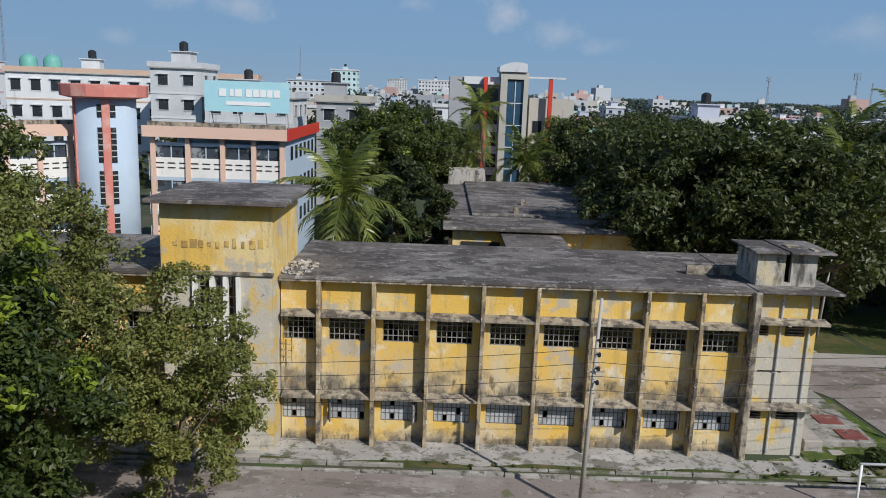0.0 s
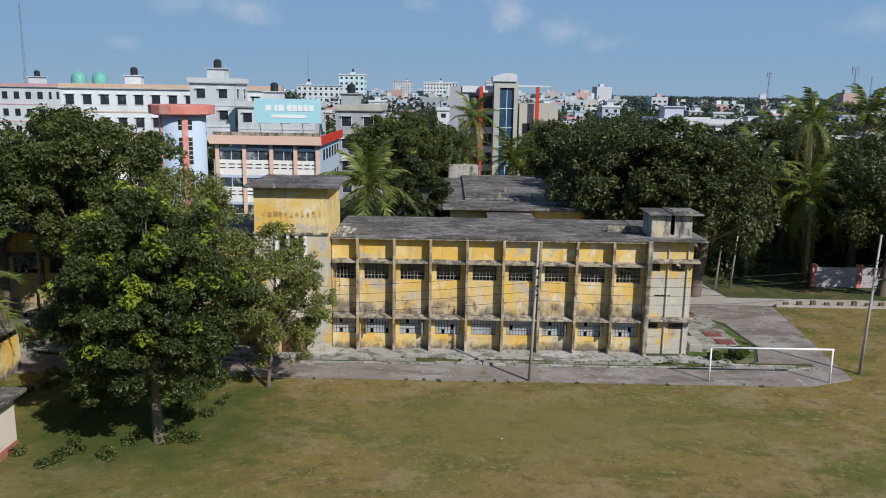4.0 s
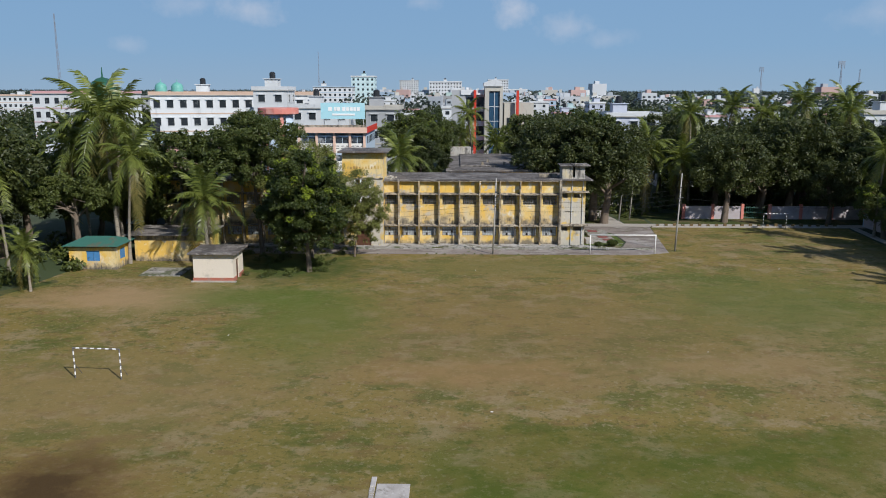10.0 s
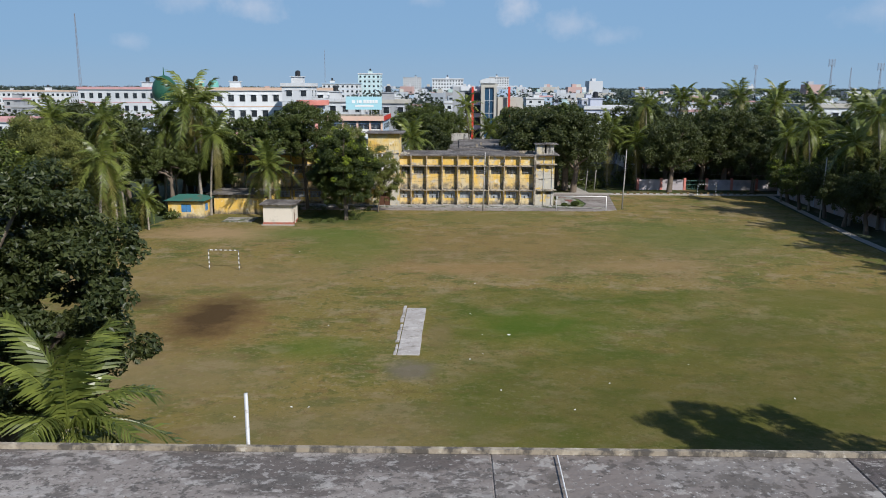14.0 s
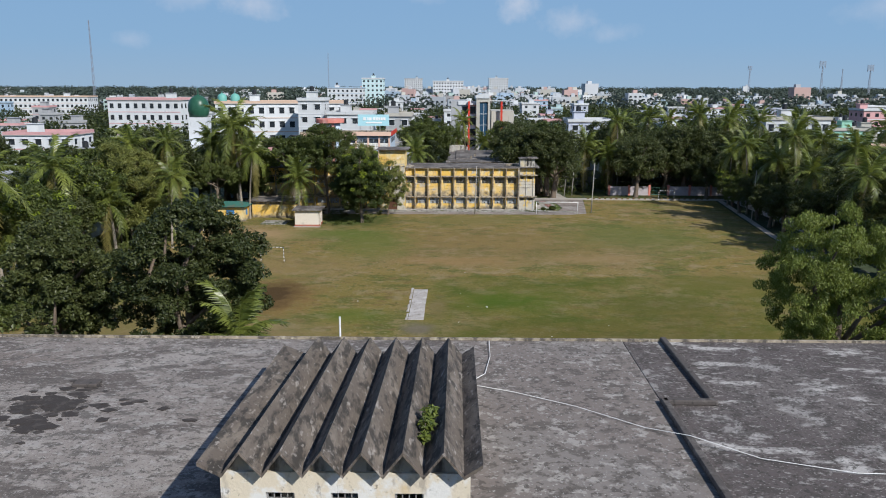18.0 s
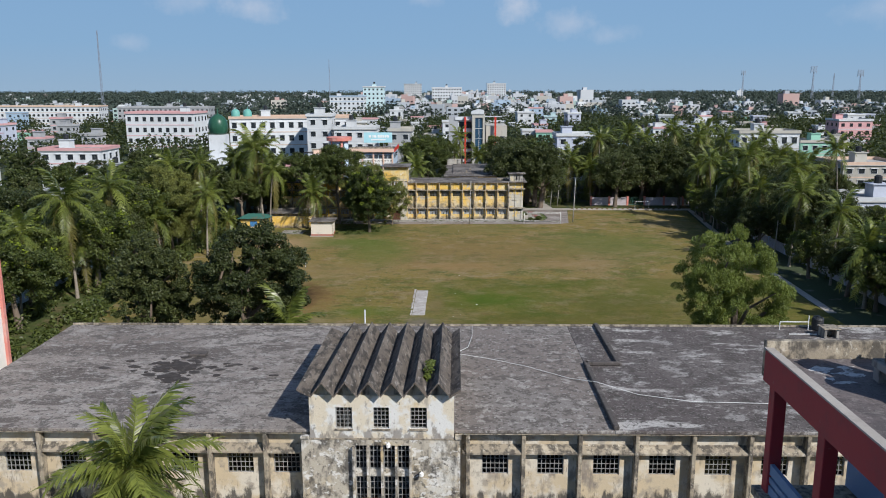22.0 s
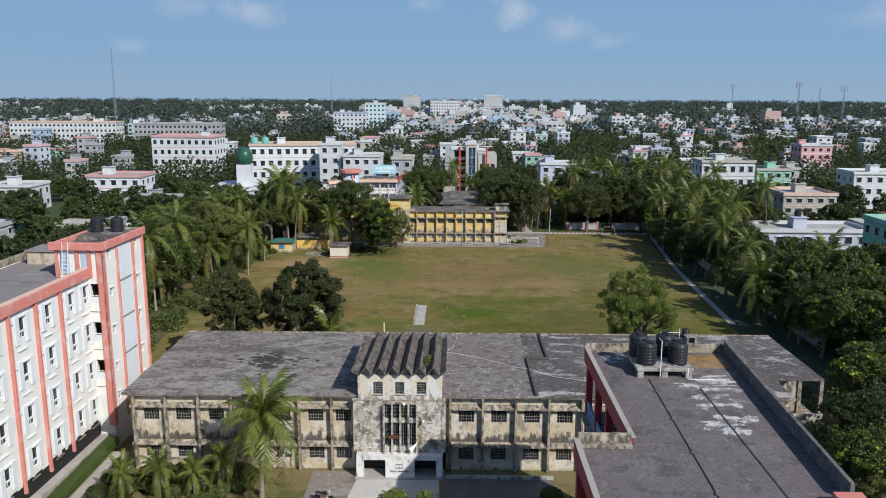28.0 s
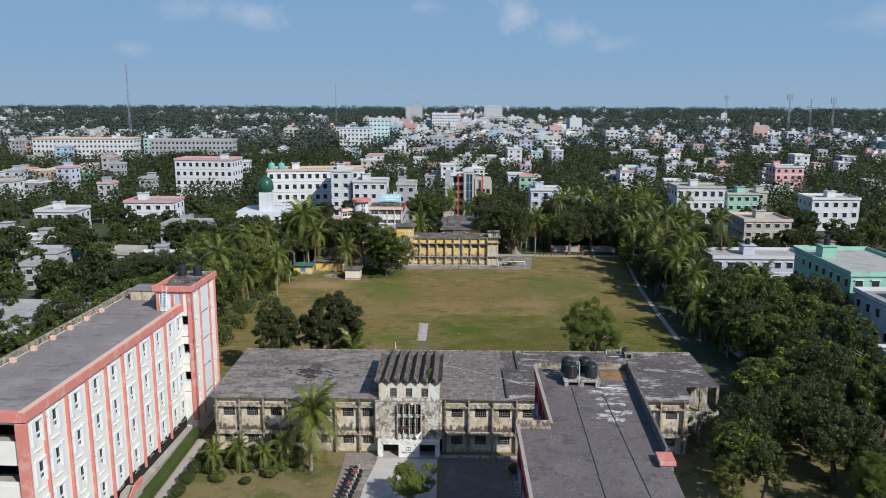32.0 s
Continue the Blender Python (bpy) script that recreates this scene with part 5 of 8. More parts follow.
# porch tower
PX0, PX1, PY = -4.28, 4.48, -90.4
bm = bmesh.new()
wall(bm, "y", PY, 0.3, PX0, PX1, 3.3, 8.45, [(-1.45, 1.8, 3.35, 8.12)])
part("porch_wall", bm, M["porch"], college, "blotched white, ochre and black plaster")
for x, t in ((PX0, 0.3), (PX1, -0.3)):
    bm = bmesh.new()
    wall(bm, "x", x, t, PY + 0.3, -84.0, 3.3, 8.45)
    part("porch_wall", bm, M["porch"], college)
bm = bmesh.new()
wall(bm, "y", PY + 0.1, 0.3, -3.8, 4.13, 8.45, 11.0, [(-2.37, -1.45, 9.07, 10.3), (-0.29, 0.57, 9.07, 10.3), (1.73, 2.65, 9.07, 10.3)])
part("clerestory_wall", bm, M["clerestory"], college, "cream and white plaster below the canopy")
for x0, x1 in ((-3.8, -3.5), (3.83, 4.13)):
    bm = bmesh.new()
    prism(bm, [(PY + 0.4, 8.87), (-77.6, 8.87), (-77.6, 10.25), (PY + 0.4, 11.1)], x0, x1)
    bmesh.ops.transform(bm, matrix=Matrix(((0, 0, 1, 0), (1, 0, 0, 0), (0, 1, 0, 0), (0, 0, 0, 1))), verts=bm.verts)
    part("clerestory_wall", bm, M["porch"], college)
part("clerestory_wall", boxes((-3.5, 3.83, -77.9, -77.6, 8.87, 10.3)), M["porch"], college)
for x0, x1 in ((PX0 - 0.06, -3.84), (4.17, PX1 + 0.06)):
    part("porch_shoulder", soft(boxes((x0, x1, PY - 0.06, PY + 0.9, 8.452, 8.62)), 0.03), M["porch"], college)
part("porch_ledge", boxes((-3.8, 4.13, PY - 0.02, PY + 0.098, 8.452, 8.5)), M["concrete_trim"], college)
# floor and back sheet painted near black for the shade behind the fins
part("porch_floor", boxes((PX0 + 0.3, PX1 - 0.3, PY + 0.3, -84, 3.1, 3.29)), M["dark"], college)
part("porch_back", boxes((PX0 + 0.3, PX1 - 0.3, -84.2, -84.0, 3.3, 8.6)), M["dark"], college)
for x in (-1.91, 0.14, 2.19):
    set_window(college, x, PY + 0.2, 9.09, 0.86, 1.2, 4, 5, 3, broken=0.3)
    part("window_sill", boxes((x - 0.5, x + 0.5, PY + 0.02, PY + 0.098, 8.98, 9.06)), M["concrete_trim"], college)
for k in range(5):
    x = -1.45 + 3.12 * k / 4
    part("fin", soft(boxes((x, x + 0.13, PY - 0.32, PY + 0.2, 3.35, 8.12)), 0.015), M["porch"], college)
for k in range(4):
    x = -1.32 + 0.78 * k
    part("transom", boxes((x + 0.004, x + 0.646, PY + 0.02, PY + 0.2, 6.27, 6.67)), M["porch"], college)
    part("fin_sill", boxes((x + 0.004, x + 0.646, PY - 0.05, PY + 0.2, 3.36, 3.9)), M["porch"], college)
    for z, h in ((3.95, 2.3), (6.7, 1.4)):
        set_window(college, x + 0.325, PY + 0.16, z, 0.62, h, 3, 6 if h > 2 else 4, k, broken=0.35)
# whitewashed portal with two dark openings
bm = bmesh.new()
wall(bm, "y", -91.2, 0.35, -3.95, 4.2, 0, 3.3, [(-3.25, -1.2, 0.0, 2.84), (1.56, 3.6, 0.0, 2.84)])
part("portal", bm, M["whitewash"], college, "whitewashed portal with a painted panel")
for x in (-3.95, 3.9):
    part("portal_side", boxes((x, x + 0.3, -90.85, -89.32, 0, 3.3)), M["whitewash"], college)
part("portal_roof", boxes((-3.64, 3.89, -90.84, -90.42, 3.1, 3.298)), M["whitewash"], college)
# near-black sheet gives the portal openings their shade
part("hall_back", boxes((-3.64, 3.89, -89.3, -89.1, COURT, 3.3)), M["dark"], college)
part("porch_step", boxes((-4.1, 4.35, -91.5, -89.31, 0, COURT + 0.1)), M["path"], college)
part("notice_frame", boxes((-0.22, 0.42, -91.225, -91.202, 2.0, 2.06), (-0.22, 0.42, -91.225, -91.202, 2.42, 2.48), (-0.22, -0.17, -91.225, -91.202, 2.06, 2.42), (0.37, 0.42, -91.225, -91.202, 2.06, 2.42), (0.07, 0.12, -91.225, -91.202, 2.06, 2.42)), M["dark_steel"], college, "painted grey frame on the portal")
for k, w in enumerate((0.30, 0.22, 0.34, 0.26, 0.3)):
    x = -0.75 + 0.36 * k
    part("writing_bar", boxes((x, x + w, -91.22, -91.202, 1.66 + 0.02 * (k % 2), 1.78)), M["dark_steel"], college)
part("name_plate", boxes((-0.93, 0.12, PY - 0.36, PY - 0.325, 4.78, 5.17)), M["wood"], college, "dark red-brown name plate")
bm = bmesh.new()
rod(bm, (1.75, PY - 0.32, 4.35), (1.15, PY - 0.6, 3.75), 0.05, 8, 0.26)
rod(bm, (1.75, PY - 0.3, 4.35), (1.78, PY, 4.4), 0.04, 6)
part("horn_speaker", bm, M["whitepaint"], college, "white horn loudspeaker")
for z, x in ((8.3, 0.55), (6.6, 2.35)):
    bm = bmesh.new()
    rod(bm, (x, PY, z), (x, PY - 0.35, z + 0.12), 0.03)
    turned(bm, [(0.03, z - 0.12), (0.12, z - 0.1), (0.12, z + 0.08), (0.04, z + 0.12)], x, PY - 0.36, 8)
    part("lamp_bracket", bm, M["whitepaint"], college)
# folded plate canopy: six ridges, with a shallow half fold along either side
CANOPY = surface("dark_lichen_concrete", (0.125, 0.104, 0.086), [((0.20, 0.172, 0.145), 0.8, 0.5, 0.12, 0.75, (1.5, 0.4, 1)), ((0.036, 0.033, 0.030), 1.6, 0.48, 0.10, 0.85, (2, 0.5, 1)), ((0.34, 0.31, 0.28), 2.4, 0.60, 0.06, 0.75, (2, 0.5, 1)), ((0.30, 0.28, 0.26), 5.0, 0.6, 0.06, 0.6), ((0.05, 0.047, 0.044), 7.0, 0.58, 0.06, 0.6)], rough=0.93, bump=0.6, grain=8)
xs = [-4.62] + [-3.60 + 0.627 * k for k in range(13)] + [4.5]
ups = [0.42] + [0.0, 0.86] * 6 + [0.0, 0.42]
bm = bmesh.new()
top, low = [], []
for j, (y, zb) in enumerate(((-90.8, 11.12), (-77.0, 10.22))):
    row_t, row_l = [], []
    for x, up in zip(xs, ups):
        yy = y - (0.18 * up if j == 0 else 0)
        if x < -4 and j == 0:
            x += 0.3
        row_t.append(bm.verts.new((x, yy, zb + up + 0.06)))
        row_l.append(bm.verts.new((x, yy, zb + up - 0.07)))
    top.append(row_t)
    low.append(row_l)
last = len(xs) - 1
for k in range(last):
    bm.faces.new((top[0][k], top[0][k + 1], top[1][k + 1], top[1][k]))
    bm.faces.new((low[0][k + 1], low[0][k], low[1][k], low[1][k + 1]))
    bm.faces.new((low[0][k], low[0][k + 1], top[0][k + 1], top[0][k]))
    bm.faces.new((low[1][k + 1], low[1][k], top[1][k], top[1][k + 1]))
bm.faces.new((low[0][0], top[0][0], top[1][0], low[1][0]))
bm.faces.new((low[0][last], low[1][last], top[1][last], top[0][last]))
part("folded_canopy", bm, CANOPY, college, "folded-plate concrete canopy dark with lichen")
for k in range(6):
    x = xs[2 + 2 * k]
    bm = bmesh.new()
    prism(bm, [(x - 0.6, 11.0), (x + 0.6, 11.0), (x, 11.82)], -0.1, 0.1)
    bmesh.ops.transform(bm, matrix=Matrix(((1, 0, 0, 0), (0, 0, 1, PY + 0.3), (0, 1, 0, 0), (0, 0, 0, 1))), verts=bm.verts)
    part("gable_infill", bm, M["grey_plaster"], college)

# ---- pink and white five-level block ----
dorm = thing("pink_white_block", "tall white teaching block with salmon bands and a flat grey roof", "building", (-36.5, -104, 0))
WM[dorm] = Matrix.Identity(4)
M["pale_white"] = surface("pale_bluish_white_plaster", (0.66, 0.69, 0.70), [((0.58, 0.6, 0.61), 0.6, 0.5, 0.2, 0.6), ((0.5, 0.49, 0.47), 2.0, 0.62, 0.1, 0.5, (1.5, 1.5, 0.3))], rough=0.8, bump=0.1)
M["roof_pale"] = surface("weathered_grey_roof_screed", (0.215, 0.195, 0.19), [((0.28, 0.26, 0.25), 0.2, 0.48, 0.14, 0.8), ((0.12, 0.11, 0.108), 0.7, 0.55, 0.10, 0.7, (0.5, 1.5, 1)), ((0.33, 0.31, 0.3), 2.2, 0.58, 0.07, 0.6), ((0.1, 0.09, 0.09), 5, 0.6, 0.06, 0.6)], rough=0.88, bump=0.4, grain=6)
D_W, D_Y0, D_Y1 = -11.2, -38.6, 0.0
PIL = [-6.6 - 4.15 * k for k in range(8)]
ROWS_Z = (15.95, 11.93, 7.9, 3.95)
BASE = COURT + 0.05
holes = []
for p in PIL + [D_Y0]:
    for z in ROWS_Z:
        holes.append((p + 0.25, p + 0.58, z, z + 1.6))
        holes.append((p + 1.62, p + 2.5, z, z + 1.85))
holes += [(-2.1, -1.35, z, z + 1.85) for z in ROWS_Z]
holes = [h for h in holes if h[0] > D_Y0 + 0.5]
bm = bmesh.new()
wall(bm, "x", 0.0, -0.3, D_Y0, D_Y1, 3.0, 18.5, holes)
part("front_wall", bm, M["offwhite"], dorm)
bm = bmesh.new()
gh = [(x0, x0 + 3.4, z + 0.1, z + 2.2) for z in ROWS_Z for x0 in (D_W + 0.8, -4.3)]
wall(bm, "y", D_Y0, 0.3, D_W, -0.301, 0.0, 18.5, gh)
part("end_wall", bm, M["offwhite"], dorm)
part("rear_wall", boxes((D_W, D_W + 0.3, D_Y0 + 0.301, 8.6, 0, 18.6)), M["offwhite"], dorm)
part("far_end_wall", boxes((D_W + 0.3, -3.22, 8.3, 8.6, 0, 18.2)), M["offwhite"], dorm)
for z in ROWS_Z[:3]:
    part("floor_slab", boxes((D_W + 0.3, -0.31, D_Y0 + 0.31, D_Y1 - 0.31, z - 1.0, z - 0.8)), M["dark"], dorm)
part("black_base", boxes((-0.28, -0.01, D_Y0, D_Y1, 0, 3.0)), M["black_paint"], dorm)
rng = random.Random(31)
y = D_Y0
while y < 0.2:
    w = rng.uniform(0.5, 1.1)
    part("black_base", boxes((0.003, 0.05, y, min(y + w, 0.3), 0.4, 3.12 + rng.uniform(-0.24, 0.22))), M["black_paint"], dorm, "black painted base with an uneven edge")
    y += w + 0.002
for p in PIL:
    part("pilaster", soft(boxes((0.002, 0.30, p - 0.15, p + 0.15, 2.3, 18.4)), 0.02), M["salmon"], dorm, "salmon-painted pilaster")
    for z in ROWS_Z[:3]:
        part("slot_hood", boxes((0.003, 0.2, p + 0.2, p + 0.66, z + 1.62, z + 1.7)), M["pale_white"], dorm)
for p in PIL + [D_Y0, -3.75]:
    for z in ROWS_Z:
        m = p + 2.06 if p != -3.75 else -1.72
        low = z < 5
        if p not in (D_Y0, -3.75):
            set_window(dorm, p + 0.415, -0.07, z, 0.33, 1.6, 1, 3, 2, "+x", 0.0, ("whitepaint", "dark_pane"))
        set_window(dorm, m, -0.07, z + 0.62, 0.86, 1.22, 1, 1, 1, "+x", 0.0, ("whitepaint", "dark_pane"))
        set_window(dorm, m, -0.07, z, 0.86, 0.5, 2, 1, 1, "+x", 0.0, ("whitepaint", "dark_pane"))
        part("window_rail", boxes((-0.09, 0.02, m - 0.44, m + 0.44, z + 0.5, z + 0.62)), M["pale_white"], dorm)
        for a, b in ((m - 1.18, m - 0.52), (m + 0.52, m + 1.12)):
            if p == -3.75 and b > m + 1:
                b = m + 0.9
            part("wall_panel", soft(boxes((0.003, 0.15, a, b, z - 0.5, z + 2.1)), 0.03), M["pale_white"], dorm, "pale blue-white projecting panel beside the window")
        part("window_hood", boxes((0.003, 0.22, m - 0.51, m + 0.51, z + 1.9, z + 2.0)), M["pale_white"], dorm)
        part("window_sill", boxes((0.003, 0.16, m - 0.9, m + 0.4, z - 1.05, z - 0.98)), M["concrete_trim"] if low else M["pale_white"], dorm)
part("corner_pier", soft(boxes((-0.75, 0.36, D_Y0 - 0.36, D_Y0 - 0.002, 0, 18.4)), 0.03), M["salmon"], dorm)
for z in ROWS_Z:
    for x0 in (D_W + 0.8, -4.3):
        part("balcony_rail", boxes((x0 + 0.01, x0 + 3.39, D_Y0 + 0.02, D_Y0 + 0.1, z + 0.1, z + 0.55)), M["white"], dorm)
        part("balcony_floor", boxes((x0 + 0.01, x0 + 3.39, D_Y0 + 0.31, D_Y0 + 2.5, z - 0.1, z + 0.09)), M["path"], dorm)
part("roof_slab", boxes((D_W + 0.3, -0.36, D_Y0 + 0.3, D_Y1, 18.2, 18.5)), M["roof_pale"], dorm, "flat grey roof with stump columns")
part("parapet", soft(boxes((-0.35, 0.40, D_Y0 - 0.4, -0.95, 18.502, 19.5)), 0.04), M["salmon"], dorm, "salmon parapet band")
part("parapet", soft(boxes((D_W, -0.36, D_Y0 - 0.4, D_Y0 + 0.3, 18.502, 19.5)), 0.04), M["salmon"], dorm)
part("parapet", soft(boxes((D_W - 0.1, D_W + 0.35, D_Y0 + 0.31, 8.6, 18.602, 19.3)), 0.04), M["concrete_trim"], dorm, "weathered grey rear parapet")
part("coping", boxes((-0.30, 0.30, D_Y0 - 0.3, -1.0, 19.502, 19.53)), M["peach"], dorm, "pale worn coping")
for k in range(9):
    for x in (D_W + 0.8, -0.75):
        y = -2.2 - 4.15 * k
        part("column_stump", soft(boxes((x - 0.28, x + 0.28, y - 0.28, y + 0.28, 18.502, 19.05)), 0.03), M["peach"], dorm)
# stair tower at the far end
TX0, TX1, TY0, TY1 = -3.2, 1.65, -0.9, 8.5
TZ = (20.1, 16.15, 12.15, 8.1, 4.9)
bm = bmesh.new()
wall(bm, "x", TX1, -0.3, TY0, TY1, 0, 21.3, [(y, y + 0.6, z, z + 0.95) for y in (0.35, 6.6) for z in TZ])
part("stair_tower_wall", bm, M["offwhite"], dorm)
bm = bmesh.new()
wall(bm, "y", TY0, 0.3, 0.0, TX1 - 0.301, 0, 21.3, [(0.2, 1.33, z, z + 1.85) for z in ROWS_Z[:3]])
part("stair_tower_wall", bm, M["offwhite"], dorm)
for b in ((TX0, 0.0, TY0, TY0 + 0.3, 18.5, 21.3), (TX0, TX0 + 0.3, TY0 + 0.301, TY1 - 0.3, 17.0, 21.3), (TX0, TX1 - 0.3, TY1 - 0.3, TY1, 0, 21.3)):
    part("stair_tower_wall", boxes(b), M["offwhite"], dorm)
for y in (0.35, 6.6):
    for z in TZ:
        set_window(dorm, y + 0.3, TX1 - 0.18, z, 0.6, 0.95, 1, 2, 1, "+x", 0.0, ("whitepaint", "dark_pane"))
        part("window_hood", boxes((TX1 + 0.002, TX1 + 0.16, y - 0.08, y + 0.68, z + 0.97, z + 1.04)), M["pale_white"], dorm)
part("tower_pilaster", soft(boxes((TX1 - 0.55, TX1 + 0.22, TY0 - 0.16, TY0 - 0.002, 2.6, 21.3)), 0.03), M["salmon"], dorm, "broad salmon corner pier")
for y0, y1 in ((TY0 - 0.16, TY0 + 0.3), (2.0, 2.25), (5.75, 6.0), (TY1 - 0.3, TY1 + 0.05)):
    part("tower_pilaster", soft(boxes((TX1 + 0.002, TX1 + 0.22, y0, y1, 2.6, 21.3)), 0.02), M["salmon"], dorm)
for k in range(5):
    part("tower_panel", boxes((TX1 + 0.002, TX1 + 0.07, 2.5, 5.5, 17.45 - 4.0 * k, 21.2 - 4.0 * k)), M["pale_white"], dorm, "pale blue-white wall panel")
    part("tower_groove", boxes((TX1 + 0.002, TX1 + 0.1, 2.6, 5.4, 17.28 - 4.0 * k, 17.36 - 4.0 * k)), M["concrete_trim"], dorm)
for x in (TX0 + 0.02, -1.05, 0.2):
    part("tower_pilaster", boxes((x, x + 0.36, TY0 - 0.14, TY0 - 0.002, 18.5, 21.3)), M["salmon"], dorm)
for x in (TX0 + 0.6, -0.5):
    part("tower_panel", boxes((x, x + 0.9 if x < -1 else x + 0.6, TY0 - 0.06, TY0 - 0.002, 18.9, 21.1)), M["pale_blue"], dorm)
part("tower_parapet", soft(boxes((TX0 - 0.4, TX1 + 0.4, TY0 - 0.45, TY0 - 0.05, 21.302, 22.1)), 0.04), M["salmon"], dorm)
part("tower_parapet", soft(boxes((TX1 + 0.02, TX1 + 0.4, TY0 - 0.04, TY1 + 0.3, 21.302, 22.1)), 0.04), M["salmon"], dorm)
part("tower_parapet", soft(boxes((TX0 - 0.4, TX0 - 0.02, TY0 - 0.04, TY1 + 0.3, 21.302, 22.0)), 0.04), M["salmon"], dorm)
part("tower_parapet", soft(boxes((TX0 - 0.01, TX1 + 0.01, TY1 - 0.1, TY1 + 0.3, 21.302, 22.0)), 0.04), M["concrete_trim"], dorm)
part("tower_roof", boxes((TX0, TX1, TY0, TY1 - 0.12, 21.3, 21.5)), M["roof"], dorm)
part("tank_platform", soft(boxes((TX0 + 0.3, TX1 - 0.7, 3.2, 7.6, 21.5, 22.0)), 0.03), M["roof"], dorm)
for z in ROWS_Z[:3]:
    part("balcony_rail", boxes((0.22, 1.31, TY0 - 0.05, TY0 + 0.1, z, z + 0.5)), M["pale_white"], dorm)
    part("balcony_bar", boxes((0.22, 1.31, TY0, TY0 + 0.05, z + 0.62, z + 0.68)), M["whitepaint"], dorm)
    part("floor_line", boxes((0.02, TX1 - 0.57, TY0 - 0.04, TY0 - 0.002, z - 1.1, z - 1.03)), M["concrete_trim"], dorm)
# entrance stair with a pink balustrade
for k in range(9):
    part("entrance_step", boxes((0.4, 2.0, -25.4 + 0.34 * k, -25.06 + 0.34 * k, BASE - 0.4, BASE + 0.18 * (k + 1))), M["path"], dorm)
part("entrance_landing", boxes((0.31, 2.0, -22.34, -20.4, BASE - 0.4, BASE + 1.7)), M["path"], dorm)
bm = bmesh.new()
prism(bm, [(-25.6, 0.2), (-22.3, 2.0), (-20.4, 2.0), (-20.4, 2.9), (-22.3, 2.9), (-25.6, 1.1)], 2.0, 2.16)
bmesh.ops.transform(bm, matrix=Matrix(((0, 0, 1, 0), (1, 0, 0, 0), (0, 1, 0, BASE), (0, 0, 0, 1))), verts=bm.verts)
part("stair_balustrade", bm, M["salmon"], dorm, "salmon stair balustrade")
bm = bmesh.new()
for k in range(8):
    rod(bm, (-2.1, TY0 - 0.9 + 0.06 * k, 18.8 + 0.38 * k), (-1.5, TY0 - 0.9 + 0.06 * k, 18.8 + 0.38 * k), 0.025)
rod(bm, (-2.1, TY0 - 0.95, 18.5), (-2.1, TY0 - 0.4, 22.2), 0.035)
rod(bm, (-1.5, TY0 - 0.95, 18.5), (-1.5, TY0 - 0.4, 22.2), 0.035)
part("ladder", bm, M["whitepaint"], dorm, "pale blue steel ladder against the tower")
part("rear_roof", boxes((D_W + 0.3, TX0 - 0.02, D_Y1 + 0.01, 8.6, 18.2, 18.495)), M["roof_pale"], dorm)
part("parapet", boxes((D_W + 0.36, TX0 - 0.42, 8.3, 8.65, 18.5, 19.2)), M["concrete_trim"], dorm)
part("roof_cabin", boxes((-9.4, -5.2, 4.6, 8.2, 18.5, 19.9)), M["cream"], dorm, "small ochre cabin on the roof")
part("roof_cabin_slab", soft(boxes((-9.6, -5.0, 4.4, 8.28, 19.902, 20.05)), 0.02), M["roof_pale"], dorm)
part("apron", boxes((0.06, 1.0, D_Y0, 0.4, 0, COURT + 0.6)), M["path"], dorm, "raised pale cement apron along the wall")
dorm.matrix_basis = pose(-31.85, -82.3, 0, 0, 0, -2.0)

# ---- dark red gallery block ----
M["parapet_dark"] = surface("blackened_parapet", (0.14, 0.13, 0.125), [((0.25, 0.235, 0.22), 0.8, 0.54, 0.1, 0.7), ((0.06, 0.055, 0.05), 2.0, 0.5, 0.12, 0.8)], rough=0.92, bump=0.4)
gal = thing("gallery_block", "tall block with dark red posts, slate-blue galleries and a flat roof", "building", (18, -125, 0))
part("roof_slab", soft(boxes((15.0, 25.2, -120.4, -104.8, 18.0, 18.3)), 0.03), M["roof_dark"], gal, "flat purple-grey roof with pale salt stains")
part("roof_slab", soft(boxes((11.9, 25.2, -150, -120.4, 18.0, 18.3)), 0.03), M["roof_dark"], gal)
part("red_fascia", boxes((14.85, 14.998, -120.3, -104.7, 17.5, 18.62)), M["red"], gal)
part("red_fascia", boxes((11.75, 11.898, -150, -120.3, 17.5, 18.62)), M["red"], gal)
part("fascia_cap", boxes((14.8, 15.1, -120.3, -104.7, 18.622, 18.68), (11.7, 12.0, -150, -120.3, 18.622, 18.68)), M["path"], gal)
part("north_parapet", soft(boxes((14.85, 25.3, -104.75, -104.5, 17.6, 18.9)), 0.03), M["concrete_trim"], gal)
part("notch_parapet", soft(boxes((11.9, 14.85, -120.55, -120.3, 17.9, 18.95), (12.0, 14.8, -121.0, -120.7, 18.3, 18.5)), 0.03), M["concrete_trim"], gal)
part("east_parapet", soft(boxes((24.95, 25.25, -126.3, -104.8, 18.3, 19.2)), 0.03), M["parapet_dark"], gal)
part("end_wall", boxes((18.2, 25.0, -105.0, -104.75, 0, 17.99)), M["slate_blue"], gal)
part("east_wall", boxes((24.9, 25.1, -150, -105.01, 0, 17.99)), M["slate_blue"], gal)
part("inner_wall", boxes((18.0, 18.2, -150, -104.8, 0, 17.99)), M["slate_blue"], gal)
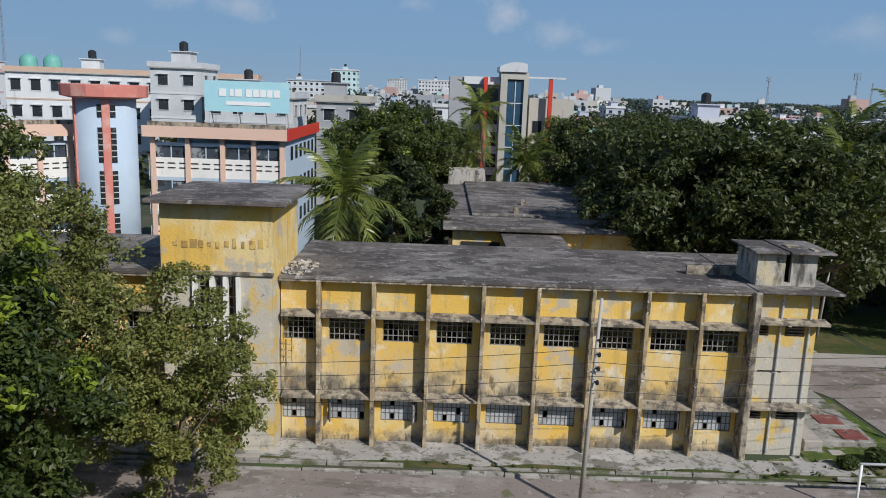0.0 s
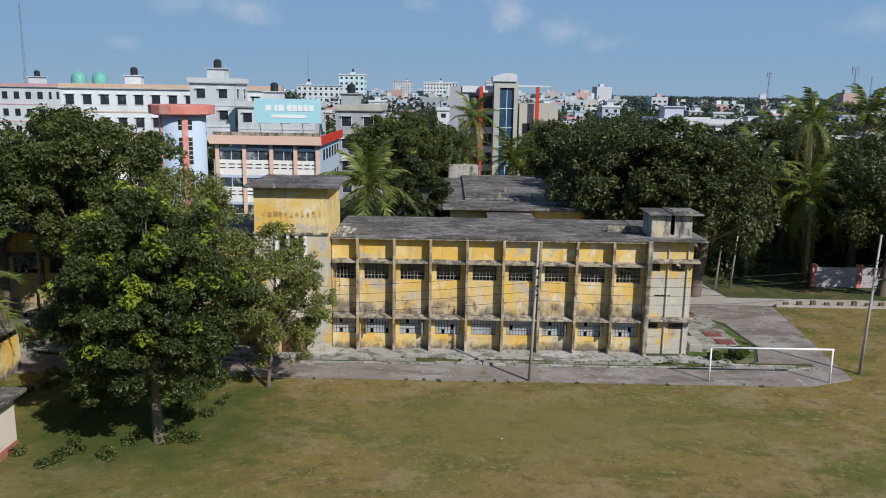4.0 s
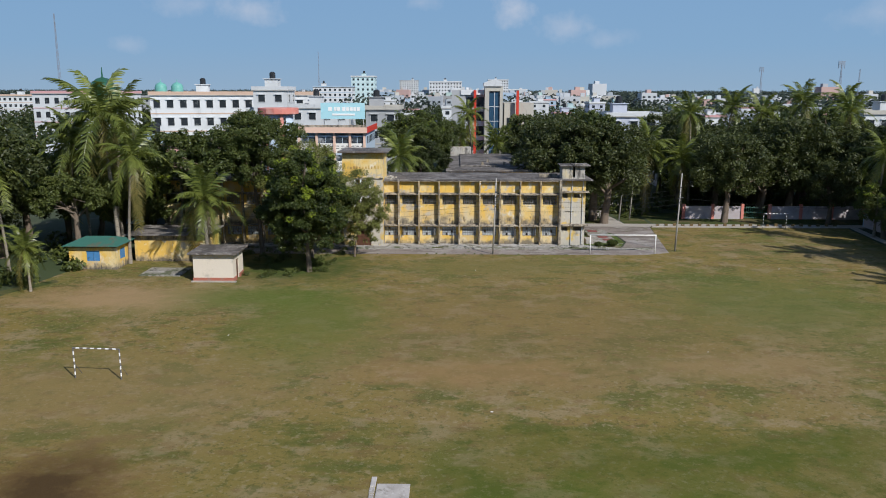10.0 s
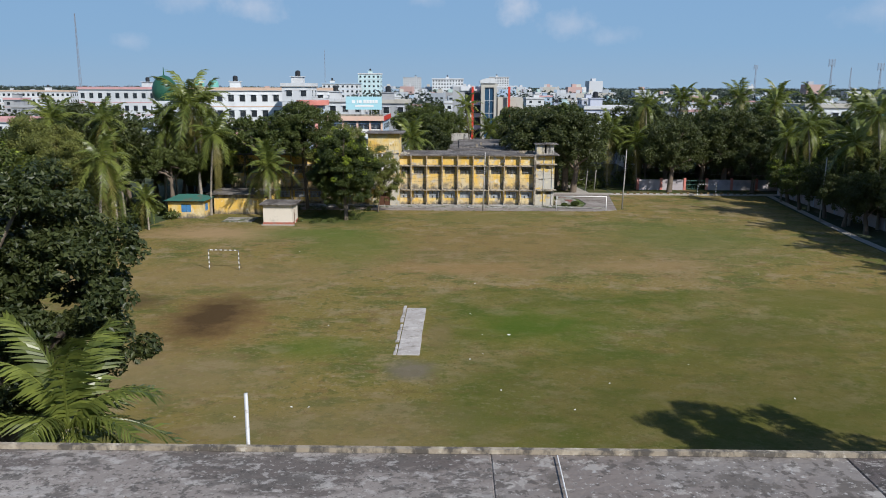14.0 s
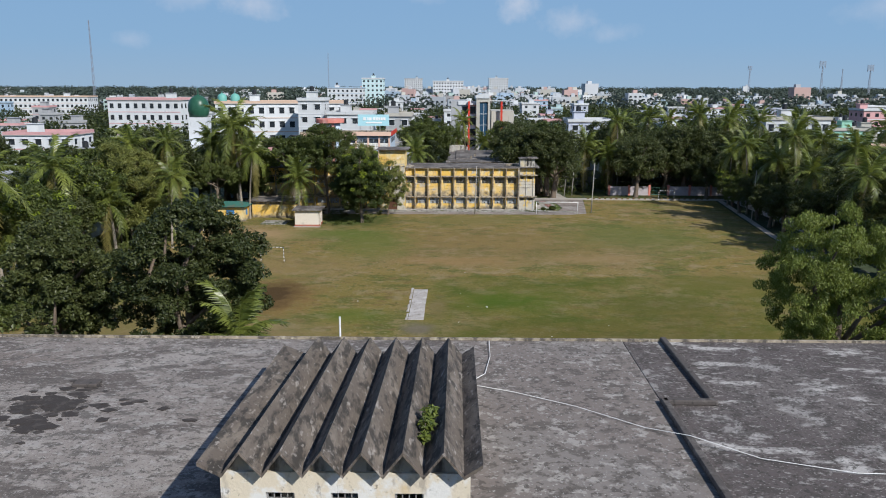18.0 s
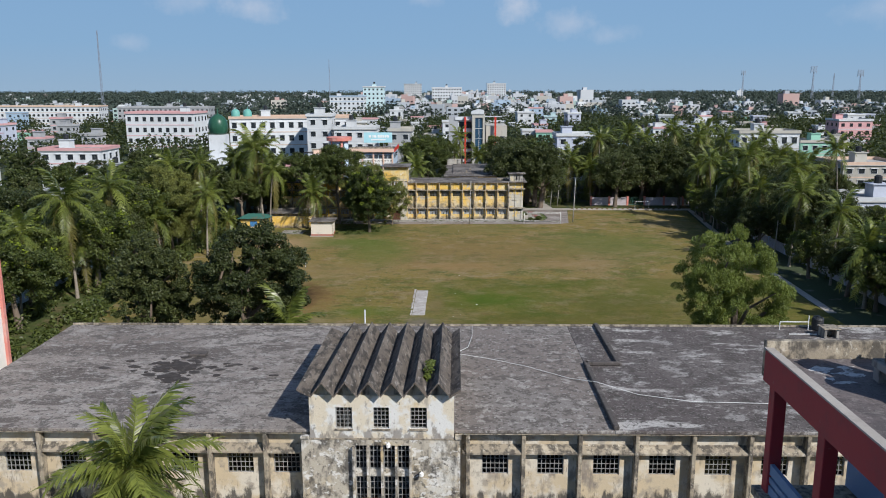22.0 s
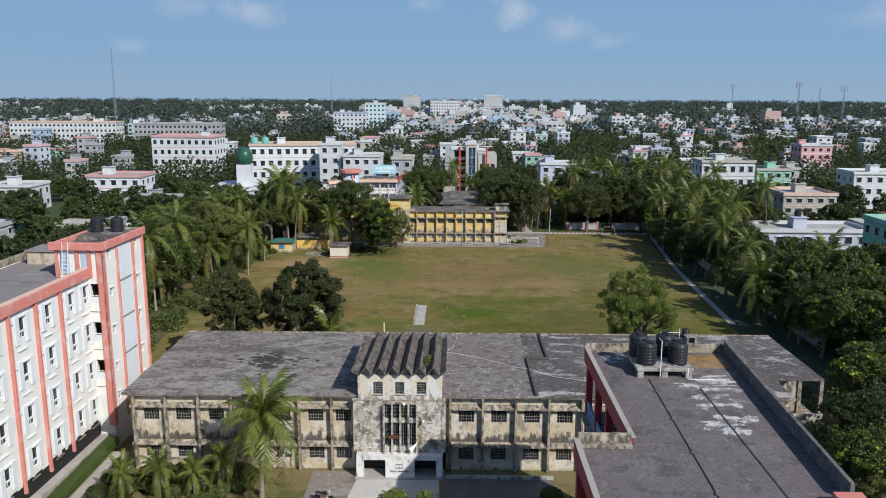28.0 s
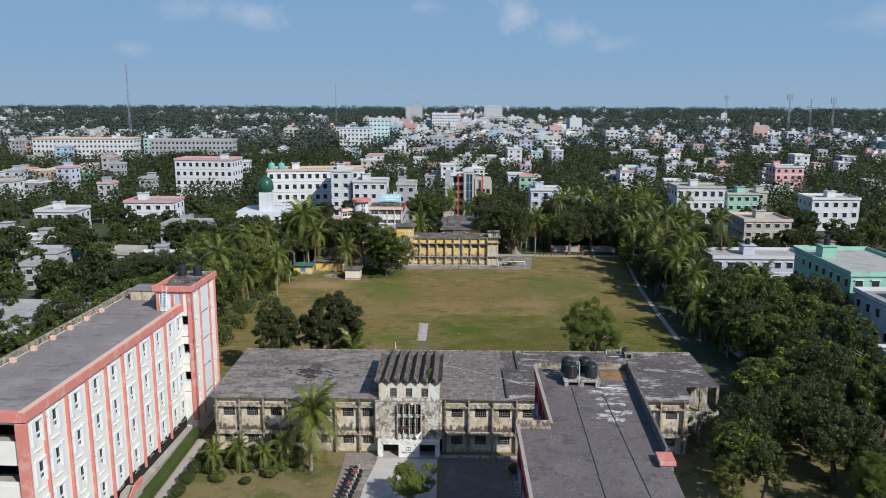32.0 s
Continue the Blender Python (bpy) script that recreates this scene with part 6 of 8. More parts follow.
for z in (13.6, 9.3, 5.0):
    part("gallery_floor", boxes((14.7, 18.0, -120.3, -104.8, z - 0.3, z), (11.6, 18.0, -150, -120.3, z - 0.3, z)), M["concrete_trim"], gal)
    for x0, y0, y1 in ((15.05, -120.2, -104.9), (11.95, -149.9, -120.5)):
        part("gallery_rail", boxes((x0, x0 + 0.14, y0, y1, z + 0.002, z + 0.32), (x0, x0 + 0.14, y0, y1, z + 0.42, z + 0.62), (x0, x0 + 0.14, y0, y1, z + 0.72, z + 1.1)), M["slate_blue"], gal)
for y in (-105.2, -108.9, -112.6, -116.3, -120.0):
    part("post", soft(boxes((14.98, 15.42, y - 0.22, y + 0.22, 0, 17.99)), 0.02), M["red"], gal, "dark red square post")
for y in (-120.8, -125, -129.2, -133.4, -137.6, -141.8, -146):
    part("post", soft(boxes((11.88, 12.32, y - 0.22, y + 0.22, 0, 17.99)), 0.02), M["red"], gal)
part("stair_hood", boxes((24.1, 25.4, -128.2, -126.6, 17.0, 18.5)), M["slate_blue"], gal)
part("stair_hood_cap", soft(boxes((23.9, 25.6, -128.4, -126.4, 18.5, 18.85)), 0.03), M["salmon"], gal)
SALT = surface("salt_stained_roof", (0.52, 0.51, 0.495), [((0.15, 0.13, 0.128), 0.8, 0.48, 0.10, 0.95, (0.7, 1.5, 1)), ((0.2, 0.185, 0.18), 2.5, 0.52, 0.08, 0.9), ((0.13, 0.115, 0.112), 6.0, 0.56, 0.06, 0.8)], rough=0.9, bump=0.3)
for x0, x1, y0, y1 in ((19.6, 24.0, -112.6, -110.4), (20.6, 23.6, -115.8, -113.2), (19.6, 22.4, -119.0, -116.4), (21.6, 23.4, -117.6, -116.4), (16.0, 17.3, -107.2, -105.6), (21.5, 24.6, -110.4, -109.2)):
    r = random.Random(int(x0 * 10))
    for q in range(11):
        bm = bmesh.new()
        n, mx, my = 17, r.uniform(x0, x1), r.uniform(y0, y1)
        wide, deep, slant = (x1 - x0) * r.uniform(0.08, 0.34), (y1 - y0) * r.uniform(0.06, 0.22), r.uniform(-0.25, 0.25)
        ring = [(wide * math.cos(math.tau * k / n) * r.uniform(0.4, 1.2), deep * math.sin(math.tau * k / n) * r.uniform(0.4, 1.2)) for k in range(n)]
        prism(bm, [(mx + a, my + b + slant * a) for a, b in ring], 18.29, 18.303 + 0.0006 * q)
        part("salt_stain", bm, SALT, gal)
bm = boxes((21.9, 24.6, -108.2, -105.4, 18.29, 18.306))
part("rust_puddle", bm, surface("rusty_water_stain", (0.30, 0.17, 0.05), [((0.16, 0.1, 0.05), 1.0, 0.5, 0.1, 0.8), ((0.38, 0.3, 0.2), 2.0, 0.6, 0.08, 0.7)], rough=0.25, bump=0.1), gal, "rusty brown puddle on the roof")
for p, q in (((18.2, -110.5), (17.0, -150)), ((21.3, -112), (22.4, -150))):
    bm = bmesh.new()
    rod(bm, (p[0], p[1], 18.35), (q[0], q[1], 18.35), 0.03, 6)
    part("water_pipe", bm, M["dark_steel"], gal, "grey water pipe along the roof")
    for k in range(9):
        f = (k + 0.5) / 9
        x, y = p[0] + (q[0] - p[0]) * f, p[1] + (q[1] - p[1]) * f
        part("pipe_block", boxes((x - 0.09, x + 0.09, y - 0.08, y + 0.08, 18.3, 18.4)), M["dark_steel"], gal)
# the far side of the block runs slightly askew
bpy.context.view_layer.update()
for ob in gal.children:
    way = ob.matrix_world
    back = way.inverted()
    for v in ob.data.vertices:
        w = way @ v.co
        if w.x > 18.3:
            w.x -= max(0.0, -104.8 - w.y) * 0.062 * (w.x - 18.3) / 7.0
            v.co = back @ w
bm = bmesh.new()
for z in (8.95,):
    line = [(5.5, -70.8, z), (5.45, -73.5, z), (5.1, -76.0, z), (4.2, -77.4, z), (6.4, -78.4, z), (9.0, -80.0, z), (11.6, -82.2, z), (13.1, -83.4, z + 0.22), (15.4, -84.9, z), (18.5, -86.0, z), (22.5, -86.2, z), (26.5, -87.0, z), (30.5, -88.8, z)]
    for p, q in zip(line, line[1:]):
        rod(bm, p, q, 0.016, 5)
tagged(solid("roof_pipe", bm, M["whitepaint"], "thin white plastic pipe lying across the college roof", "pipe"))
r = np.random.default_rng(61)
v, f = leaves([(2.7, -87.9, 11.6), (2.75, -87.2, 11.75), (2.6, -88.6, 11.45)], [0.32, 0.3, 0.22], 330, 0.2, r)
tagged(new("roof_weed", np_mesh("roof_weed", v, f, M["leaf_light"])), "bright green weed growing in the canopy fold", "plant")

# ---- hostel with the round stair tower ----
hostel = thing("round_tower_hostel", "white three-storey hostel with a pale blue round stair tower", "building", (-20, 66, 0))
HOSTEL_TOP = 12.1


def hostel_wing(x0, x1, turn, about, columns):
    """Gallery storeys with slotted parapets; turned about the inner corner."""
    m = pose(*about) @ pose(0, 0, 0, 0, 0, turn)

    def bit(name, mat, *bs, label=""):
        bm = boxes(*bs)
        bmesh.ops.transform(bm, matrix=m, verts=bm.verts)
        return part(name, bm, mat, hostel, label)
    for z in (10.1, 7.4, 4.7, 2.0):
        bit("parapet_wall", M["white"], (x0, x1, 0, 0.2, z - 1.2, z + 0.3))
        for c0, c1 in zip(columns, columns[1:]):
            for k in range(3):
                a = c0 + (c1 - c0) * (k + 0.2) / 3
                for zz in (z - 0.52, z - 0.16):
                    # dark strips laid on the solid parapet as the shade in its slots
                    bit("slot", M["dark"], (a, a + (c1 - c0) * 0.22, -0.03, -0.001, zz, zz + 0.09))
            bit("glazed_band", M["hostel_pane"], (c0 + 0.2, c1 - 0.2, 0.10, 0.13, z + 0.3, z + 1.22))
            bit("window_bar", M["pale_blue"], ((c0 + c1) / 2 - 0.04, (c0 + c1) / 2 + 0.04, 0.05, 0.098, z + 0.3, z + 1.22))
        bit("lintel_band", M["pale_blue"], (x0, x1, 0, 0.2, z + 1.22, z + 1.5))
    for x in columns:
        bit("column", M["peach"], (x - 0.18, x + 0.18, -0.2, -0.002, 0, HOSTEL_TOP))
    pa, pb = m @ Vector((x0 - 0.2, -0.55, 0)), m @ Vector((x1 + 0.3, -0.55, 0))
    bm = bmesh.new()
    prism(bm, [(pa.x, pa.y), (pb.x, pb.y), (pb.x, pb.y + (15 if turn < 0 else 4)), (pa.x - (0 if turn < 0 else 3), pa.y + (15 if turn < 0 else 3))], HOSTEL_TOP, HOSTEL_TOP + 0.2)
    part("roof_slab", bm, M["roof"], hostel)
    bit("fascia", M["peach"], (x0 - 0.2, x1 + 0.3, -0.7, -0.553, HOSTEL_TOP - 0.1, HOSTEL_TOP + 0.75), label="peach roof fascia")
    bit("roof_rail", M["concrete_trim"], (x0, x1, -0.1, 0.1, HOSTEL_TOP + 0.2, HOSTEL_TOP + 1.05))
    if turn < 0:
        part("rear_wall", boxes((pa.x, pb.x - 0.3, max(pa.y, pb.y) + 8.0, max(pa.y, pb.y) + 8.2, 0, HOSTEL_TOP)), M["pale_blue"], hostel)
    if turn < 0:
        bit("red_fascia", surface("bright_red_fascia", (0.45, 0.045, 0.05), [((0.3, 0.1, 0.1), 1, 0.55, 0.2, 0.6)], rough=0.6), (x1 + 0.302, x1 + 0.45, -0.7, -0.5, HOSTEL_TOP - 0.1, HOSTEL_TOP + 0.8))
        pc = m @ Vector((x1, 0.2, 0))
        part("end_wall", boxes((pc.x - 0.2, pc.x, pc.y, pc.y + 14, 0, HOSTEL_TOP)), M["pale_blue"], hostel, "pale blue end wall")
        part("red_fascia", boxes((pb.x - 0.05, pb.x + 0.1, pb.y - 0.1, pb.y + 15, HOSTEL_TOP - 0.1, HOSTEL_TOP + 0.8)), M["redpaint"], hostel)
        for y in range(2, 13, 2):
            for z in (10.3, 7.6, 4.9):
                part("side_window", boxes((pc.x + 0.002, pc.x + 0.04, pc.y + y, pc.y + y + 0.9, z, z + 1.1)), M["dark_pane"], hostel)


M["hostel_pane"] = surface("curtained_window_glass", (0.05, 0.065, 0.08), [((0.30, 0.32, 0.34), 0.8, 0.55, 0.06, 0.9), ((0.02, 0.02, 0.025), 1.7, 0.52, 0.08, 0.8)], rough=0.2, bump=0, spec=0.6)
hostel_wing(0.0, 10.6, -1.0, (-21.6, 61.2, 0), [0.4, 3.1, 5.8, 8.2, 10.4])
hostel_wing(-7.4, 0.0, 52.0, (-25.0, 61.0, 0), [-7.2, -4.9, -2.6, -0.3])
DX, DY = -23.65, 58.5
bm = bmesh.new()
turned(bm, [(2.15, 0), (2.15, 14.8)], DX, DY, 40)
part("stair_drum", bm, M["pale_blue"], hostel, "pale blue drum", smooth=True)
bm = bmesh.new()
turned(bm, [(2.3, 14.8), (3.0, 14.95), (3.05, 15.75), (2.9, 15.8)], DX, DY, 16)
part("drum_cap", bm, M["salmon"], hostel, "salmon octagonal cap")


def on_drum(name, mat, u0, u1, z0, z1, out=0.04):
    """A strip that follows the drum between two sideways places."""
    bm = bmesh.new()
    a0, a1 = math.asin(u0 / 2.15), math.asin(u1 / 2.15)
    n = max(2, int((a1 - a0) / 0.08))
    ring = []
    for i in range(n + 1):
        a = a0 + (a1 - a0) * i / n
        row = []
        for r in (2.10, 2.15 + out):
            for z in (z0, z1):
                row.append(bm.verts.new((DX + r * math.sin(a), DY - r * math.cos(a), z)))
        ring.append(row)
    for p, q in zip(ring, ring[1:]):
        for i, j in ((0, 1), (1, 3), (3, 2), (2, 0)):
            bm.faces.new((p[i], p[j], q[j], q[i]))
    bm.faces.new([ring[0][i] for i in (0, 2, 3, 1)])
    bm.faces.new([ring[-1][i] for i in (0, 1, 3, 2)])
    bmesh.ops.recalc_face_normals(bm, faces=bm.faces)
    return part(name, bm, mat, hostel)


on_drum("drum_stripe", M["salmon"], 0.62, 1.08, 0, 14.8, 0.12)
on_drum("drum_stripe", M["salmon"], -1.62, -1.45, 0, 14.8, 0.12)
for z0, z1 in ((13.5, 14.4), (10.3, 12.8), (7.3, 9.7), (4.2, 6.6)):
    for u in (0.30, 1.1):
        on_drum("stair_window", M["dark_pane"], u, u + 0.30, z0, z1)
        z = z0 + 0.4
        while z < z1 - 0.1:
            on_drum("window_bar", M["steel"], u, u + 0.30, z, z + 0.06, 0.07)
            z += 0.42
board = thing("roof_signboard", "pale turquoise signboard on a steel frame on the roof", "sign", (-15, 66, 11.0))
part("panel", boxes((-18.6, -11.6, 66, 66.08, 13.9, 16.4)), surface("turquoise_sign", (0.36, 0.62, 0.68), [((0.46, 0.68, 0.72), 0.5, 0.5, 0.2, 0.6)], rough=0.5, bump=0), board)
rng = random.Random(2)
x = -17.4
while x < -12.6:
    w = rng.uniform(0.25, 0.6)
    part("lettering_bar", boxes((x, x + w, 65.96, 65.998, 15.15, 15.75)), M["whitepaint"], board)
    x += w + (0.12 if rng.random() < 0.7 else 0.35)
part("lettering_bar", boxes((-16.8, -13.2, 65.96, 65.998, 14.45, 14.75)), M["whitepaint"], board)
for x in (-18.2, -15.9, -13.7, -11.9):
    bm = bmesh.new()
    rod(bm, (x, 66.1, 11.0), (x, 66.1, 16.3), 0.05)
    rod(bm, (x, 68, 11.0), (x, 66.1, 15), 0.04)
    part("strut", bm, M["steel"], board)

# ---- small buildings beside the field ----
hut = thing("pump_house", "small cream pump house with a brown base and flat dark roof", "shed", (-20.9, 16.3, 0))
bm = bmesh.new()
wall(bm, "y", 14.5, 0.2, -22.9, -19.0, 0, 2.75)
part("wall", bm, surface("dirty_cream_plaster", (0.63, 0.57, 0.48), [((0.42, 0.38, 0.32), 0.9, 0.55, 0.14, 0.8), ((0.66, 0.60, 0.5), 0.5, 0.5, 0.14, 0.7), (GRIME, 1.6, 0.66, 0.14, 0.7, (1.3, 1.3, 0.5))], rough=0.9, bump=0.3), hut)
bm = bmesh.new()
wall(bm, "x", -19.0, -0.2, 14.7, 18.1, 0, 2.75, [(15.6, 16.5, 0.0, 2.0)])
part("wall", bm, surface("dirty_cream_plaster", (0.63, 0.57, 0.48), [((0.42, 0.38, 0.32), 0.9, 0.55, 0.14, 0.8), ((0.66, 0.60, 0.5), 0.5, 0.5, 0.14, 0.7), (GRIME, 1.6, 0.66, 0.14, 0.7, (1.3, 1.3, 0.5))], rough=0.9, bump=0.3), hut)
bm = bmesh.new()
wall(bm, "x", -22.9, 0.2, 14.7, 18.1, 0, 2.75)
part("wall", bm, surface("dirty_cream_plaster", (0.63, 0.57, 0.48), [((0.42, 0.38, 0.32), 0.9, 0.55, 0.14, 0.8), ((0.66, 0.60, 0.5), 0.5, 0.5, 0.14, 0.7), (GRIME, 1.6, 0.66, 0.14, 0.7, (1.3, 1.3, 0.5))], rough=0.9, bump=0.3), hut)
bm = bmesh.new()
wall(bm, "y", 18.1, -0.2, -22.7, -19.2, 0, 2.75)
part("wall", bm, surface("dirty_cream_plaster", (0.63, 0.57, 0.48), [((0.42, 0.38, 0.32), 0.9, 0.55, 0.14, 0.8), ((0.66, 0.60, 0.5), 0.5, 0.5, 0.14, 0.7), (GRIME, 1.6, 0.66, 0.14, 0.7, (1.3, 1.3, 0.5))], rough=0.9, bump=0.3), hut)
part("base_band", boxes((-22.96, -18.94, 14.44, 14.498, 0, 0.42), (-18.998, -18.94, 14.5, 15.6, 0, 0.42), (-18.998, -18.94, 16.5, 18.1, 0, 0.42)), M["brick"], hut, "red-brown base band")
part("plinth", boxes((-23.1, -18.7, 14.2, 14.43, 0, 0.14)), M["path"], hut)
part("roof_slab", soft(boxes((-23.3, -18.5, 14.0, 18.5, 2.75, 2.95)), 0.03), M["roof"], hut)
part("door", boxes((-19.15, -19.1, 15.6, 16.5, 0.05, 2.0)), M["wood"], hut)
lodge = thing("guard_lodge", "yellow guard lodge with blue shutters and a green tin roof", "shed", (-34, 22, 0))
bm = bmesh.new()
wall(bm, "y", 19.6, 0.2, -37.5, -32.6, 0, 2.55, [(-35.7, -34.3, 0.9, 2.0)])
part("wall", bm, M["lodge"] if "lodge" in M else M["yellow"], lodge)
bm = bmesh.new()
wall(bm, "x", -32.6, -0.2, 19.8, 23.6, 0, 2.55, [(20.6, 22.0, 0.9, 2.0)])
part("wall", bm, M["lodge"] if "lodge" in M else M["yellow"], lodge)
bm = bmesh.new()
wall(bm, "x", -37.5, 0.2, 19.8, 23.6, 0, 2.55)
part("wall", bm, M["lodge"] if "lodge" in M else M["yellow"], lodge)
bm = bmesh.new()
wall(bm, "y", 23.6, -0.2, -37.3, -32.8, 0, 2.55)
part("wall", bm, M["lodge"] if "lodge" in M else M["yellow"], lodge)
for b in ((-35.68, -35.02, 19.66, 19.7), (-34.98, -34.32, 19.66, 19.7)):
    part("shutter", boxes((*b, 0.92, 1.98)), M["blue_shutter"], lodge, "blue shutter")
for b in ((20.62, 21.28), (21.32, 21.98)):
    part("shutter", boxes((-32.70, -32.66, *b, 0.92, 1.98)), M["blue_shutter"], lodge)
bm = bmesh.new()
v = [bm.verts.new(p) for p in ((-38.0, 19.0, 2.55), (-32.1, 19.0, 2.55), (-32.1, 24, 2.55), (-38, 24, 2.55), (-36.4, 21.4, 3.25), (-33.7, 21.4, 3.25))]
for f in ((0, 1, 5, 4), (1, 2, 5), (2, 3, 4, 5), (3, 0, 4), (3, 2, 1, 0)):
    bm.faces.new([v[i] for i in f])
part("tin_roof", bm, M["green_tin"], lodge, "green hipped tin roof")
annex = thing("yellow_annex", "low yellow annex with a dark flat roof behind the lodge", "shed", (-28, 25.5, 0))
part("wall", boxes((-32.3, -24.6, 23.8, 29, 0, 2.9)), M["yellow"], annex)
part("roof_slab", soft(boxes((-33.2, -24.1, 23.2, 29.5, 2.9, 3.05)), 0.03), M["roof"], annex)
part("yard_slab", boxes((-29.2, -25.0, 16.6, 20.2, -0.1, 0.12)), MOSSY, annex)

# ---- goals, poles ----
goal = thing("football_goal", "white steel football goal without a net", "goal", (22, 28.8, 0))
for x in (18.1, 25.55):
    bm = bmesh.new()
    rod(bm, (x, 28.85, 0), (x, 28.85, 2.2), 0.06, 8)
    part("post", bm, M["whitepaint"], goal, smooth=True)
bm = bmesh.new()
rod(bm, (18.04, 28.85, 2.2), (25.61, 28.85, 2.2), 0.06, 8)
part("crossbar", bm, M["whitepaint"], goal, smooth=True)


def small_goal(label):
    g = thing("handball_goal", label, "goal", group="small striped goals")

    def striped(name, p, q, n):
        bm = bmesh.new()
        p, q = Vector(p), Vector(q)
        for i in range(n):
            rod(bm, p.lerp(q, i / n), p.lerp(q, (i + 1) / n), 0.045, 6, mat=i % 2)
        part(name, bm, [M["dark_steel"], M["whitepaint"]], g)
    striped("post", (-1.55, 0, 0), (-1.55, 0, 2.05), 9)
    striped("post", (1.55, 0, 0), (1.55, 0, 2.05), 9)
    striped("crossbar", (-1.6, 0, 2.05), (1.6, 0, 2.05), 13)
    for x in (-1.55, 1.55):
        bm = bmesh.new()
        rod(bm, (x, 0.8, 0.04), (x, 0.03, 1.0), 0.018)
        part("stay", bm, M["dark_steel"], g)
    return g


sg = put(small_goal("black and white striped handball goal on the grass"), -20.55, -12.0, 0.02, -4)
again(sg, 46.0, 46.2, 0.02, 0)


def lamp_pole(name, label, x, y, h, lean=0.0, wires=True, r=0.11):
    p = thing(name, label, "pole", (x, y, 0), group="concrete poles")
    bm = bmesh.new()
    rod(bm, (x, y, 0), (x + lean, y, h), r, 8, r * 0.55)
    part("shaft", bm, M["pole"], p, smooth=True)
    if wires:
        for k in range(4):
            bm = bmesh.new()
            z = h - 1.6 - 0.55 * k
            rod(bm, (x + lean * 0.8, y - 0.05, z), (x + lean * 0.8 + 0.05, y - 0.3, z), 0.03)
            turned(bm, [(0.03, z - 0.05), (0.07, z - 0.02), (0.07, z + 0.1), (0.03, z + 0.14)], x + lean * 0.8 + 0.05, y - 0.3, 8)
            part("insulator", bm, M["black_paint"], p)
        bm = bmesh.new()
        rod(bm, (x, y, h - 2.9), (x + 0.5, y - 0.3, h - 2.75), 0.03)
        part("bracket", bm, M["steel"], p)
    return p


M["pole"] = surface("grey_concrete_pole", (0.40, 0.38, 0.35), [((0.28, 0.26, 0.24), 1.6, 0.5, 0.2, 0.7)], rough=0.85, bump=0.2)
lamp_pole("power_pole", "tapering grey concrete power pole with insulators", 6.95, 28.3, 8.75, 0.25)
lamp_pole("power_pole", "tapering grey concrete power pole with insulators", 28.3, 30.6, 9.1, 0.3)
lamp_pole("power_pole", "slim concrete pole beside the footpath", 26.2, 52.4, 7.3, 0.5, False)
lamp_pole("power_pole", "slim concrete pole beside the footpath", 27.9, 53.3, 8.0, 0.5, False)
lamp_pole("power_pole", "concrete pole at the field edge with a low arm", 53.6, 20.0, 9.0, 0.2)
lamp_pole("power_pole", "concrete pole under the palms", 56.0, -4.0, 8.5, 0.2)
WIRE = surface("black_cable", (0.02, 0.02, 0.02), rough=0.6, bump=0)


def cable(label, p, q, sag, n=14, r=0.012):
    p, q = Vector(p), Vector(q)
    pts = [p.lerp(q, i / n) - Vector((0, 0, sag * 4 * (i / n) * (1 - i / n))) for i in range(n + 1)]
    v, f = tube([tuple(a) for a in pts], [r] * (n + 1), 4)
    ob = new("overhead_cable", np_mesh("overhead_cable", v, f, WIRE))
    return tagged(ob, label, "cable", "overhead cables")


for k in range(4):
    cable("thin black overhead power cable", (-28, 28.2, 6.3 - 0.5 * k), (7.2, 28.0, 6.9 - 0.55 * k), 0.9)
    cable("thin black overhead power cable", (7.2, 28.0, 6.9 - 0.55 * k), (28.6, 30.3, 7.3 - 0.55 * k), 0.6)
cable("thin black overhead power cable", (28.6, 30.3, 6.3), (53.8, 20, 6.6), 0.5)
cable("thin black overhead power cable", (53.8, 20, 6.6), (56.2, -4, 6.4), 0.5)

# ---- compound wall and gate at the north-east ----
M["wall_grey"] = surface("lilac_grey_wall_paint", (0.42, 0.38, 0.40), [((0.3, 0.27, 0.27), 0.8, 0.52, 0.16, 0.7), (GRIME, 2.2, 0.64, 0.12, 0.6)], rough=0.9, bump=0.2)
cw = thing("compound_wall", "lilac-grey compound wall with salmon pillars", "wall", (50, 54, 0), kind="structure")
for a, b in ((36.0, 44.5), (48.5, 70)):
    bm = boxes((a, b, 54.4, 54.6, 0, 1.9))
    part("wall_panel", bm, M["wall_grey"], cw)
for x in (36, 40.2, 44.5, 48.5, 53, 57.5, 62, 66):
    part("pillar", soft(boxes((x - 0.22, x + 0.22, 54.28, 54.72, 0, 2.2)), 0.03), M["salmon"], cw)
cw2 = thing("east_wall", "blue-grey boundary wall behind the palms", "wall", (58, 0, 0), kind="structure")
for k in range(14):
    y = -50 + 7 * k
    part("wall_panel", boxes((58.9, 59.1, y, y + 6.9, 0, 1.6)), M["wall_grey"], cw2)
    part("pillar", boxes((58.8, 59.2, y + 6.9, y + 7.0, 0, 1.75)), M["pale_blue"], cw2)
cw3 = thing("west_wall", "pale corrugated boundary fence on the west side", "wall", (-52, -20, 0), kind="structure")
for k in range(11):
    y = -62 + 7 * k
    part("fence_panel", boxes((-52.1, -51.95, y, y + 6.9, 0, 2.0)), M["pale_blue"] if k % 3 else M["white"], cw3)
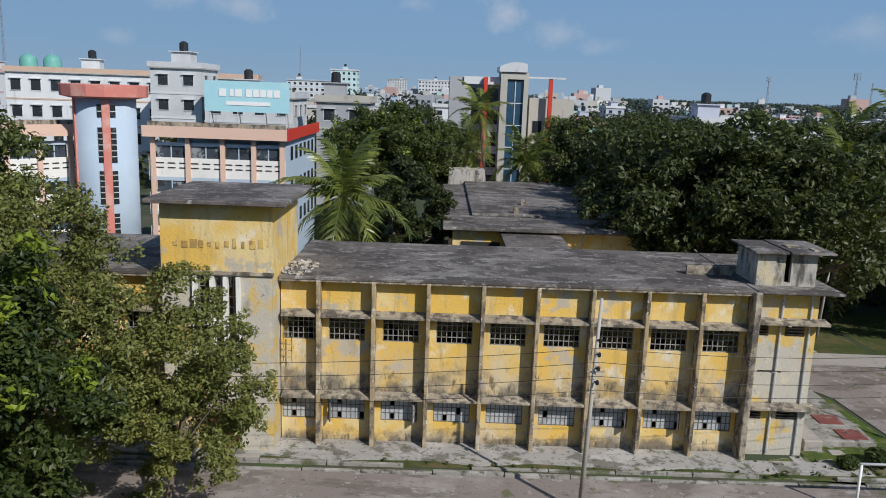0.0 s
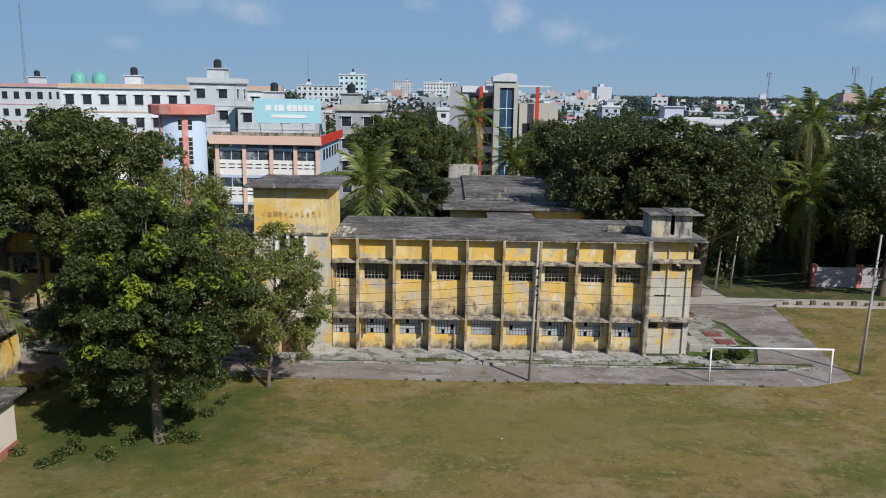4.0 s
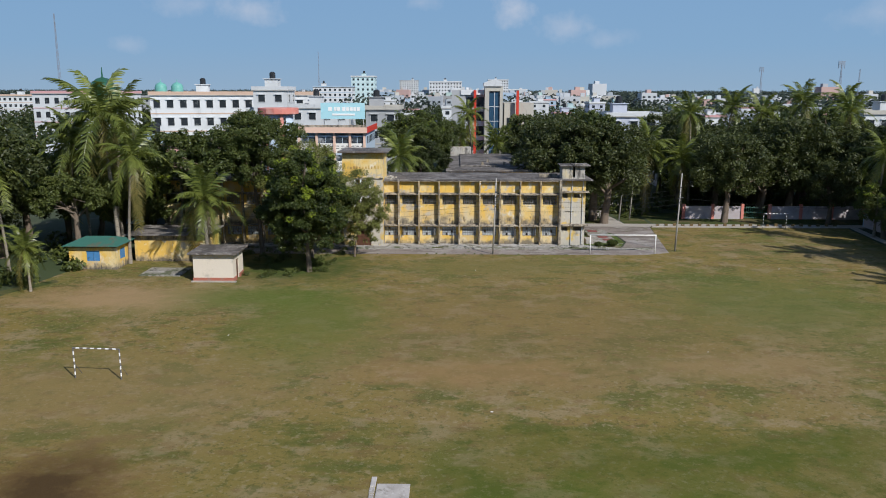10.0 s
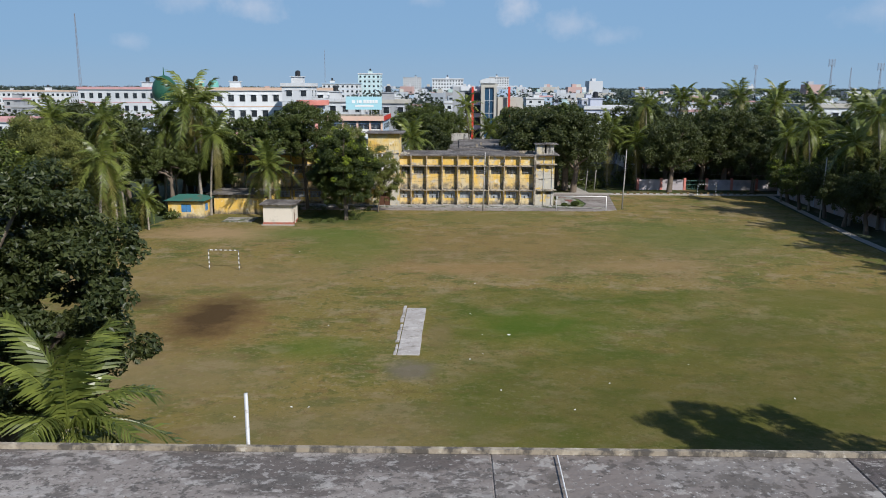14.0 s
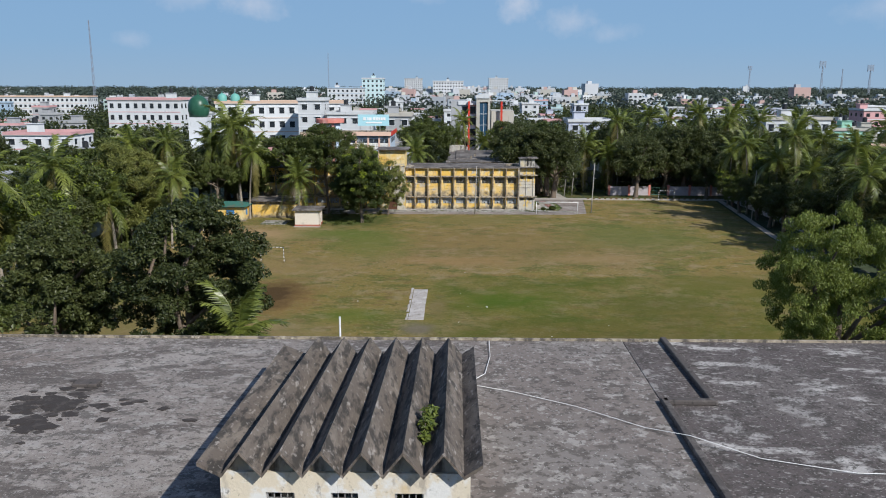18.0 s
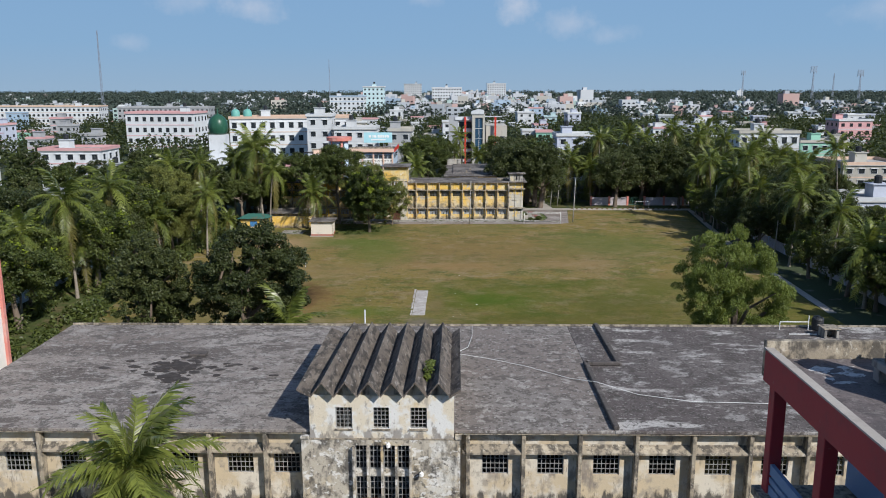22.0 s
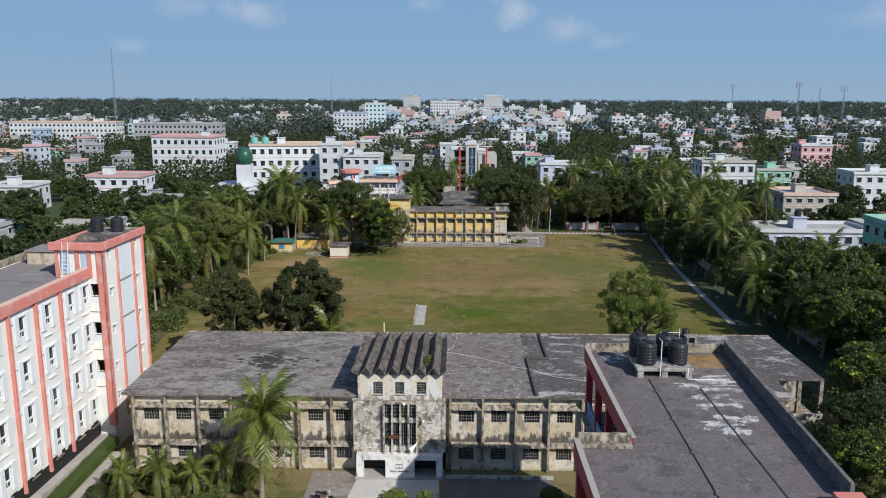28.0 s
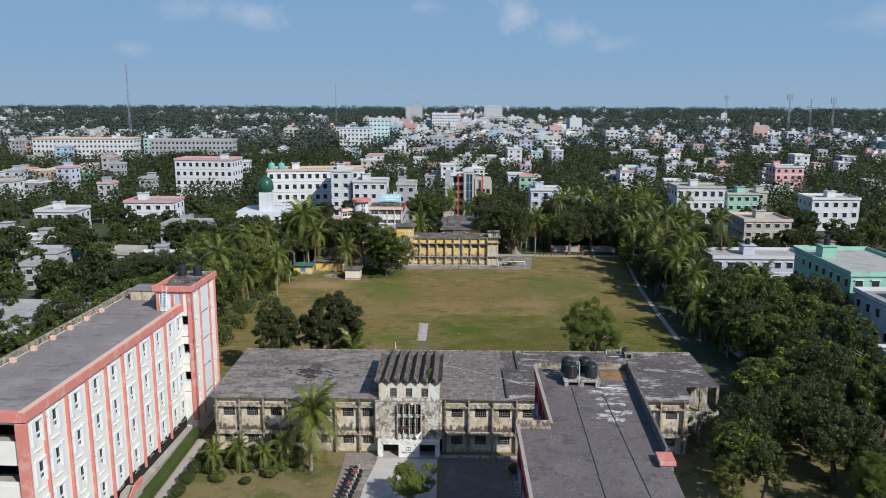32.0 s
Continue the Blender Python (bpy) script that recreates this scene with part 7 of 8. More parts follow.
# low hedge border along the gate path
M["dry_hedge"] = surface("dry_brown_hedge_stems", (0.15, 0.10, 0.05), [((0.07, 0.08, 0.03), 3.0, 0.5, 0.1, 0.8), ((0.24, 0.18, 0.10), 6.0, 0.58, 0.08, 0.7)], rough=0.95, bump=0.6, grain=14)
hb = thing("hedge_border", "low brick kerb with a dry clipped hedge", "border", (44, 47.1, 0), kind="structure")
for k in range(22):
    x = 30.2 + 1.15 * k
    # plain brown blocks stand for the dry hedge plants
    part("brick_pier", boxes((x, x + 0.4, 46.9, 47.15, 0, 0.42 + 0.08 * (k % 3))), M["dry_hedge"], hb)
part("kerb", boxes((29.6, 56, 46.85, 47.2, 0, 0.22)), M["path"], hb)
gate = thing("arched_gate", "green iron gate between the pillars under a leafy arch", "gate", (46.5, 54.5, 0))
for k in range(12):
    x = 44.8 + 0.3 * k
    bm = bmesh.new()
    rod(bm, (x, 54.5, 0.1), (x, 54.5, 1.8), 0.02, 5)
    part("bar", bm, M["green_tin"], gate)
bm = bmesh.new()
for z in (0.2, 1.0, 1.75):
    rod(bm, (44.7, 54.5, z), (48.3, 54.5, z), 0.03, 5)
part("rail", bm, M["green_tin"], gate)

# ---- roof tanks ----
def water_tank(label):
    t = thing("water_tank", label, "tank", group="black roof tanks")
    bm = bmesh.new()
    prof = [(0.70, 0.0)]
    for k in range(6):
        z = 0.12 + 0.24 * k
        prof += [(0.76, z), (0.76, z + 0.16), (0.73, z + 0.20)]
    prof += [(0.76, 1.55), (0.62, 1.72), (0.25, 1.82)]
    turned(bm, prof, 0, 0, 20)
    part("body", bm, M["black_tank"], t)
    bm = bmesh.new()
    turned(bm, [(0.26, 1.82), (0.26, 1.92), (0.1, 1.96)], 0, 0, 14)
    part("lid", bm, M["black_tank"], t)
    for k in range(4):
        bm = boxes((0.15, 0.6, -0.06, 0.06, 1.66, 1.84))
        bmesh.ops.rotate(bm, cent=(0, 0, 0), matrix=Matrix.Rotation(k * math.pi / 2 + 0.4, 3, "Z"), verts=bm.verts)
        part("shoulder_rib", bm, M["black_tank"], t)
    return t


M["stained_cement"] = surface("water_stained_cement", (0.30, 0.28, 0.25), [((0.42, 0.40, 0.37), 0.9, 0.52, 0.1, 0.8), ((0.10, 0.095, 0.085), 1.5, 0.52, 0.1, 0.8, (1, 1, 0.4)), ((0.2, 0.12, 0.05), 2.0, 0.64, 0.08, 0.6)], rough=0.9, bump=0.3)
put(water_tank("small blue-black water tank at the rear edge of the college roof"), 32.3, -71.3, 8.88, 20, 0.58)
inlet = thing("roof_shaft", "open pale concrete shaft box on the college roof", "vent", (32.4, -73.0, 8.87))
for bx in ((31.85, 32.05, -73.5, -72.5), (32.75, 32.95, -73.5, -72.5)):
    part("side_wall", soft(boxes((*bx, 8.872, 9.55)), 0.02), M["stained_cement"], inlet)
part("back_wall", boxes((32.052, 32.748, -72.7, -72.5, 8.872, 9.548)), M["stained_cement"], inlet)
part("cover_slab", soft(boxes((31.75, 33.05, -73.6, -72.4, 9.552, 9.65)), 0.02), M["concrete_trim"], inlet)
rail = thing("roof_pipework", "white plastic pipes standing at the edge of the college roof", "pipes", (30.5, -71.2, 8.87))
for p, q in (((29.4, -71.3, 8.872), (29.4, -71.3, 9.5)), ((29.4, -71.3, 9.5), (31.6, -71.3, 9.5)), ((31.6, -71.3, 8.872), (31.6, -71.3, 10.0)), ((29.6, -72.6, 8.93), (31.7, -72.6, 8.93))):
    bm = bmesh.new()
    rod(bm, p, q, 0.035, 8)
    part("pipe", bm, M["whitepaint"], rail)
stand = thing("tank_stand", "low stained concrete platform on stub legs", "platform", (19.3, -108.5, 18.3))
part("deck", soft(boxes((17.4, 21.2, -110.2, -106.7, 18.75, 19.0)), 0.03), M["stained_cement"], stand)
for x in (17.5, 19.1, 20.7):
    for y in (-110.3, -107.2):
        part("leg", boxes((x, x + 0.4, y + 0.15, y + 0.5, 18.3, 18.75)), M["stained_cement"], stand)
wt = put(water_tank("ribbed black plastic water tank on a concrete platform"), 18.25, -109.2, 19.0, 0, 0.86)
for x, y, a in ((20.35, -109.2, 20), (18.1, -107.5, 50), (19.95, -107.4, 75)):
    again(wt, x, y, 19.0, a, 0.86)
bm = bmesh.new()
for p, q in (((18.95, -110.3, 18.4), (18.95, -110.3, 20.9)), ((18.95, -110.3, 20.9), (18.95, -109.6, 20.9)), ((20.75, -110.45, 18.35), (20.75, -110.45, 19.1)), ((20.75, -110.45, 18.35), (23.2, -110.6, 18.35)), ((18.9, -108.4, 19.06), (20.4, -110.2, 19.06))):
    rod(bm, p, q, 0.03, 6)
solid("tank_pipework", bm, M["whitepaint"], "white plastic pipes between the roof tanks", "pipe")
for x, y in ((-33.5, -76.6), (-31.4, -76.4)):
    again(wt, x, y, 22.0, 15, 0.86)

# ---- college forecourt ----
def court(x, y):
    """Where a thing of the forecourt stands once the ground there is raised."""
    return 5.6 + (x - 5.6) * 0.977, -176 + (y + 176) * 0.977


bm = bmesh.new()
prism(bm, [(-6.9, -170), (5.0, -170), (3.9, -91.55), (-3.9, -91.55), (-4.9, -99.5)], 0.5, COURT + 0.05)
solid("forecourt_drive", bm, surface("pale_concrete_drive", (0.46, 0.44, 0.41), [((0.54, 0.52, 0.49), 0.4, 0.5, 0.14, 0.8), ((0.32, 0.3, 0.27), 1.0, 0.56, 0.12, 0.7), ((0.22, 0.21, 0.19), 4.0, 0.62, 0.08, 0.6)], rough=0.92, bump=0.3), "pale concrete drive up to the porch", "drive", "structure")
bm = boxes((-8.3, -3.5, -160, -89.9, 0.5, COURT + 0.03))
solid("parking_strip", bm, M["road"], "worn brownish parking strip beside the drive", "pavement", "structure")
bm = boxes((4.45, 14.6, -121, -91.3, 0.5, COURT + 0.06))
solid("dark_yard", bm, surface("damp_dark_cement", (0.12, 0.115, 0.11), [((0.2, 0.19, 0.18), 0.4, 0.5, 0.2, 0.8), ((0.06, 0.06, 0.055), 1.0, 0.55, 0.2, 0.8)], rough=0.6, bump=0.2), "dark damp cement yard between the blocks", "yard", "structure")
bm = boxes((-29.3, -27.6, -170, -86.2, 0.5, COURT + 0.03))
solid("hedge_walk", bm, M["path"], "narrow earth walk between hedges", "path", "structure")
tagged(part("yard_wall", boxes((4.4, 14.7, -91.3, -91.05, 0.5, COURT + 0.35)), M["grey_plaster"], None), "low grey kerb wall round the dark yard", "wall", kind="structure")


def hedge(name, label, x0, x1, y0, y1, h, seed, leaf="hedge", n=7000):
    r = np.random.default_rng(seed)
    root = thing(name, label, "hedge", ((x0 + x1) / 2, (y0 + y1) / 2, 0))
    part("core", boxes((x0 + 0.15, x1 - 0.15, y0, y1, 0, h - 0.12)), M["hedge"], root)
    k = int((y1 - y0) / 0.5) + 1
    cs = [((x0 + x1) / 2 + r.uniform(-0.1, 0.1), y0 + 0.5 * i, h * 0.5) for i in range(k)]
    v, f = leaves(cs, [max(x1 - x0, h) * 0.62] * k, n, 0.16, r)
    v[:, 0] = np.clip(v[:, 0], x0, x1)
    v[:, 2] = np.clip(v[:, 2], 0.02, h + 0.08)
    shared("foliage", np_mesh("foliage", v, f, M[leaf]), root, Matrix.Identity(4))
    return root


walk_hedge = hedge("clipped_hedge", "long clipped yellow-green hedge along the walk", -30.75, -29.35, -130, -84.5, 0.95, 3, n=20000)
walk_hedge.matrix_basis = Matrix.Translation((0, 0, COURT)) @ walk_hedge.matrix_basis
def bush(label, r, h, seed, leaf, n=2600, size=0.2):
    g = np.random.default_rng(seed)
    root = thing("round_bush", label, "bush", group="clipped round bushes")
    v, f = leaves([(0, 0, h * 0.5)], [1.0], n, size / max(r, 0.5), g)
    v = v * (r, r, h * 0.55) + (0, 0, h * 0.22)
    v[:, 2] = np.maximum(v[:, 2], 0.02)
    shared("foliage", np_mesh("foliage", v, f, M[leaf]), root, Matrix.Identity(4))
    bm = bmesh.new()
    bmesh.ops.create_icosphere(bm, subdivisions=2, radius=1, matrix=Matrix.Translation((0, 0, h * 0.5)) @ Matrix.Diagonal((r * 0.86, r * 0.86, h * 0.46, 1)))
    part("core", bm, M["leaf_dark"], root)
    return root


b0 = put(bush("dark green bush clipped to a ball", 0.95, 1.5, 4, "leaf_dark"), *court(-27.2, -88.6), COURT)
for k, y in enumerate((-91.4, -94.3, -97.2, -100.2, -103.4, -106.6, -110)):
    again(b0, *court(-27.2 - 0.05 * k, y), COURT, 40 * k, 0.95 + 0.05 * (k % 3))
small_palms = ((-21.5, -94.2, 0.42), (-18.2, -94.6, 0.36), (-24.6, -95.0, 0.38), (-16.2, -92.0, 0.4))
b1 = put(bush("loose leafy shrub in the flower bed", 1.1, 1.4, 6, "leaf_mid", 1600, 0.4), *court(-22.5, -92.5), COURT)
for x, y, s in ((-20.5, -93.6, 0.9), (-18.6, -92.0, 1.2), (-16.4, -93.4, 0.9), (-24.4, -91.8, 1.0), (-14.6, -92.2, 0.8), (-17.3, -95.0, 0.9), (-25.2, -94.0, 1.0), (-19.4, -91.2, 1.7), (-22.8, -91.2, 1.5), (-15.2, -91.0, 1.4), (-23.6, -96.4, 0.9), (-20.0, -97.0, 0.6), (14.2, -93.5, 0.9), (21.5, 33.2, 0.6), (19.8, 32.8, 0.45)):
    if y < 0:
        again(b1, *court(x, y), COURT, x * 50, s)
    else:
        again(b1, x, y, 0, x * 50, s)


def motorbike(label, seed, tint):
    b = thing("motorbike", label, "motorbike", group="parked motorbikes")
    for y, nm in ((-0.65, "front_wheel"), (0.65, "rear_wheel")):
        bm = bmesh.new()
        bmesh.ops.create_cone(bm, cap_ends=True, segments=14, radius1=0.31, radius2=0.31, depth=0.11, matrix=Matrix.Translation((0, y, 0.31)) @ Matrix.Rotation(math.pi / 2, 4, "Y"))
        part(nm, bm, M["black_paint"], b)
    part("tank", soft(boxes((-0.15, 0.15, -0.35, 0.1, 0.72, 0.98)), 0.06), tint, b)
    part("seat", soft(boxes((-0.14, 0.14, 0.1, 0.8, 0.74, 0.88)), 0.04), M["black_tank"], b)
    part("engine", boxes((-0.18, 0.18, -0.3, 0.3, 0.28, 0.7)), M["dark_steel"], b)
    bm = bmesh.new()
    rod(bm, (-0.38, -0.45, 1.08), (0.38, -0.45, 1.08), 0.02)
    rod(bm, (0, -0.42, 1.08), (0, -0.66, 0.35), 0.035)
    part("handlebar", bm, M["steel"], b)
    part("headlight", soft(boxes((-0.1, 0.1, -0.62, -0.45, 0.85, 1.05)), 0.04), M["steel"], b)
    return b


mb1 = put(motorbike("black motorbike parked in the row", 1, M["black_tank"]), *court(-6.6, -93.8), COURT + 0.04, 78)
mb2 = put(motorbike("red motorbike parked in the row", 2, M["redpaint"]), *court(-6.6, -95.0), COURT + 0.04, 80)
for k in range(9):
    again(mb2 if k % 4 == 2 else mb1, *court(-6.7 - 0.1 * k, -96.2 - 1.0 * k), COURT + 0.04, 76 + (k * 37) % 11)
small_tree = put(broadleaf("young_tree", "young yellow-green tree beside the drive", 51, 5.2, 2.7, 2.1, "leaf_light", 12000, 0.2, 0.2, 30, 0.1), *court(0.9, -102.0), COURT)

# ---- trees and palms ----
# prototypes; each stands at its own first place
fig = put(broadleaf("field_tree", "dense green tree with drooping boughs beside the pump house", 21, 12.6, 4.9, 5.6, "leaf_fig", 90000, 0.20, 0.2, 76, -0.1, girth=0.6, clump=0.23, young=3000), -12.4, 19.0)
neem = put(broadleaf("feathery_tree", "thin feathery tree with fine dry leaves against the tower", 22, 10.0, 3.0, 4.6, "leaf_dry", 30000, 0.16, 0.25, 40, -0.15, lean=1.0, clump=0.30, girth=0.3, limbs=12), -8.7, 26.6)
olive = put(broadleaf("feathery_tree", "broad olive-leaved tree in front of the hall tower", 47, 13.6, 5.0, 6.2, "leaf_dry", 76000, 0.17, 0.2, 64, -0.25, clump=0.27, girth=0.45, limbs=14), -13.2, 25.0)
rain = put(broadleaf("rain_tree", "tall spreading tree with light green foliage", 23, 17.0, 5.2, 5.5, "leaf_mid", 46000, 0.24, 0.4, 46, -0.1, girth=0.42, clump=0.28, limbs=14), -19.5, 28.5)
mango = put(broadleaf("mango_tree", "round dark mango tree beside the college roof", 24, 16.0, 5.2, 6.6, "leaf_dark", 66000, 0.25, 0.2, 60, 0.0, clump=0.26), -14.7, -60.5)
put(broadleaf("mango_tree", "narrower dark mango tree beside the college roof", 46, 15.4, 4.1, 6.5, "leaf_dark", 46000, 0.25, 0.2, 46, 0.0, clump=0.29), -24.0, -60.0)
willow = put(broadleaf("drooping_tree", "light green drooping tree at the field corner", 25, 16.6, 5.4, 6.6, "leaf_light", 85000, 0.21, 0.2, 52, 0.0, hang_down=1.2, wide=0.30, clump=0.25), 28.9, -62.0, 0, 0, 0.93)
dome = put(broadleaf("domed_tree", "broad dark dome-crowned tree behind the yellow hall", 44, 15.2, 7.8, 5.6, "leaf_mid", 76000, 0.27, 0.2, 76, 0.1, clump=0.22, young=600), -3.8, 82.0)
put(broadleaf("garden_tree", "small round dark tree close behind the yellow hall", 48, 11.8, 3.3, 5.0, "leaf_dark", 26000, 0.26, 0.2, 40, 0.0, clump=0.28), -0.9, 55.5)
garden = put(broadleaf("garden_tree", "leafy tree with yellow-green new growth beside the wall", 26, 11.0, 5.0, 4.4, "leaf_mid", 20000, 0.31, 0.25, 40, -0.1, clump=0.28, young=700), 62, -30)
dark2 = put(broadleaf("garden_tree", "dark leafy tree in the belt beside the field", 27, 12.0, 5.4, 4.8, "leaf_dark", 20000, 0.31, 0.25, 42, -0.1, clump=0.27), 63, -66)
slim = put(broadleaf("slim_tree", "slim tall tree with sparse crown", 28, 13.5, 3.5, 5.4, "leaf_mid", 10000, 0.33, 0.35, 30, 0.1, clump=0.30), -48, -50)
flat = put(broadleaf("terraced_tree", "tree with flat layered boughs", 29, 9.6, 5.8, 2.4, "leaf_mid", 22000, 0.26, 0.45, 34, 0.3, clump=0.34, limbs=12), -38.0, 23.0)
put(broadleaf("feathery_tree", "light green feathery tree in front of the glass offices", 49, 14.2, 4.4, 5.6, "leaf_light", 36000, 0.22, 0.3, 46, 0.0, clump=0.27, girth=0.5, limbs=12), 15.6, 97.0)
palm_a = put(palm("tall coconut palm with drooping yellowed fronds", 31, 11.6, 4.3, 20, (0.9, 0.2)), -32.4, 22.6)
palm_b = put(palm("short coconut palm with arching fronds", 32, 7.2, 4.4, 22, (-0.3, 0.3), thick=0.2), -23.2, 20.3)
palm_c = put(palm("coconut palm behind the yellow hall", 33, 9.4, 4.8, 24, (0.3, -0.4), thick=0.2), -5.3, 49.0)
palm_d = put(palm("tall leaning coconut palm", 34, 15.0, 4.0, 19, (-1.2, 0.6)), 58.5, 14)
palm_e = put(palm("coconut palm in front of the college block", 35, 8.0, 4.5, 34, (0.5, -0.6), thick=0.2, old=3), -12.1, -94.9, COURT)
for p, x, y, a, s in (
        (palm_a, -40.5, 27, 60, 1.05), (palm_a, -43, 18, 200, 0.9), (palm_d, -44.5, 4, 130, 0.95), (palm_b, -42.5, -9, 40, 1.0), (palm_b, -40.0, 8.5, 10, 0.8),
        (palm_d, -37, 32, 20, 1.0), (palm_b, -46, -27, 90, 0.95), (palm_a, -48, -40, 20, 0.9), (palm_b, -9.9, -64.9, 30, 0.95),
        (palm_c, 3.5, 92, 100, 1.0), (palm_d, 6.2, 86, 30, 0.95), (palm_c, 10.5, 84, 220, 0.95), (palm_c, 26.0, 62, 10, 0.95),
        (palm_c, 21, 60, 40, 1.0), (palm_c, 31, 58, 110, 1.05), (palm_c, 36, 56, 260, 0.9), (palm_d, 40, 66, 80, 1.0), (palm_d, 46, 70, 200, 1.05), (palm_d, 52, 66, 10, 1.0), (palm_d, 58, 70, 120, 1.1), (palm_d, 63, 62, 290, 1.0), (palm_d, 66, 50, 40, 1.05), (palm_c, 61, 40, 170, 1.1),
        (palm_d, 64, 32, 240, 1.0), (palm_c, 60, 24, 75, 1.0), (palm_a, 66, 12, 15, 1.1), (palm_d, 61, 0, 320, 0.95), (palm_b, 55.5, -34, 60, 1.05), (palm_c, 71, -22, 10, 1.0), (palm_a, 74, 40, 200, 1.1),
        (palm_d, 70, 76, 0, 1.1), (palm_d, 80, 64, 60, 1.0), (palm_a, 44, 84, 60, 1.1), (palm_d, 78, 22, 30, 1.05), (palm_c, 57, -46, 140, 0.8)):
    again(p, x, y, 0, a, s)
for x, y, k in small_palms:
    again(palm_b, *court(x, y), COURT, 60 * x, k * 1.15)
rng = random.Random(77)
SPOTS = []


def scatter(n, x0, x1, y0, y1, gap, clear=()):
    tries = 0
    while n and tries < 4000:
        tries += 1
        x, y = rng.uniform(x0, x1), rng.uniform(y0, y1)
        if any(a < x < b and c < y < d for a, b, c, d in clear) or any((x - p) ** 2 + (y - q) ** 2 < gap * gap for p, q in SPOTS):
            continue
        SPOTS.append((x, y))
        n -= 1


scatter(40, -66, -44.5, -70, 34, 5.0, ((-54, -49.5, -70, 10),))
scatter(10, -46, -31, 31, 52, 4.6, ((-34, -10, 28, 42.5),))
scatter(38, 17.5, 76, 57, 92, 5.0, ((22, 33, 50, 72), (26, 38, 50, 97), (30, 56, 94, 112)))
scatter(6, 18, 24, 50, 62, 3.5)
scatter(46, 59.5, 78, -62, 56, 4.8, ((74, 95, -80, -36), (70, 98, 9, 24), (80, 99, -40, -8)))
scatter(22, 54, 72, -135, -64, 6.0)
scatter(8, 41, 56, -150, -112, 5.6)
scatter(10, 55, 58, -45, 44, 5)
belt = [garden, dark2, slim, garden, dark2]
for x, y in SPOTS:
    s = rng.uniform(0.85, 1.2)
    if y > 49 and x > -12:
        s = rng.uniform(1.0, 1.32)
    if 62 < x < 80 and -30 < y < 12:
        s *= 0.66
    if 54 < x < 59.4:
        s = rng.uniform(0.5, 0.75)
    again(rng.choice((dark2, dark2, slim, garden) if x > 40 and y < -60 else (dark2, dark2, dark2, slim) if y > 46 else belt), x, y, COURT if y < -86 else 0, rng.uniform(0, 360), s)
for x, y, s in ((41, 51.6, 1.12), (55.5, 51.0, 0.8), (48.2, 57.5, 1.1)):
    again(dark2, x, y, 0, 40 * x, s)
for p, x, y, s in ((garden, 51, -78, 1.0), (dark2, 54, -86, 0.95), (slim, 48.5, -91, 0.8), (dark2, 53, -97, 0.9), (willow, 52, -108, 0.55), (slim, 41.5, -104, 0.7), (garden, 57, -74, 1.0),
                   (dark2, 43.5, -92.5, 0.85), (garden, 40.8, -97.0, 0.75), (dark2, 49.8, -84.5, 0.8), (neem, 38.5, -103, 0.7), (dark2, 42, -119, 0.8)):
    again(p, x, y, COURT if y < -86 else 0, 33 * x, s)
for x, y, s in ((57.8, -52, 0.9), (62.5, -40, 0.85), (59.5, -70, 0.95), (66.0, -22, 0.8)):
    again(willow, x, y, 0, 31 * x, s * 0.6)
for x, y, s in ((-35, 36, 0.85),):
    again(fig, x, y, 0, 70 * x, s)
again(flat, -26.5, 30.8, 0, 40, 1.45)
again(olive, -44.0, 0.5, 0, 130, 1.16)
again(dark2, -47.5, 20.5, 0, 75, 1.42)
for p, x, y, a, k in ((palm_a, -34.3, 24.6, 150, 1.35), (palm_d, -39.2, 28.5, 70, 0.90), (palm_d, -35.6, 27.4, 200, 1.06), (palm_a, -37.0, -3.0, 40, 0.88), (palm_a, -47.0, -15.0, 100, 1.1), (palm_a, -46.0, -30.0, 250, 1.14), (palm_d, -42.5, 12.0, 310, 0.92)):
    again(p, x, y, 0, a, k)
for x, y, a, k in ((-36.8, 10.4, 20, 0.55), (-38.6, 3.0, 120, 0.5)):
    again(palm_b, x, y, 0, a, k)
again(palm_d, 56.4, 30, 0, 15, 0.85)
for x, y, a, s in ((56.2, 17, 70, 0.95), (56.6, 4, 190, 0.9), (56.0, -10, 300, 1.0), (56.8, -22, 20, 0.9), (56.2, 40, 250, 0.9)):
    again(palm_a, x, y, 0, a, s)
# undergrowth below the trees
gen0 = np.random.default_rng(9)
cs, rs = [], []
for x0, x1, y0, y1, k in ((-64, -45, -68, 34, 150), (58.3, 76, -62, 56, 190), (46, 76, -135, -64, 120), (18, 74, 55, 92, 170), (-44, -36, 12, 30, 26), (-45, -38.5, -60, 12, 90), (-10, 2, 46, 90, 40), (40, 52, -150, -98, 40)):
    for _ in range(k):
        r = gen0.uniform(0.5, 1.5)
        cs.append((gen0.uniform(x0, x1), gen0.uniform(y0, y1), r * 0.6))
        rs.append(r)
v, f = leaves(cs, rs, 56000, 0.45, gen0, wide=0.6)
tagged(new("undergrowth", np_mesh("undergrowth", v, f, M["leaf_mid"])), "tangled green undergrowth below the trees", "shrubs", kind="stuff")

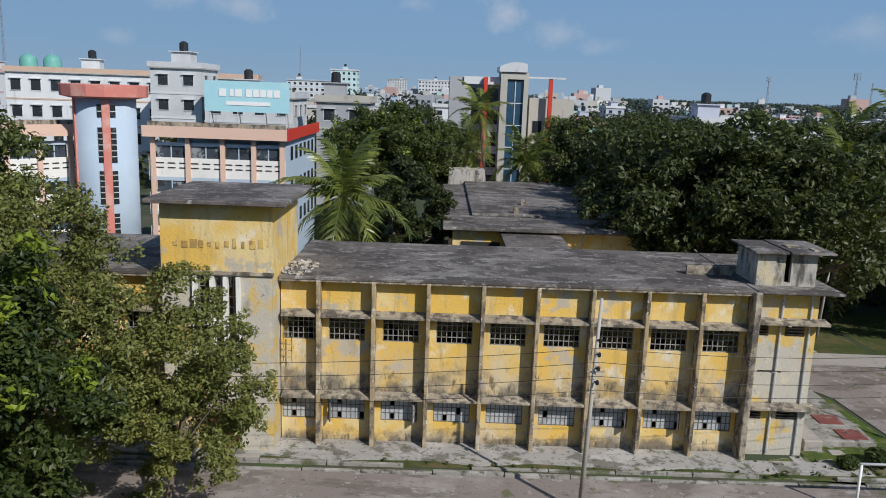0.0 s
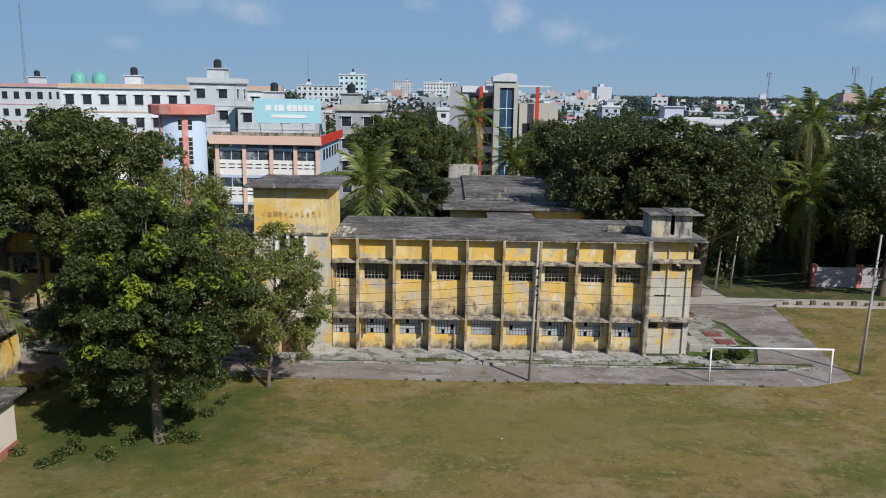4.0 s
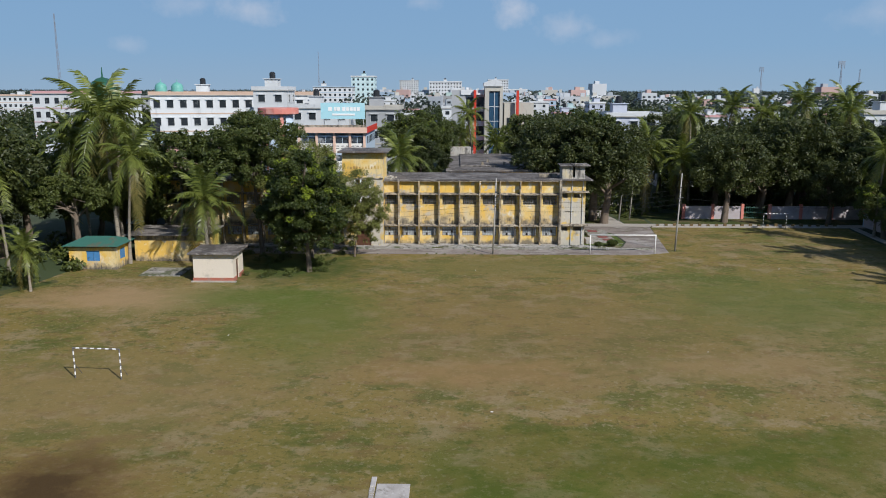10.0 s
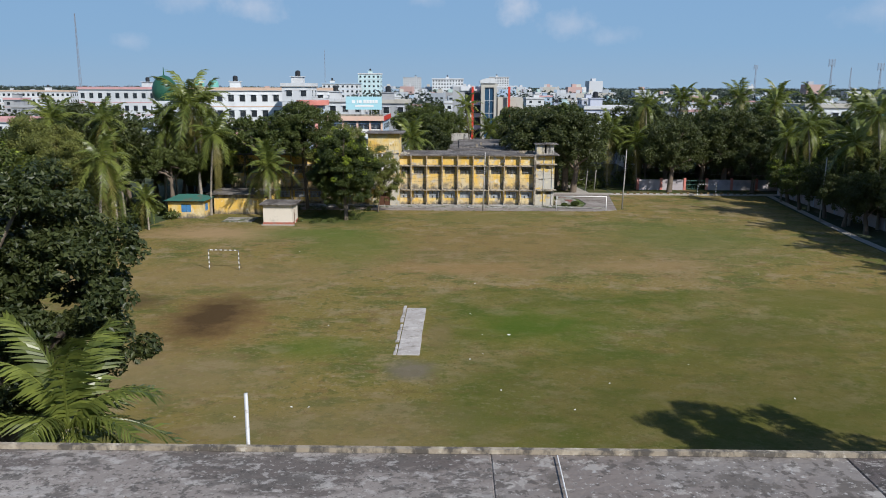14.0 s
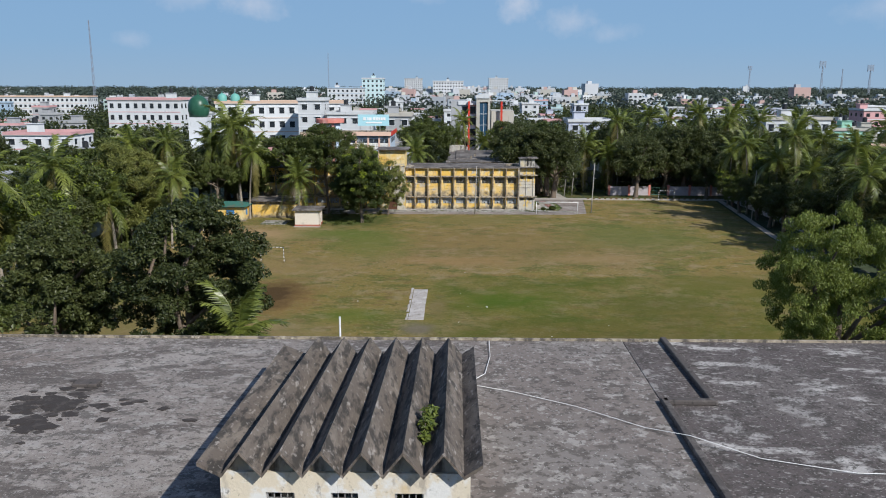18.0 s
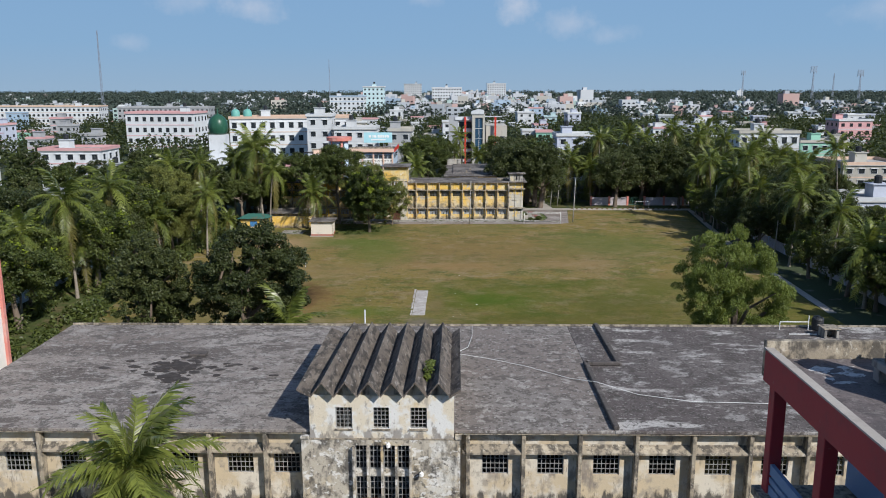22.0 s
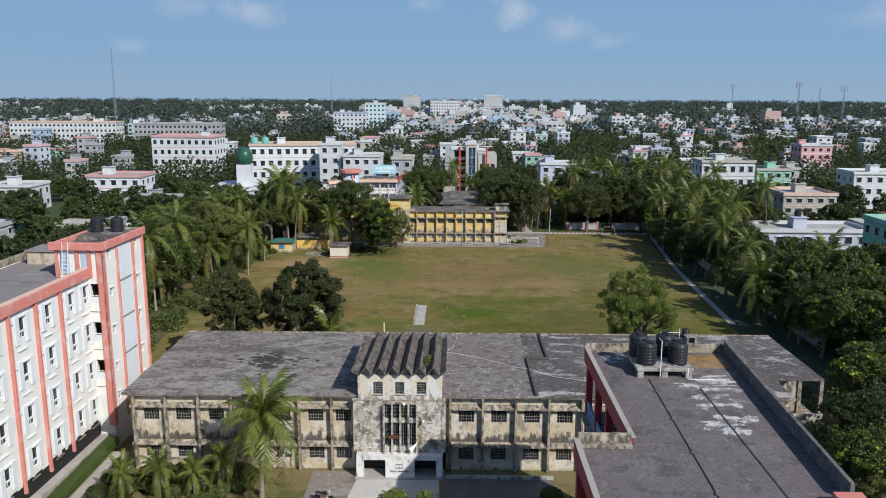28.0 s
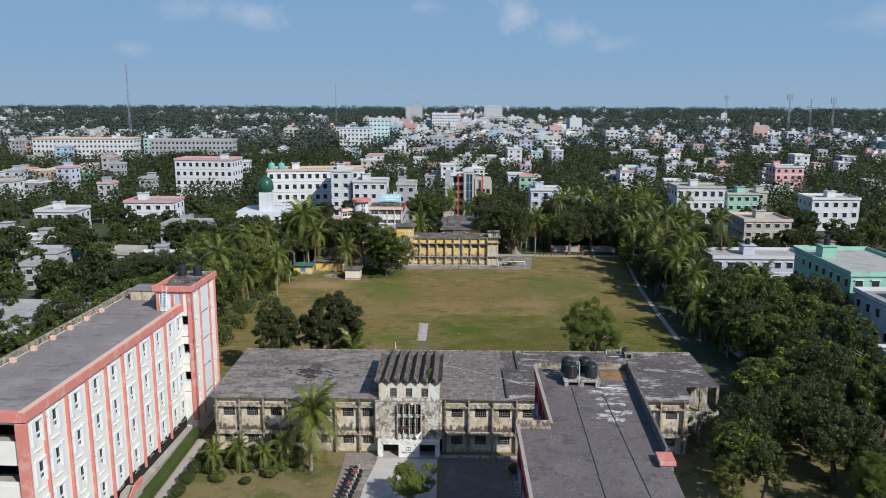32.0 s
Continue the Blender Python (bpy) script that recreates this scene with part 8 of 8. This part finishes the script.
# ---- the town ----
CITY = {}
# wall tints cooled towards blue, so town haze is put into the paint
TINTS = {"white": (0.57, 0.59, 0.60), "cream": (0.43, 0.41, 0.36), "pink": (0.58, 0.33, 0.33), "blue": (0.34, 0.45, 0.56), "green": (0.27, 0.52, 0.40), "grey": (0.36, 0.37, 0.38), "aqua": (0.46, 0.60, 0.61), "peach": (0.58, 0.42, 0.32), "brick": (0.30, 0.15, 0.12), "lilac": (0.44, 0.47, 0.55)}
for k, c in TINTS.items():
    d = tuple(v * 0.55 for v in c)
    CITY[k] = surface("town_plaster_" + k, c, [(tuple(v * 0.8 for v in c), 0.25, 0.48, 0.2, 0.7), (d, 0.9, 0.60, 0.14, 0.6, (1.4, 1.4, 0.35))], rough=0.85, bump=0.1, shift=0.1)
CITY["roof"] = surface("town_concrete_roof", (0.34, 0.33, 0.31), [((0.2, 0.19, 0.18), 0.35, 0.5, 0.2, 0.7), ((0.45, 0.43, 0.4), 0.9, 0.58, 0.14, 0.6)], rough=0.9, bump=0.1, shift=0.2)
bm = boxes((-0.5, 0.5, -0.04, 0.0, 0.0, 1.0))
for b in ((-0.56, -0.5, -0.08, 0.0, -0.05, 1.05), (0.5, 0.56, -0.08, 0.0, -0.05, 1.05), (-0.56, 0.56, -0.08, 0.0, -0.06, 0.0), (-0.62, 0.62, -0.35, 0.0, 1.05, 1.13)):
    box(bm, *b, 1)
TOWN_WINDOW = bpy.data.meshes.new("window")
bm.to_mesh(TOWN_WINDOW)
bm.free()
finish(TOWN_WINDOW, [M["dark_pane"], CITY["white"]])


def house(name, label, x, y, w, d, h, storeys, tint, turn=0.0, seed=0, trim=None, stair=True, tank=True, step=2.9):
    """A flat-roofed town house: walls, roof with parapet, stair room, windows on the sides that show."""
    rng = random.Random(seed * 7 + 1)
    root = thing(name, label, "house")
    mat = CITY[tint]
    band = CITY[trim] if trim else mat
    part("wall", boxes((-w / 2, w / 2, -d / 2, d / 2, 0, h)), mat, root)
    part("roof", boxes((-w / 2 - 0.35, w / 2 + 0.35, -d / 2 - 0.35, d / 2 + 0.35, h, h + 0.2)), CITY["roof"], root)
    part("parapet", boxes((-w / 2 - 0.3, w / 2 + 0.3, -d / 2 - 0.3, -d / 2 - 0.12, h + 0.2, h + 0.95), (-w / 2 - 0.3, w / 2 + 0.3, d / 2 + 0.12, d / 2 + 0.3, h + 0.2, h + 0.95),
                          (-w / 2 - 0.3, -w / 2 - 0.12, -d / 2 - 0.12, d / 2 + 0.12, h + 0.2, h + 0.95), (w / 2 + 0.12, w / 2 + 0.3, -d / 2 - 0.12, d / 2 + 0.12, h + 0.2, h + 0.95)), band, root)
    if stair:
        sx, sy = rng.uniform(-w * 0.3, w * 0.3), rng.uniform(0, d * 0.25)
        part("stair_room", boxes((sx - 1.5, sx + 1.5, sy - 1.6, sy + 1.6, h + 0.2, h + 2.6), (sx - 1.8, sx + 1.8, sy - 1.9, sy + 1.9, h + 2.6, h + 2.75)), mat, root)
        if tank:
            bm = bmesh.new()
            turned(bm, [(0.7, h + 2.75), (0.7, h + 4.0), (0.3, h + 4.3)], sx, sy, 10)
            part("roof_tank", bm, M["black_tank"], root)
    sh = h / storeys
    joined = y > 170 or y < -400
    wv = []
    for s in range(storeys):
        z = s * sh + sh * 0.32
        if s:
            part("floor_band", boxes((-w / 2 - 0.08, w / 2 + 0.08, -d / 2 - 0.08, -d / 2 - 0.002, s * sh - 0.12, s * sh + 0.12)), band, root)
        n = max(2, int(w / step))
        for k in range(n):
            u = -w / 2 + w * (k + 0.5) / n
            if joined:
                wv.append((u - 0.7, u + 0.7, -d / 2 - 0.06, -d / 2 - 0.003, z, z + sh * 0.42))
            else:
                shared("window", TOWN_WINDOW, root, pose(u, -d / 2, z) @ Matrix.Diagonal((min(1.5, w / n * 0.5), 1, sh * 0.42, 1)))
        n = max(2, int(d / (step * 1.1)))
        for side in ((1,) if x < 5 else (-1,)):
            for k in range(n):
                u = -d / 2 + d * (k + 0.5) / n
                if joined:
                    e = sorted((side * (w / 2 + 0.06), side * (w / 2 + 0.003)))
                    wv.append((*e, u - 0.6, u + 0.6, z, z + sh * 0.42))
                    continue
                shared("window", TOWN_WINDOW, root, pose(side * w / 2, u, z, 0, 0, 90 * side) @ Matrix.Diagonal((min(1.3, d / n * 0.45), 1, sh * 0.42, 1)))
    if wv:
        tagged(part("far_window", boxes(*wv), M["dark_pane"], root), kind="stuff")
    return put(root, x, y, 0, turn)


NAMED = [
    ("apartment_house", "long white and orange block with a roof stair room", -52, 142, 40, 14, 17.0, 4, "white", 10, "peach"),
    ("apartment_house", "white block behind the hostel signboard", -27.5, 124, 13, 12, 14.3, 4, "white", 0, None),
    ("apartment_house", "white and pink four-storey block", -113, 192, 28, 14, 17.0, 4, "white", -4, "pink"),
    ("college_building", "long pink-banded white block far behind the trees", -272, 408, 74, 16, 14.5, 4, "white", 3, "peach"),
    ("college_building", "long low grey block far behind the trees", -189, 402, 60, 14, 14, 4, "grey", 2, None),
    ("apartment_house", "narrow white tower house with a roof room", -39, 125, 7.6, 9, 18.2, 5, "white", 0, None),
    ("apartment_house", "grey and yellow block with roof tanks", -12.8, 116, 7.0, 12, 14.2, 4, "grey", 0, "cream"),
    ("apartment_house", "pale green apartment tower", -60, 500, 16, 14, 27, 8, "aqua", 0, "white"),
    ("apartment_house", "white flats with terraces", -78, 480, 26, 14, 20, 6, "white", 0, "blue"),
    ("apartment_house", "white tower block with stacked balconies", -6, 745, 32, 20, 26, 8, "white", 0, None),
    ("apartment_house", "tall white tower block", 60, 1000, 26, 20, 31, 10, "white", 0, None),
    ("apartment_house", "pale tower block in the centre of the town", -62, 1100, 26, 20, 31, 10, "white", 0, "grey"),
    ("apartment_house", "blue-grey house with a roof terrace", 39.5, 110, 11, 10, 13.0, 4, "lilac", 0, "white"),
    ("apartment_house", "white house with balconies behind the trees", 48, 100, 12, 12, 10, 3, "white", 0, "blue"),
    ("town_house", "pale blue flat-roofed house with stub columns", 84, 16.5, 24, 11, 7.0, 2, "lilac", 0, "white"),
    ("town_house", "grey unfinished house with open roof columns", 104, 20, 12, 9, 7.2, 2, "brick", 0, "grey"),
    ("apartment_house", "green apartment house with a stepped roof", 91, -24, 16, 26, 13.6, 4, "green", 0, "green"),
    ("apartment_house", "pale blue house with roof tanks and railings", 89.5, -46, 13, 14, 11.0, 3, "lilac", 0, "white"),
    ("town_house", "white house with a tin shed roof behind the trees", 83, -67, 14, 12, 6.5, 2, "white", 0, None),
    ("apartment_house", "cream flat-roofed house with long balconies", 106, 71, 15, 15, 8.4, 3, "cream", 0, "peach"),
    ("apartment_house", "white villa with a framed roof terrace", 143, 103, 17, 12, 11.2, 3, "white", 0, None),
    ("apartment_house", "long white school-like house", 99, 118, 18, 12, 13.4, 3, "white", 0, "cream"),
    ("town_house", "lime green house among the trees", 118, 125, 12, 10, 10, 3, "green", 0, "cream"),
    ("apartment_house", "pink four-storey house in the town", 171, 212, 14, 12, 13, 4, "pink", 0, "white"),
    ("town_house", "white house with pale green trim beyond the trees", -133, 87, 14, 12, 7.5, 2, "white", 0, None),
    ("apartment_house", "white house with a red stair tower", -102, 92, 17, 12, 10.2, 3, "white", 0, "pink"),
    ("town_house", "old grey low house with rusty roof", -78, 70, 24, 12, 5.6, 2, "grey", 0, None),
    ("town_house", "blue-walled block with a red roof edge", -37, 52, 13, 8, 9.5, 3, "blue", 0, "pink"),
]
for k, (nm, lb, x, y, w, d, h, st, ti, tu, tr) in enumerate(NAMED):
    house(nm, lb, x, y, w, d, h, st, ti, tu, k, tr)
# showroom with the glass tower behind the palms
show = thing("glass_fronted_offices", "grey and cream offices with a blue glass bay and red fins", "building", (10, 116, 0))
part("wall", boxes((13.4, 19.8, 115, 130, 0, 15.7)), CITY["cream"], show)
part("wing_wall", boxes((4.9, 9.0, 115.2, 130, 0, 17.6)), CITY["white"], show)
part("grey_panel", boxes((1.9, 4.9, 114.6, 128, 0, 18.4)), CITY["grey"], show, "plain dark grey wall panel")
part("roof_band", boxes((3.9, 9.0, 114.3, 115.2, 17.4, 18.45)), CITY["white"], show)
part("tower_back", boxes((9.05, 12.95, 115.5, 119, 0, 18.2)), CITY["cream"], show)
part("glass_bay", boxes((10.0, 12.3, 113.6, 115.5, 3, 18.0)), M["blue_pane"], show)
for x0, x1 in ((9.05, 10.0), (12.3, 12.95)):
    part("bay_frame", boxes((x0, x1, 113.2, 115.5, 0, 18.2)), CITY["cream"], show)
part("bay_head", boxes((9.05, 12.95, 113.2, 118, 18.2, 19.2)), CITY["cream"], show)
bm = bmesh.new()
prism(bm, [(9.3 + 3.9 * k / 8 - 0.5, 19.2 + 1.35 * math.sin(math.pi * (0.18 + 0.5 * k / 8))) for k in range(9)] + [(12.7, 19.2), (8.8, 19.2)], -118.5, -112.9)
bmesh.ops.transform(bm, matrix=Matrix(((1, 0, 0, 0), (0, 0, -1, 0), (0, 1, 0, 0), (0, 0, 0, 1))), verts=bm.verts)
bmesh.ops.recalc_face_normals(bm, faces=bm.faces)
part("bay_cap", bm, CITY["white"], show, "white curved roof cap")
for x in (6.7, 15.9):
    part("red_fin", boxes((x, x + 0.55, 113.6, 114.2, 0, 18.4)), M["redpaint"], show, "tall red fin")
part("canopy_beam", boxes((12.95, 18.2, 113.5, 114.3, 18.4, 18.65)), CITY["white"], show)
for z in (2.5, 5.6, 8.7, 11.8, 14.9):
    part("window_strip", boxes((5.1, 8.9, 115.1, 115.196, z, z + 2.0)), M["dark_pane"], show)
    part("glazing_bar", boxes((10.0, 12.3, 113.5, 113.596, z - 0.06, z + 0.06)), CITY["white"], show)
part("glazing_bar", boxes((11.1, 11.22, 113.5, 113.596, 3, 18.0)), CITY["white"], show)
for k in range(3):
    for z in (3.2, 7.0, 10.8):
        part("window", boxes((14.0 + 1.9 * k, 15.3 + 1.9 * k, 114.9, 114.995, z, z + 1.7)), M["dark_pane"], show)


# mosque
mosque = thing("mosque", "white mosque with a green dome on a square drum", "mosque", (-58, 80, 0))
part("wall", boxes((-68, -52, 74, 90, 0, 9)), CITY["white"], mosque)
part("tower", boxes((-60.6, -56.4, 77, 81.2, 9, 15.2)), CITY["white"], mosque)
bm = bmesh.new()
turned(bm, [(1.9, 15.2), (2.3, 15.8), (2.55, 16.8), (2.5, 17.9), (2.25, 18.9), (1.7, 19.7), (0.95, 20.25), (0.15, 20.5), (0.05, 22.2)], -58.6, 79.2, 24)
part("dome", bm, surface("green_glazed_dome", (0.022, 0.085, 0.052), [((0.045, 0.125, 0.08), 1.2, 0.5, 0.2, 0.6)], rough=0.35, bump=0.05), mosque, "green tiled dome", True)
for k in range(5):
    shared("window", TOWN_WINDOW, mosque, pose(-66 + 3 * k, 74, 5) @ Matrix.Diagonal((1.2, 1, 2.4, 1)))
for x in (-70.5, -66.4):
    t = thing("roof_water_tower", "turquoise domed water tank on a roof", "water tank")
    bm = bmesh.new()
    turned(bm, [(1.4, 0), (1.45, 0.3), (1.45, 1.9), (1.15, 2.5), (0.6, 2.85), (0.1, 3.0), (0.04, 3.8)], 0, 0, 16)
    part("body", bm, surface("turquoise_tank_paint", (0.13, 0.36, 0.31), [((0.2, 0.42, 0.37), 0.8, 0.5, 0.2, 0.6)], rough=0.5, bump=0), t, "", True)
    put(t, x, 139.5, 17.2)


def mast(name, label, x, y, h, r, top=None):
    t = thing(name, label, "mast", (x, y, 0))
    bm = bmesh.new()
    n = 14
    for i in range(n):
        a, b = h * i / n, h * (i + 1) / n
        ra, rb = r * (1 - 0.75 * i / n), r * (1 - 0.75 * (i + 1) / n)
        for k in range(3):
            p, q = k * math.tau / 3, (k + 1) * math.tau / 3
            rod(bm, (x + ra * math.cos(p), y + ra * math.sin(p), a), (x + rb * math.cos(p), y + rb * math.sin(p), b), 0.05 * r + 0.06, 4)
            rod(bm, (x + ra * math.cos(p), y + ra * math.sin(p), a), (x + rb * math.cos(q), y + rb * math.sin(q), b), 0.04 * r + 0.04, 4)
    part("lattice", bm, [M["mast"]], t)
    if top:
        for i in range(6):
            z = h - 0.5 + top * 1.7 * i / 5
            part("lamp_row", boxes((x - top, x + top, y - 0.3, y + 0.3, z, z + top * 0.16)), M["mast"], t)
        for sx in (-1, 0, 1):
            part("lamp_post", boxes((x + sx * top - 0.2, x + sx * top + 0.2, y + 0.31, y + 0.6, h - 2, h + top * 1.9)), M["mast"], t)
    return t


M["mast"] = surface("galvanised_lattice", (0.22, 0.25, 0.30), rough=0.6, bump=0)
mast("lattice_mast", "tall red and white lattice radio mast", -297, 550, 74, 1.4)
for x, y, h, r, tp in ((424, 828, 44, 2.2, 3.4), (402, 998, 44, 2.2, 2.5), (500, 940, 44, 1.8, None), (480, 830, 40, 2.2, 3.4), (-150, 850, 60, 1, None)):
    mast("floodlight_mast", "far lattice floodlight mast of a stadium", x, y, h, r, tp)

shed = thing("tin_shed", "low shed with a bright green tin roof among the trees", "shed", (-98, 30, 0))
part("wall", boxes((-101.5, -95.0, 27.5, 32.5, 0, 3.4)), CITY["grey"], shed)
bm = bmesh.new()
prism(bm, [(26.8, 3.4), (33.0, 4.6), (33.0, 4.7), (26.8, 3.5)], -102.2, -94.4)
bmesh.ops.transform(bm, matrix=Matrix(((0, 0, 1, 0), (1, 0, 0, 0), (0, 1, 0, 0), (0, 0, 0, 1))), verts=bm.verts)
part("tin_roof", bm, surface("bright_green_tin", (0.03, 0.36, 0.17), [((0.08, 0.3, 0.18), 0.8, 0.5, 0.2, 0.6), ((0.25, 0.2, 0.15), 2.0, 0.64, 0.1, 0.5)], rough=0.45, bump=0.1), shed, "bright green tin roof")
# streets of houses behind, thinned by groves
rng = random.Random(12)
taken = [(-98, 30, 8)] + [(n[2], n[3], max(n[4], n[5]) * 0.62 + 6) for n in NAMED] + [(10, 120, 20), (-58, 80, 14), (-20, 66, 28)]
tints = ["white"] * 11 + ["cream"] * 4 + ["grey"] * 5 + ["pink", "blue", "green", "aqua", "peach", "lilac", "lilac", "lilac"]
spots, groves = [], []
y = -110.0
while y < 460:
    step = 11.5 + max(0, y) * 0.014
    half = 40 + (y + 188) * 0.60
    x = -half
    while x < half:
        px, py = x + rng.uniform(-4, 4), y + rng.uniform(-4, 4)
        wood = noise.noise((px * 0.016, py * 0.016, 3.0)) + (0.5 if 15 < px < 95 and 60 < py < 190 else 0) + (0.08 if py < 100 else 0)
        inside = -66 < px < 84 and py < 100
        wood += 0.6 if -135 < px < -18 and 55 < py < 250 else 0
        free = all((px - a) ** 2 + (py - b) ** 2 > r * r for a, b, r in taken)
        if not inside and free and wood < (0.04 if py > 150 else -0.06) and rng.random() < (0.58 if py < 150 else 0.36):
            spots.append((px, py))
            taken.append((px, py, 9))
        elif not inside and free:
            groves.append((px, py))
        if not inside and rng.random() < 0.55:
            groves.append((px + 7, py + 6))
        x += step
    y += step
spots.sort(key=lambda q: q[1])
for k, (x, y) in enumerate(spots[:260]):
    st = rng.choice((1, 2, 2, 2, 2, 3, 3, 4))
    tint = rng.choice(tints)
    if x < -60 and y < 75:
        st, tint = min(st, 2), "grey"
    house("town_house", rng.choice(("flat-roofed plastered town house with a stair room", "weathered concrete town house with small windows")), x, y, rng.uniform(6, 10.5), rng.uniform(6, 9), st * 3.0, st, tint, rng.uniform(-8, 8), 100 + k, rng.choice((None, None, None, None, "white", "white", "cream", "pink")), rng.random() < 0.6, rng.random() < 0.5, 3.6)
town_tree = put(broadleaf("town_tree", "leafy tree between the houses of the town", 41, 10.5, 4.6, 4.4, "leaf_dark", 3800, 0.6, 0.25, 26, 0.1, limbs=4, clump=0.30), -72, 44)
town_tree2 = put(broadleaf("town_tree", "light green tree between the houses of the town", 42, 9.0, 4.0, 3.8, "leaf_mid", 3800, 0.58, 0.25, 24, 0.1, limbs=4, clump=0.30), -80, 52)
for x, y in sorted(groves, key=lambda q: q[1])[:296]:
    again(rng.choice((town_tree, town_tree2)), x, y, 0, rng.uniform(0, 360), rng.uniform(0.9, 1.4) * (0.82 if x < -60 and y < 75 else 0.68 if y < 130 else 0.85))

# the far town and its woods, out to the horizon
gen = np.random.default_rng(5)
def far_boxes(n, y0, y1):
    y = y0 + (y1 - y0) * gen.random(n) ** 1.25
    x = gen.uniform(-1, 1, n) * (60 + (y + 188) * 0.60)
    dens = np.array([noise.noise((a * 0.004, b * 0.004, 7.0)) for a, b in zip(x, y)])
    far = np.clip((y - 700) / 1500, 0, 1) * 0.30 + 0.02
    keep = dens - far - 0.15 + 0.34 * np.exp(-((x - 40) / 230) ** 2) * np.exp(-((y - 750) / 500) ** 2) > gen.uniform(-0.28, 0.22, n)
    return x[keep], y[keep]


def box_cloud(x, y, w, d, z0, z1, turn):
    c = np.array([(-1, -1, 0), (1, -1, 0), (1, 1, 0), (-1, 1, 0), (-1, -1, 1), (1, -1, 1), (1, 1, 1), (-1, 1, 1)], float)
    f = np.array([(0, 1, 5, 4), (1, 2, 6, 5), (2, 3, 7, 6), (3, 0, 4, 7), (4, 5, 6, 7)])
    lx, ly = c[None, :, 0] * w[:, None] / 2, c[None, :, 1] * d[:, None] / 2
    cs, sn = np.cos(turn)[:, None], np.sin(turn)[:, None]
    v = np.stack([x[:, None] + lx * cs - ly * sn, y[:, None] + lx * sn + ly * cs, z0[:, None] + (z1 - z0)[:, None] * c[None, :, 2]], 2)
    return v.reshape(-1, 3), (f[None] + 8 * np.arange(len(x))[:, None, None]).reshape(-1, 4)


def far_plaster():
    m = surface("far_town_plaster", (0.6, 0.59, 0.56), rough=0.85, bump=0)
    n, l = m.node_tree.nodes, m.node_tree.links
    geo, ramp = n.new("ShaderNodeNewGeometry"), n.new("ShaderNodeValToRGB")
    ramp.color_ramp.interpolation = "CONSTANT"
    stops = [(0.0, (0.46, 0.48, 0.50)), (0.40, (0.34, 0.37, 0.40)), (0.54, (0.45, 0.43, 0.38)), (0.66, (0.45, 0.31, 0.28)), (0.72, (0.32, 0.41, 0.50)), (0.79, (0.36, 0.47, 0.44)), (0.84, (0.28, 0.28, 0.28)), (0.91, (0.62, 0.63, 0.63))]
    while len(ramp.color_ramp.elements) < len(stops):
        ramp.color_ramp.elements.new(0.5)
    for e, (pos, col) in zip(ramp.color_ramp.elements, stops):
        e.position, e.color = pos, (*col, 1)
    l.new(geo.outputs["Random Per Island"], ramp.inputs["Fac"])
    l.new(ramp.outputs["Color"], n["Principled BSDF"].inputs["Base Color"])
    return m


x, y = far_boxes(3400, 455, 2050)
x, y = np.append(x, [q[0] for q in spots[260:]]), np.append(y, [q[1] for q in spots[260:]])
n = len(x)
h = gen.choice((3.6, 6.5, 6.5, 6.5, 9.5, 9.5, 12.5), n) * np.where((np.abs(x - 20) < 130) & (y > 480), 1.5, 1) * np.where(gen.random(n) < 0.04, 1.7, 1)
w, d, tn = gen.uniform(7, 14, n), gen.uniform(7, 12, n), gen.uniform(-0.2, 0.2, n)
zero = np.zeros(n)
pieces = [box_cloud(x, y, w, d, zero, h, tn), box_cloud(x + gen.uniform(-2, 2, n), y + 1, w * 0.3, d * 0.35, h, h + 2.4, tn)]
tagged(new("far_town", np_mesh("far_town", *merge(pieces), far_plaster())), "distant plastered houses of the town", "houses", kind="stuff")
wp = []
for s in range(5):
    ok = (h > 3.0 * s + 2.5) & (y < 1500)
    for k in (-0.34, 0.0, 0.34):
        wp.append(box_cloud(x[ok] + w[ok] * k * np.cos(tn[ok]) + d[ok] / 2 * np.sin(tn[ok]), y[ok] - d[ok] / 2 * np.cos(tn[ok]) + w[ok] * k * np.sin(tn[ok]), w[ok] * 0.16, np.full(ok.sum(), 0.3), np.full(ok.sum(), 3.0 * s + 0.9), np.full(ok.sum(), 3.0 * s + 2.2), tn[ok]))
tagged(new("far_window", np_mesh("far_window", *merge(wp), M["dark_pane"])), "dark windows of the distant houses", "windows", kind="stuff")
n = 7600
ty = 455 + 1650 * gen.random(n) ** 1.1
tx = gen.uniform(-1, 1, n) * (60 + (ty + 188) * 0.62)
tr_ = gen.uniform(4.5, 9.0, n) * (1 + ty / 6000)
gx = np.concatenate([gen.uniform(-190, -70, 170), gen.uniform(60, 260, 120), gen.uniform(-60, 60, 40)])
gy = np.concatenate([gen.uniform(290, 385, 170), gen.uniform(250, 430, 120), gen.uniform(250, 420, 40)])
far_groves = sorted(groves, key=lambda q: q[1])[296:]
gx, gy = np.append(gx, [q[0] for q in far_groves]), np.append(gy, [q[1] for q in far_groves])
gr = gen.uniform(3.6, 6.6, len(gx))
v, f = leaves(np.stack([gx, gy, gr * 0.9], 1), gr, 190000, 1.15, gen, wide=0.8)
tagged(new("town_grove", np_mesh("town_grove", v, f, M["leaf_dark"])), "dark green groves between the houses of the town", "woods", kind="stuff")
# far leaves take the haze-tinted colour
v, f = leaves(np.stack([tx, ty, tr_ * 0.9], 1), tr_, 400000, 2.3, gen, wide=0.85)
tagged(new("far_woods", np_mesh("far_woods", v, f, M["leaf_far"])), "distant woods between the houses, haze put into their grey-green leaves", "woods", kind="stuff")
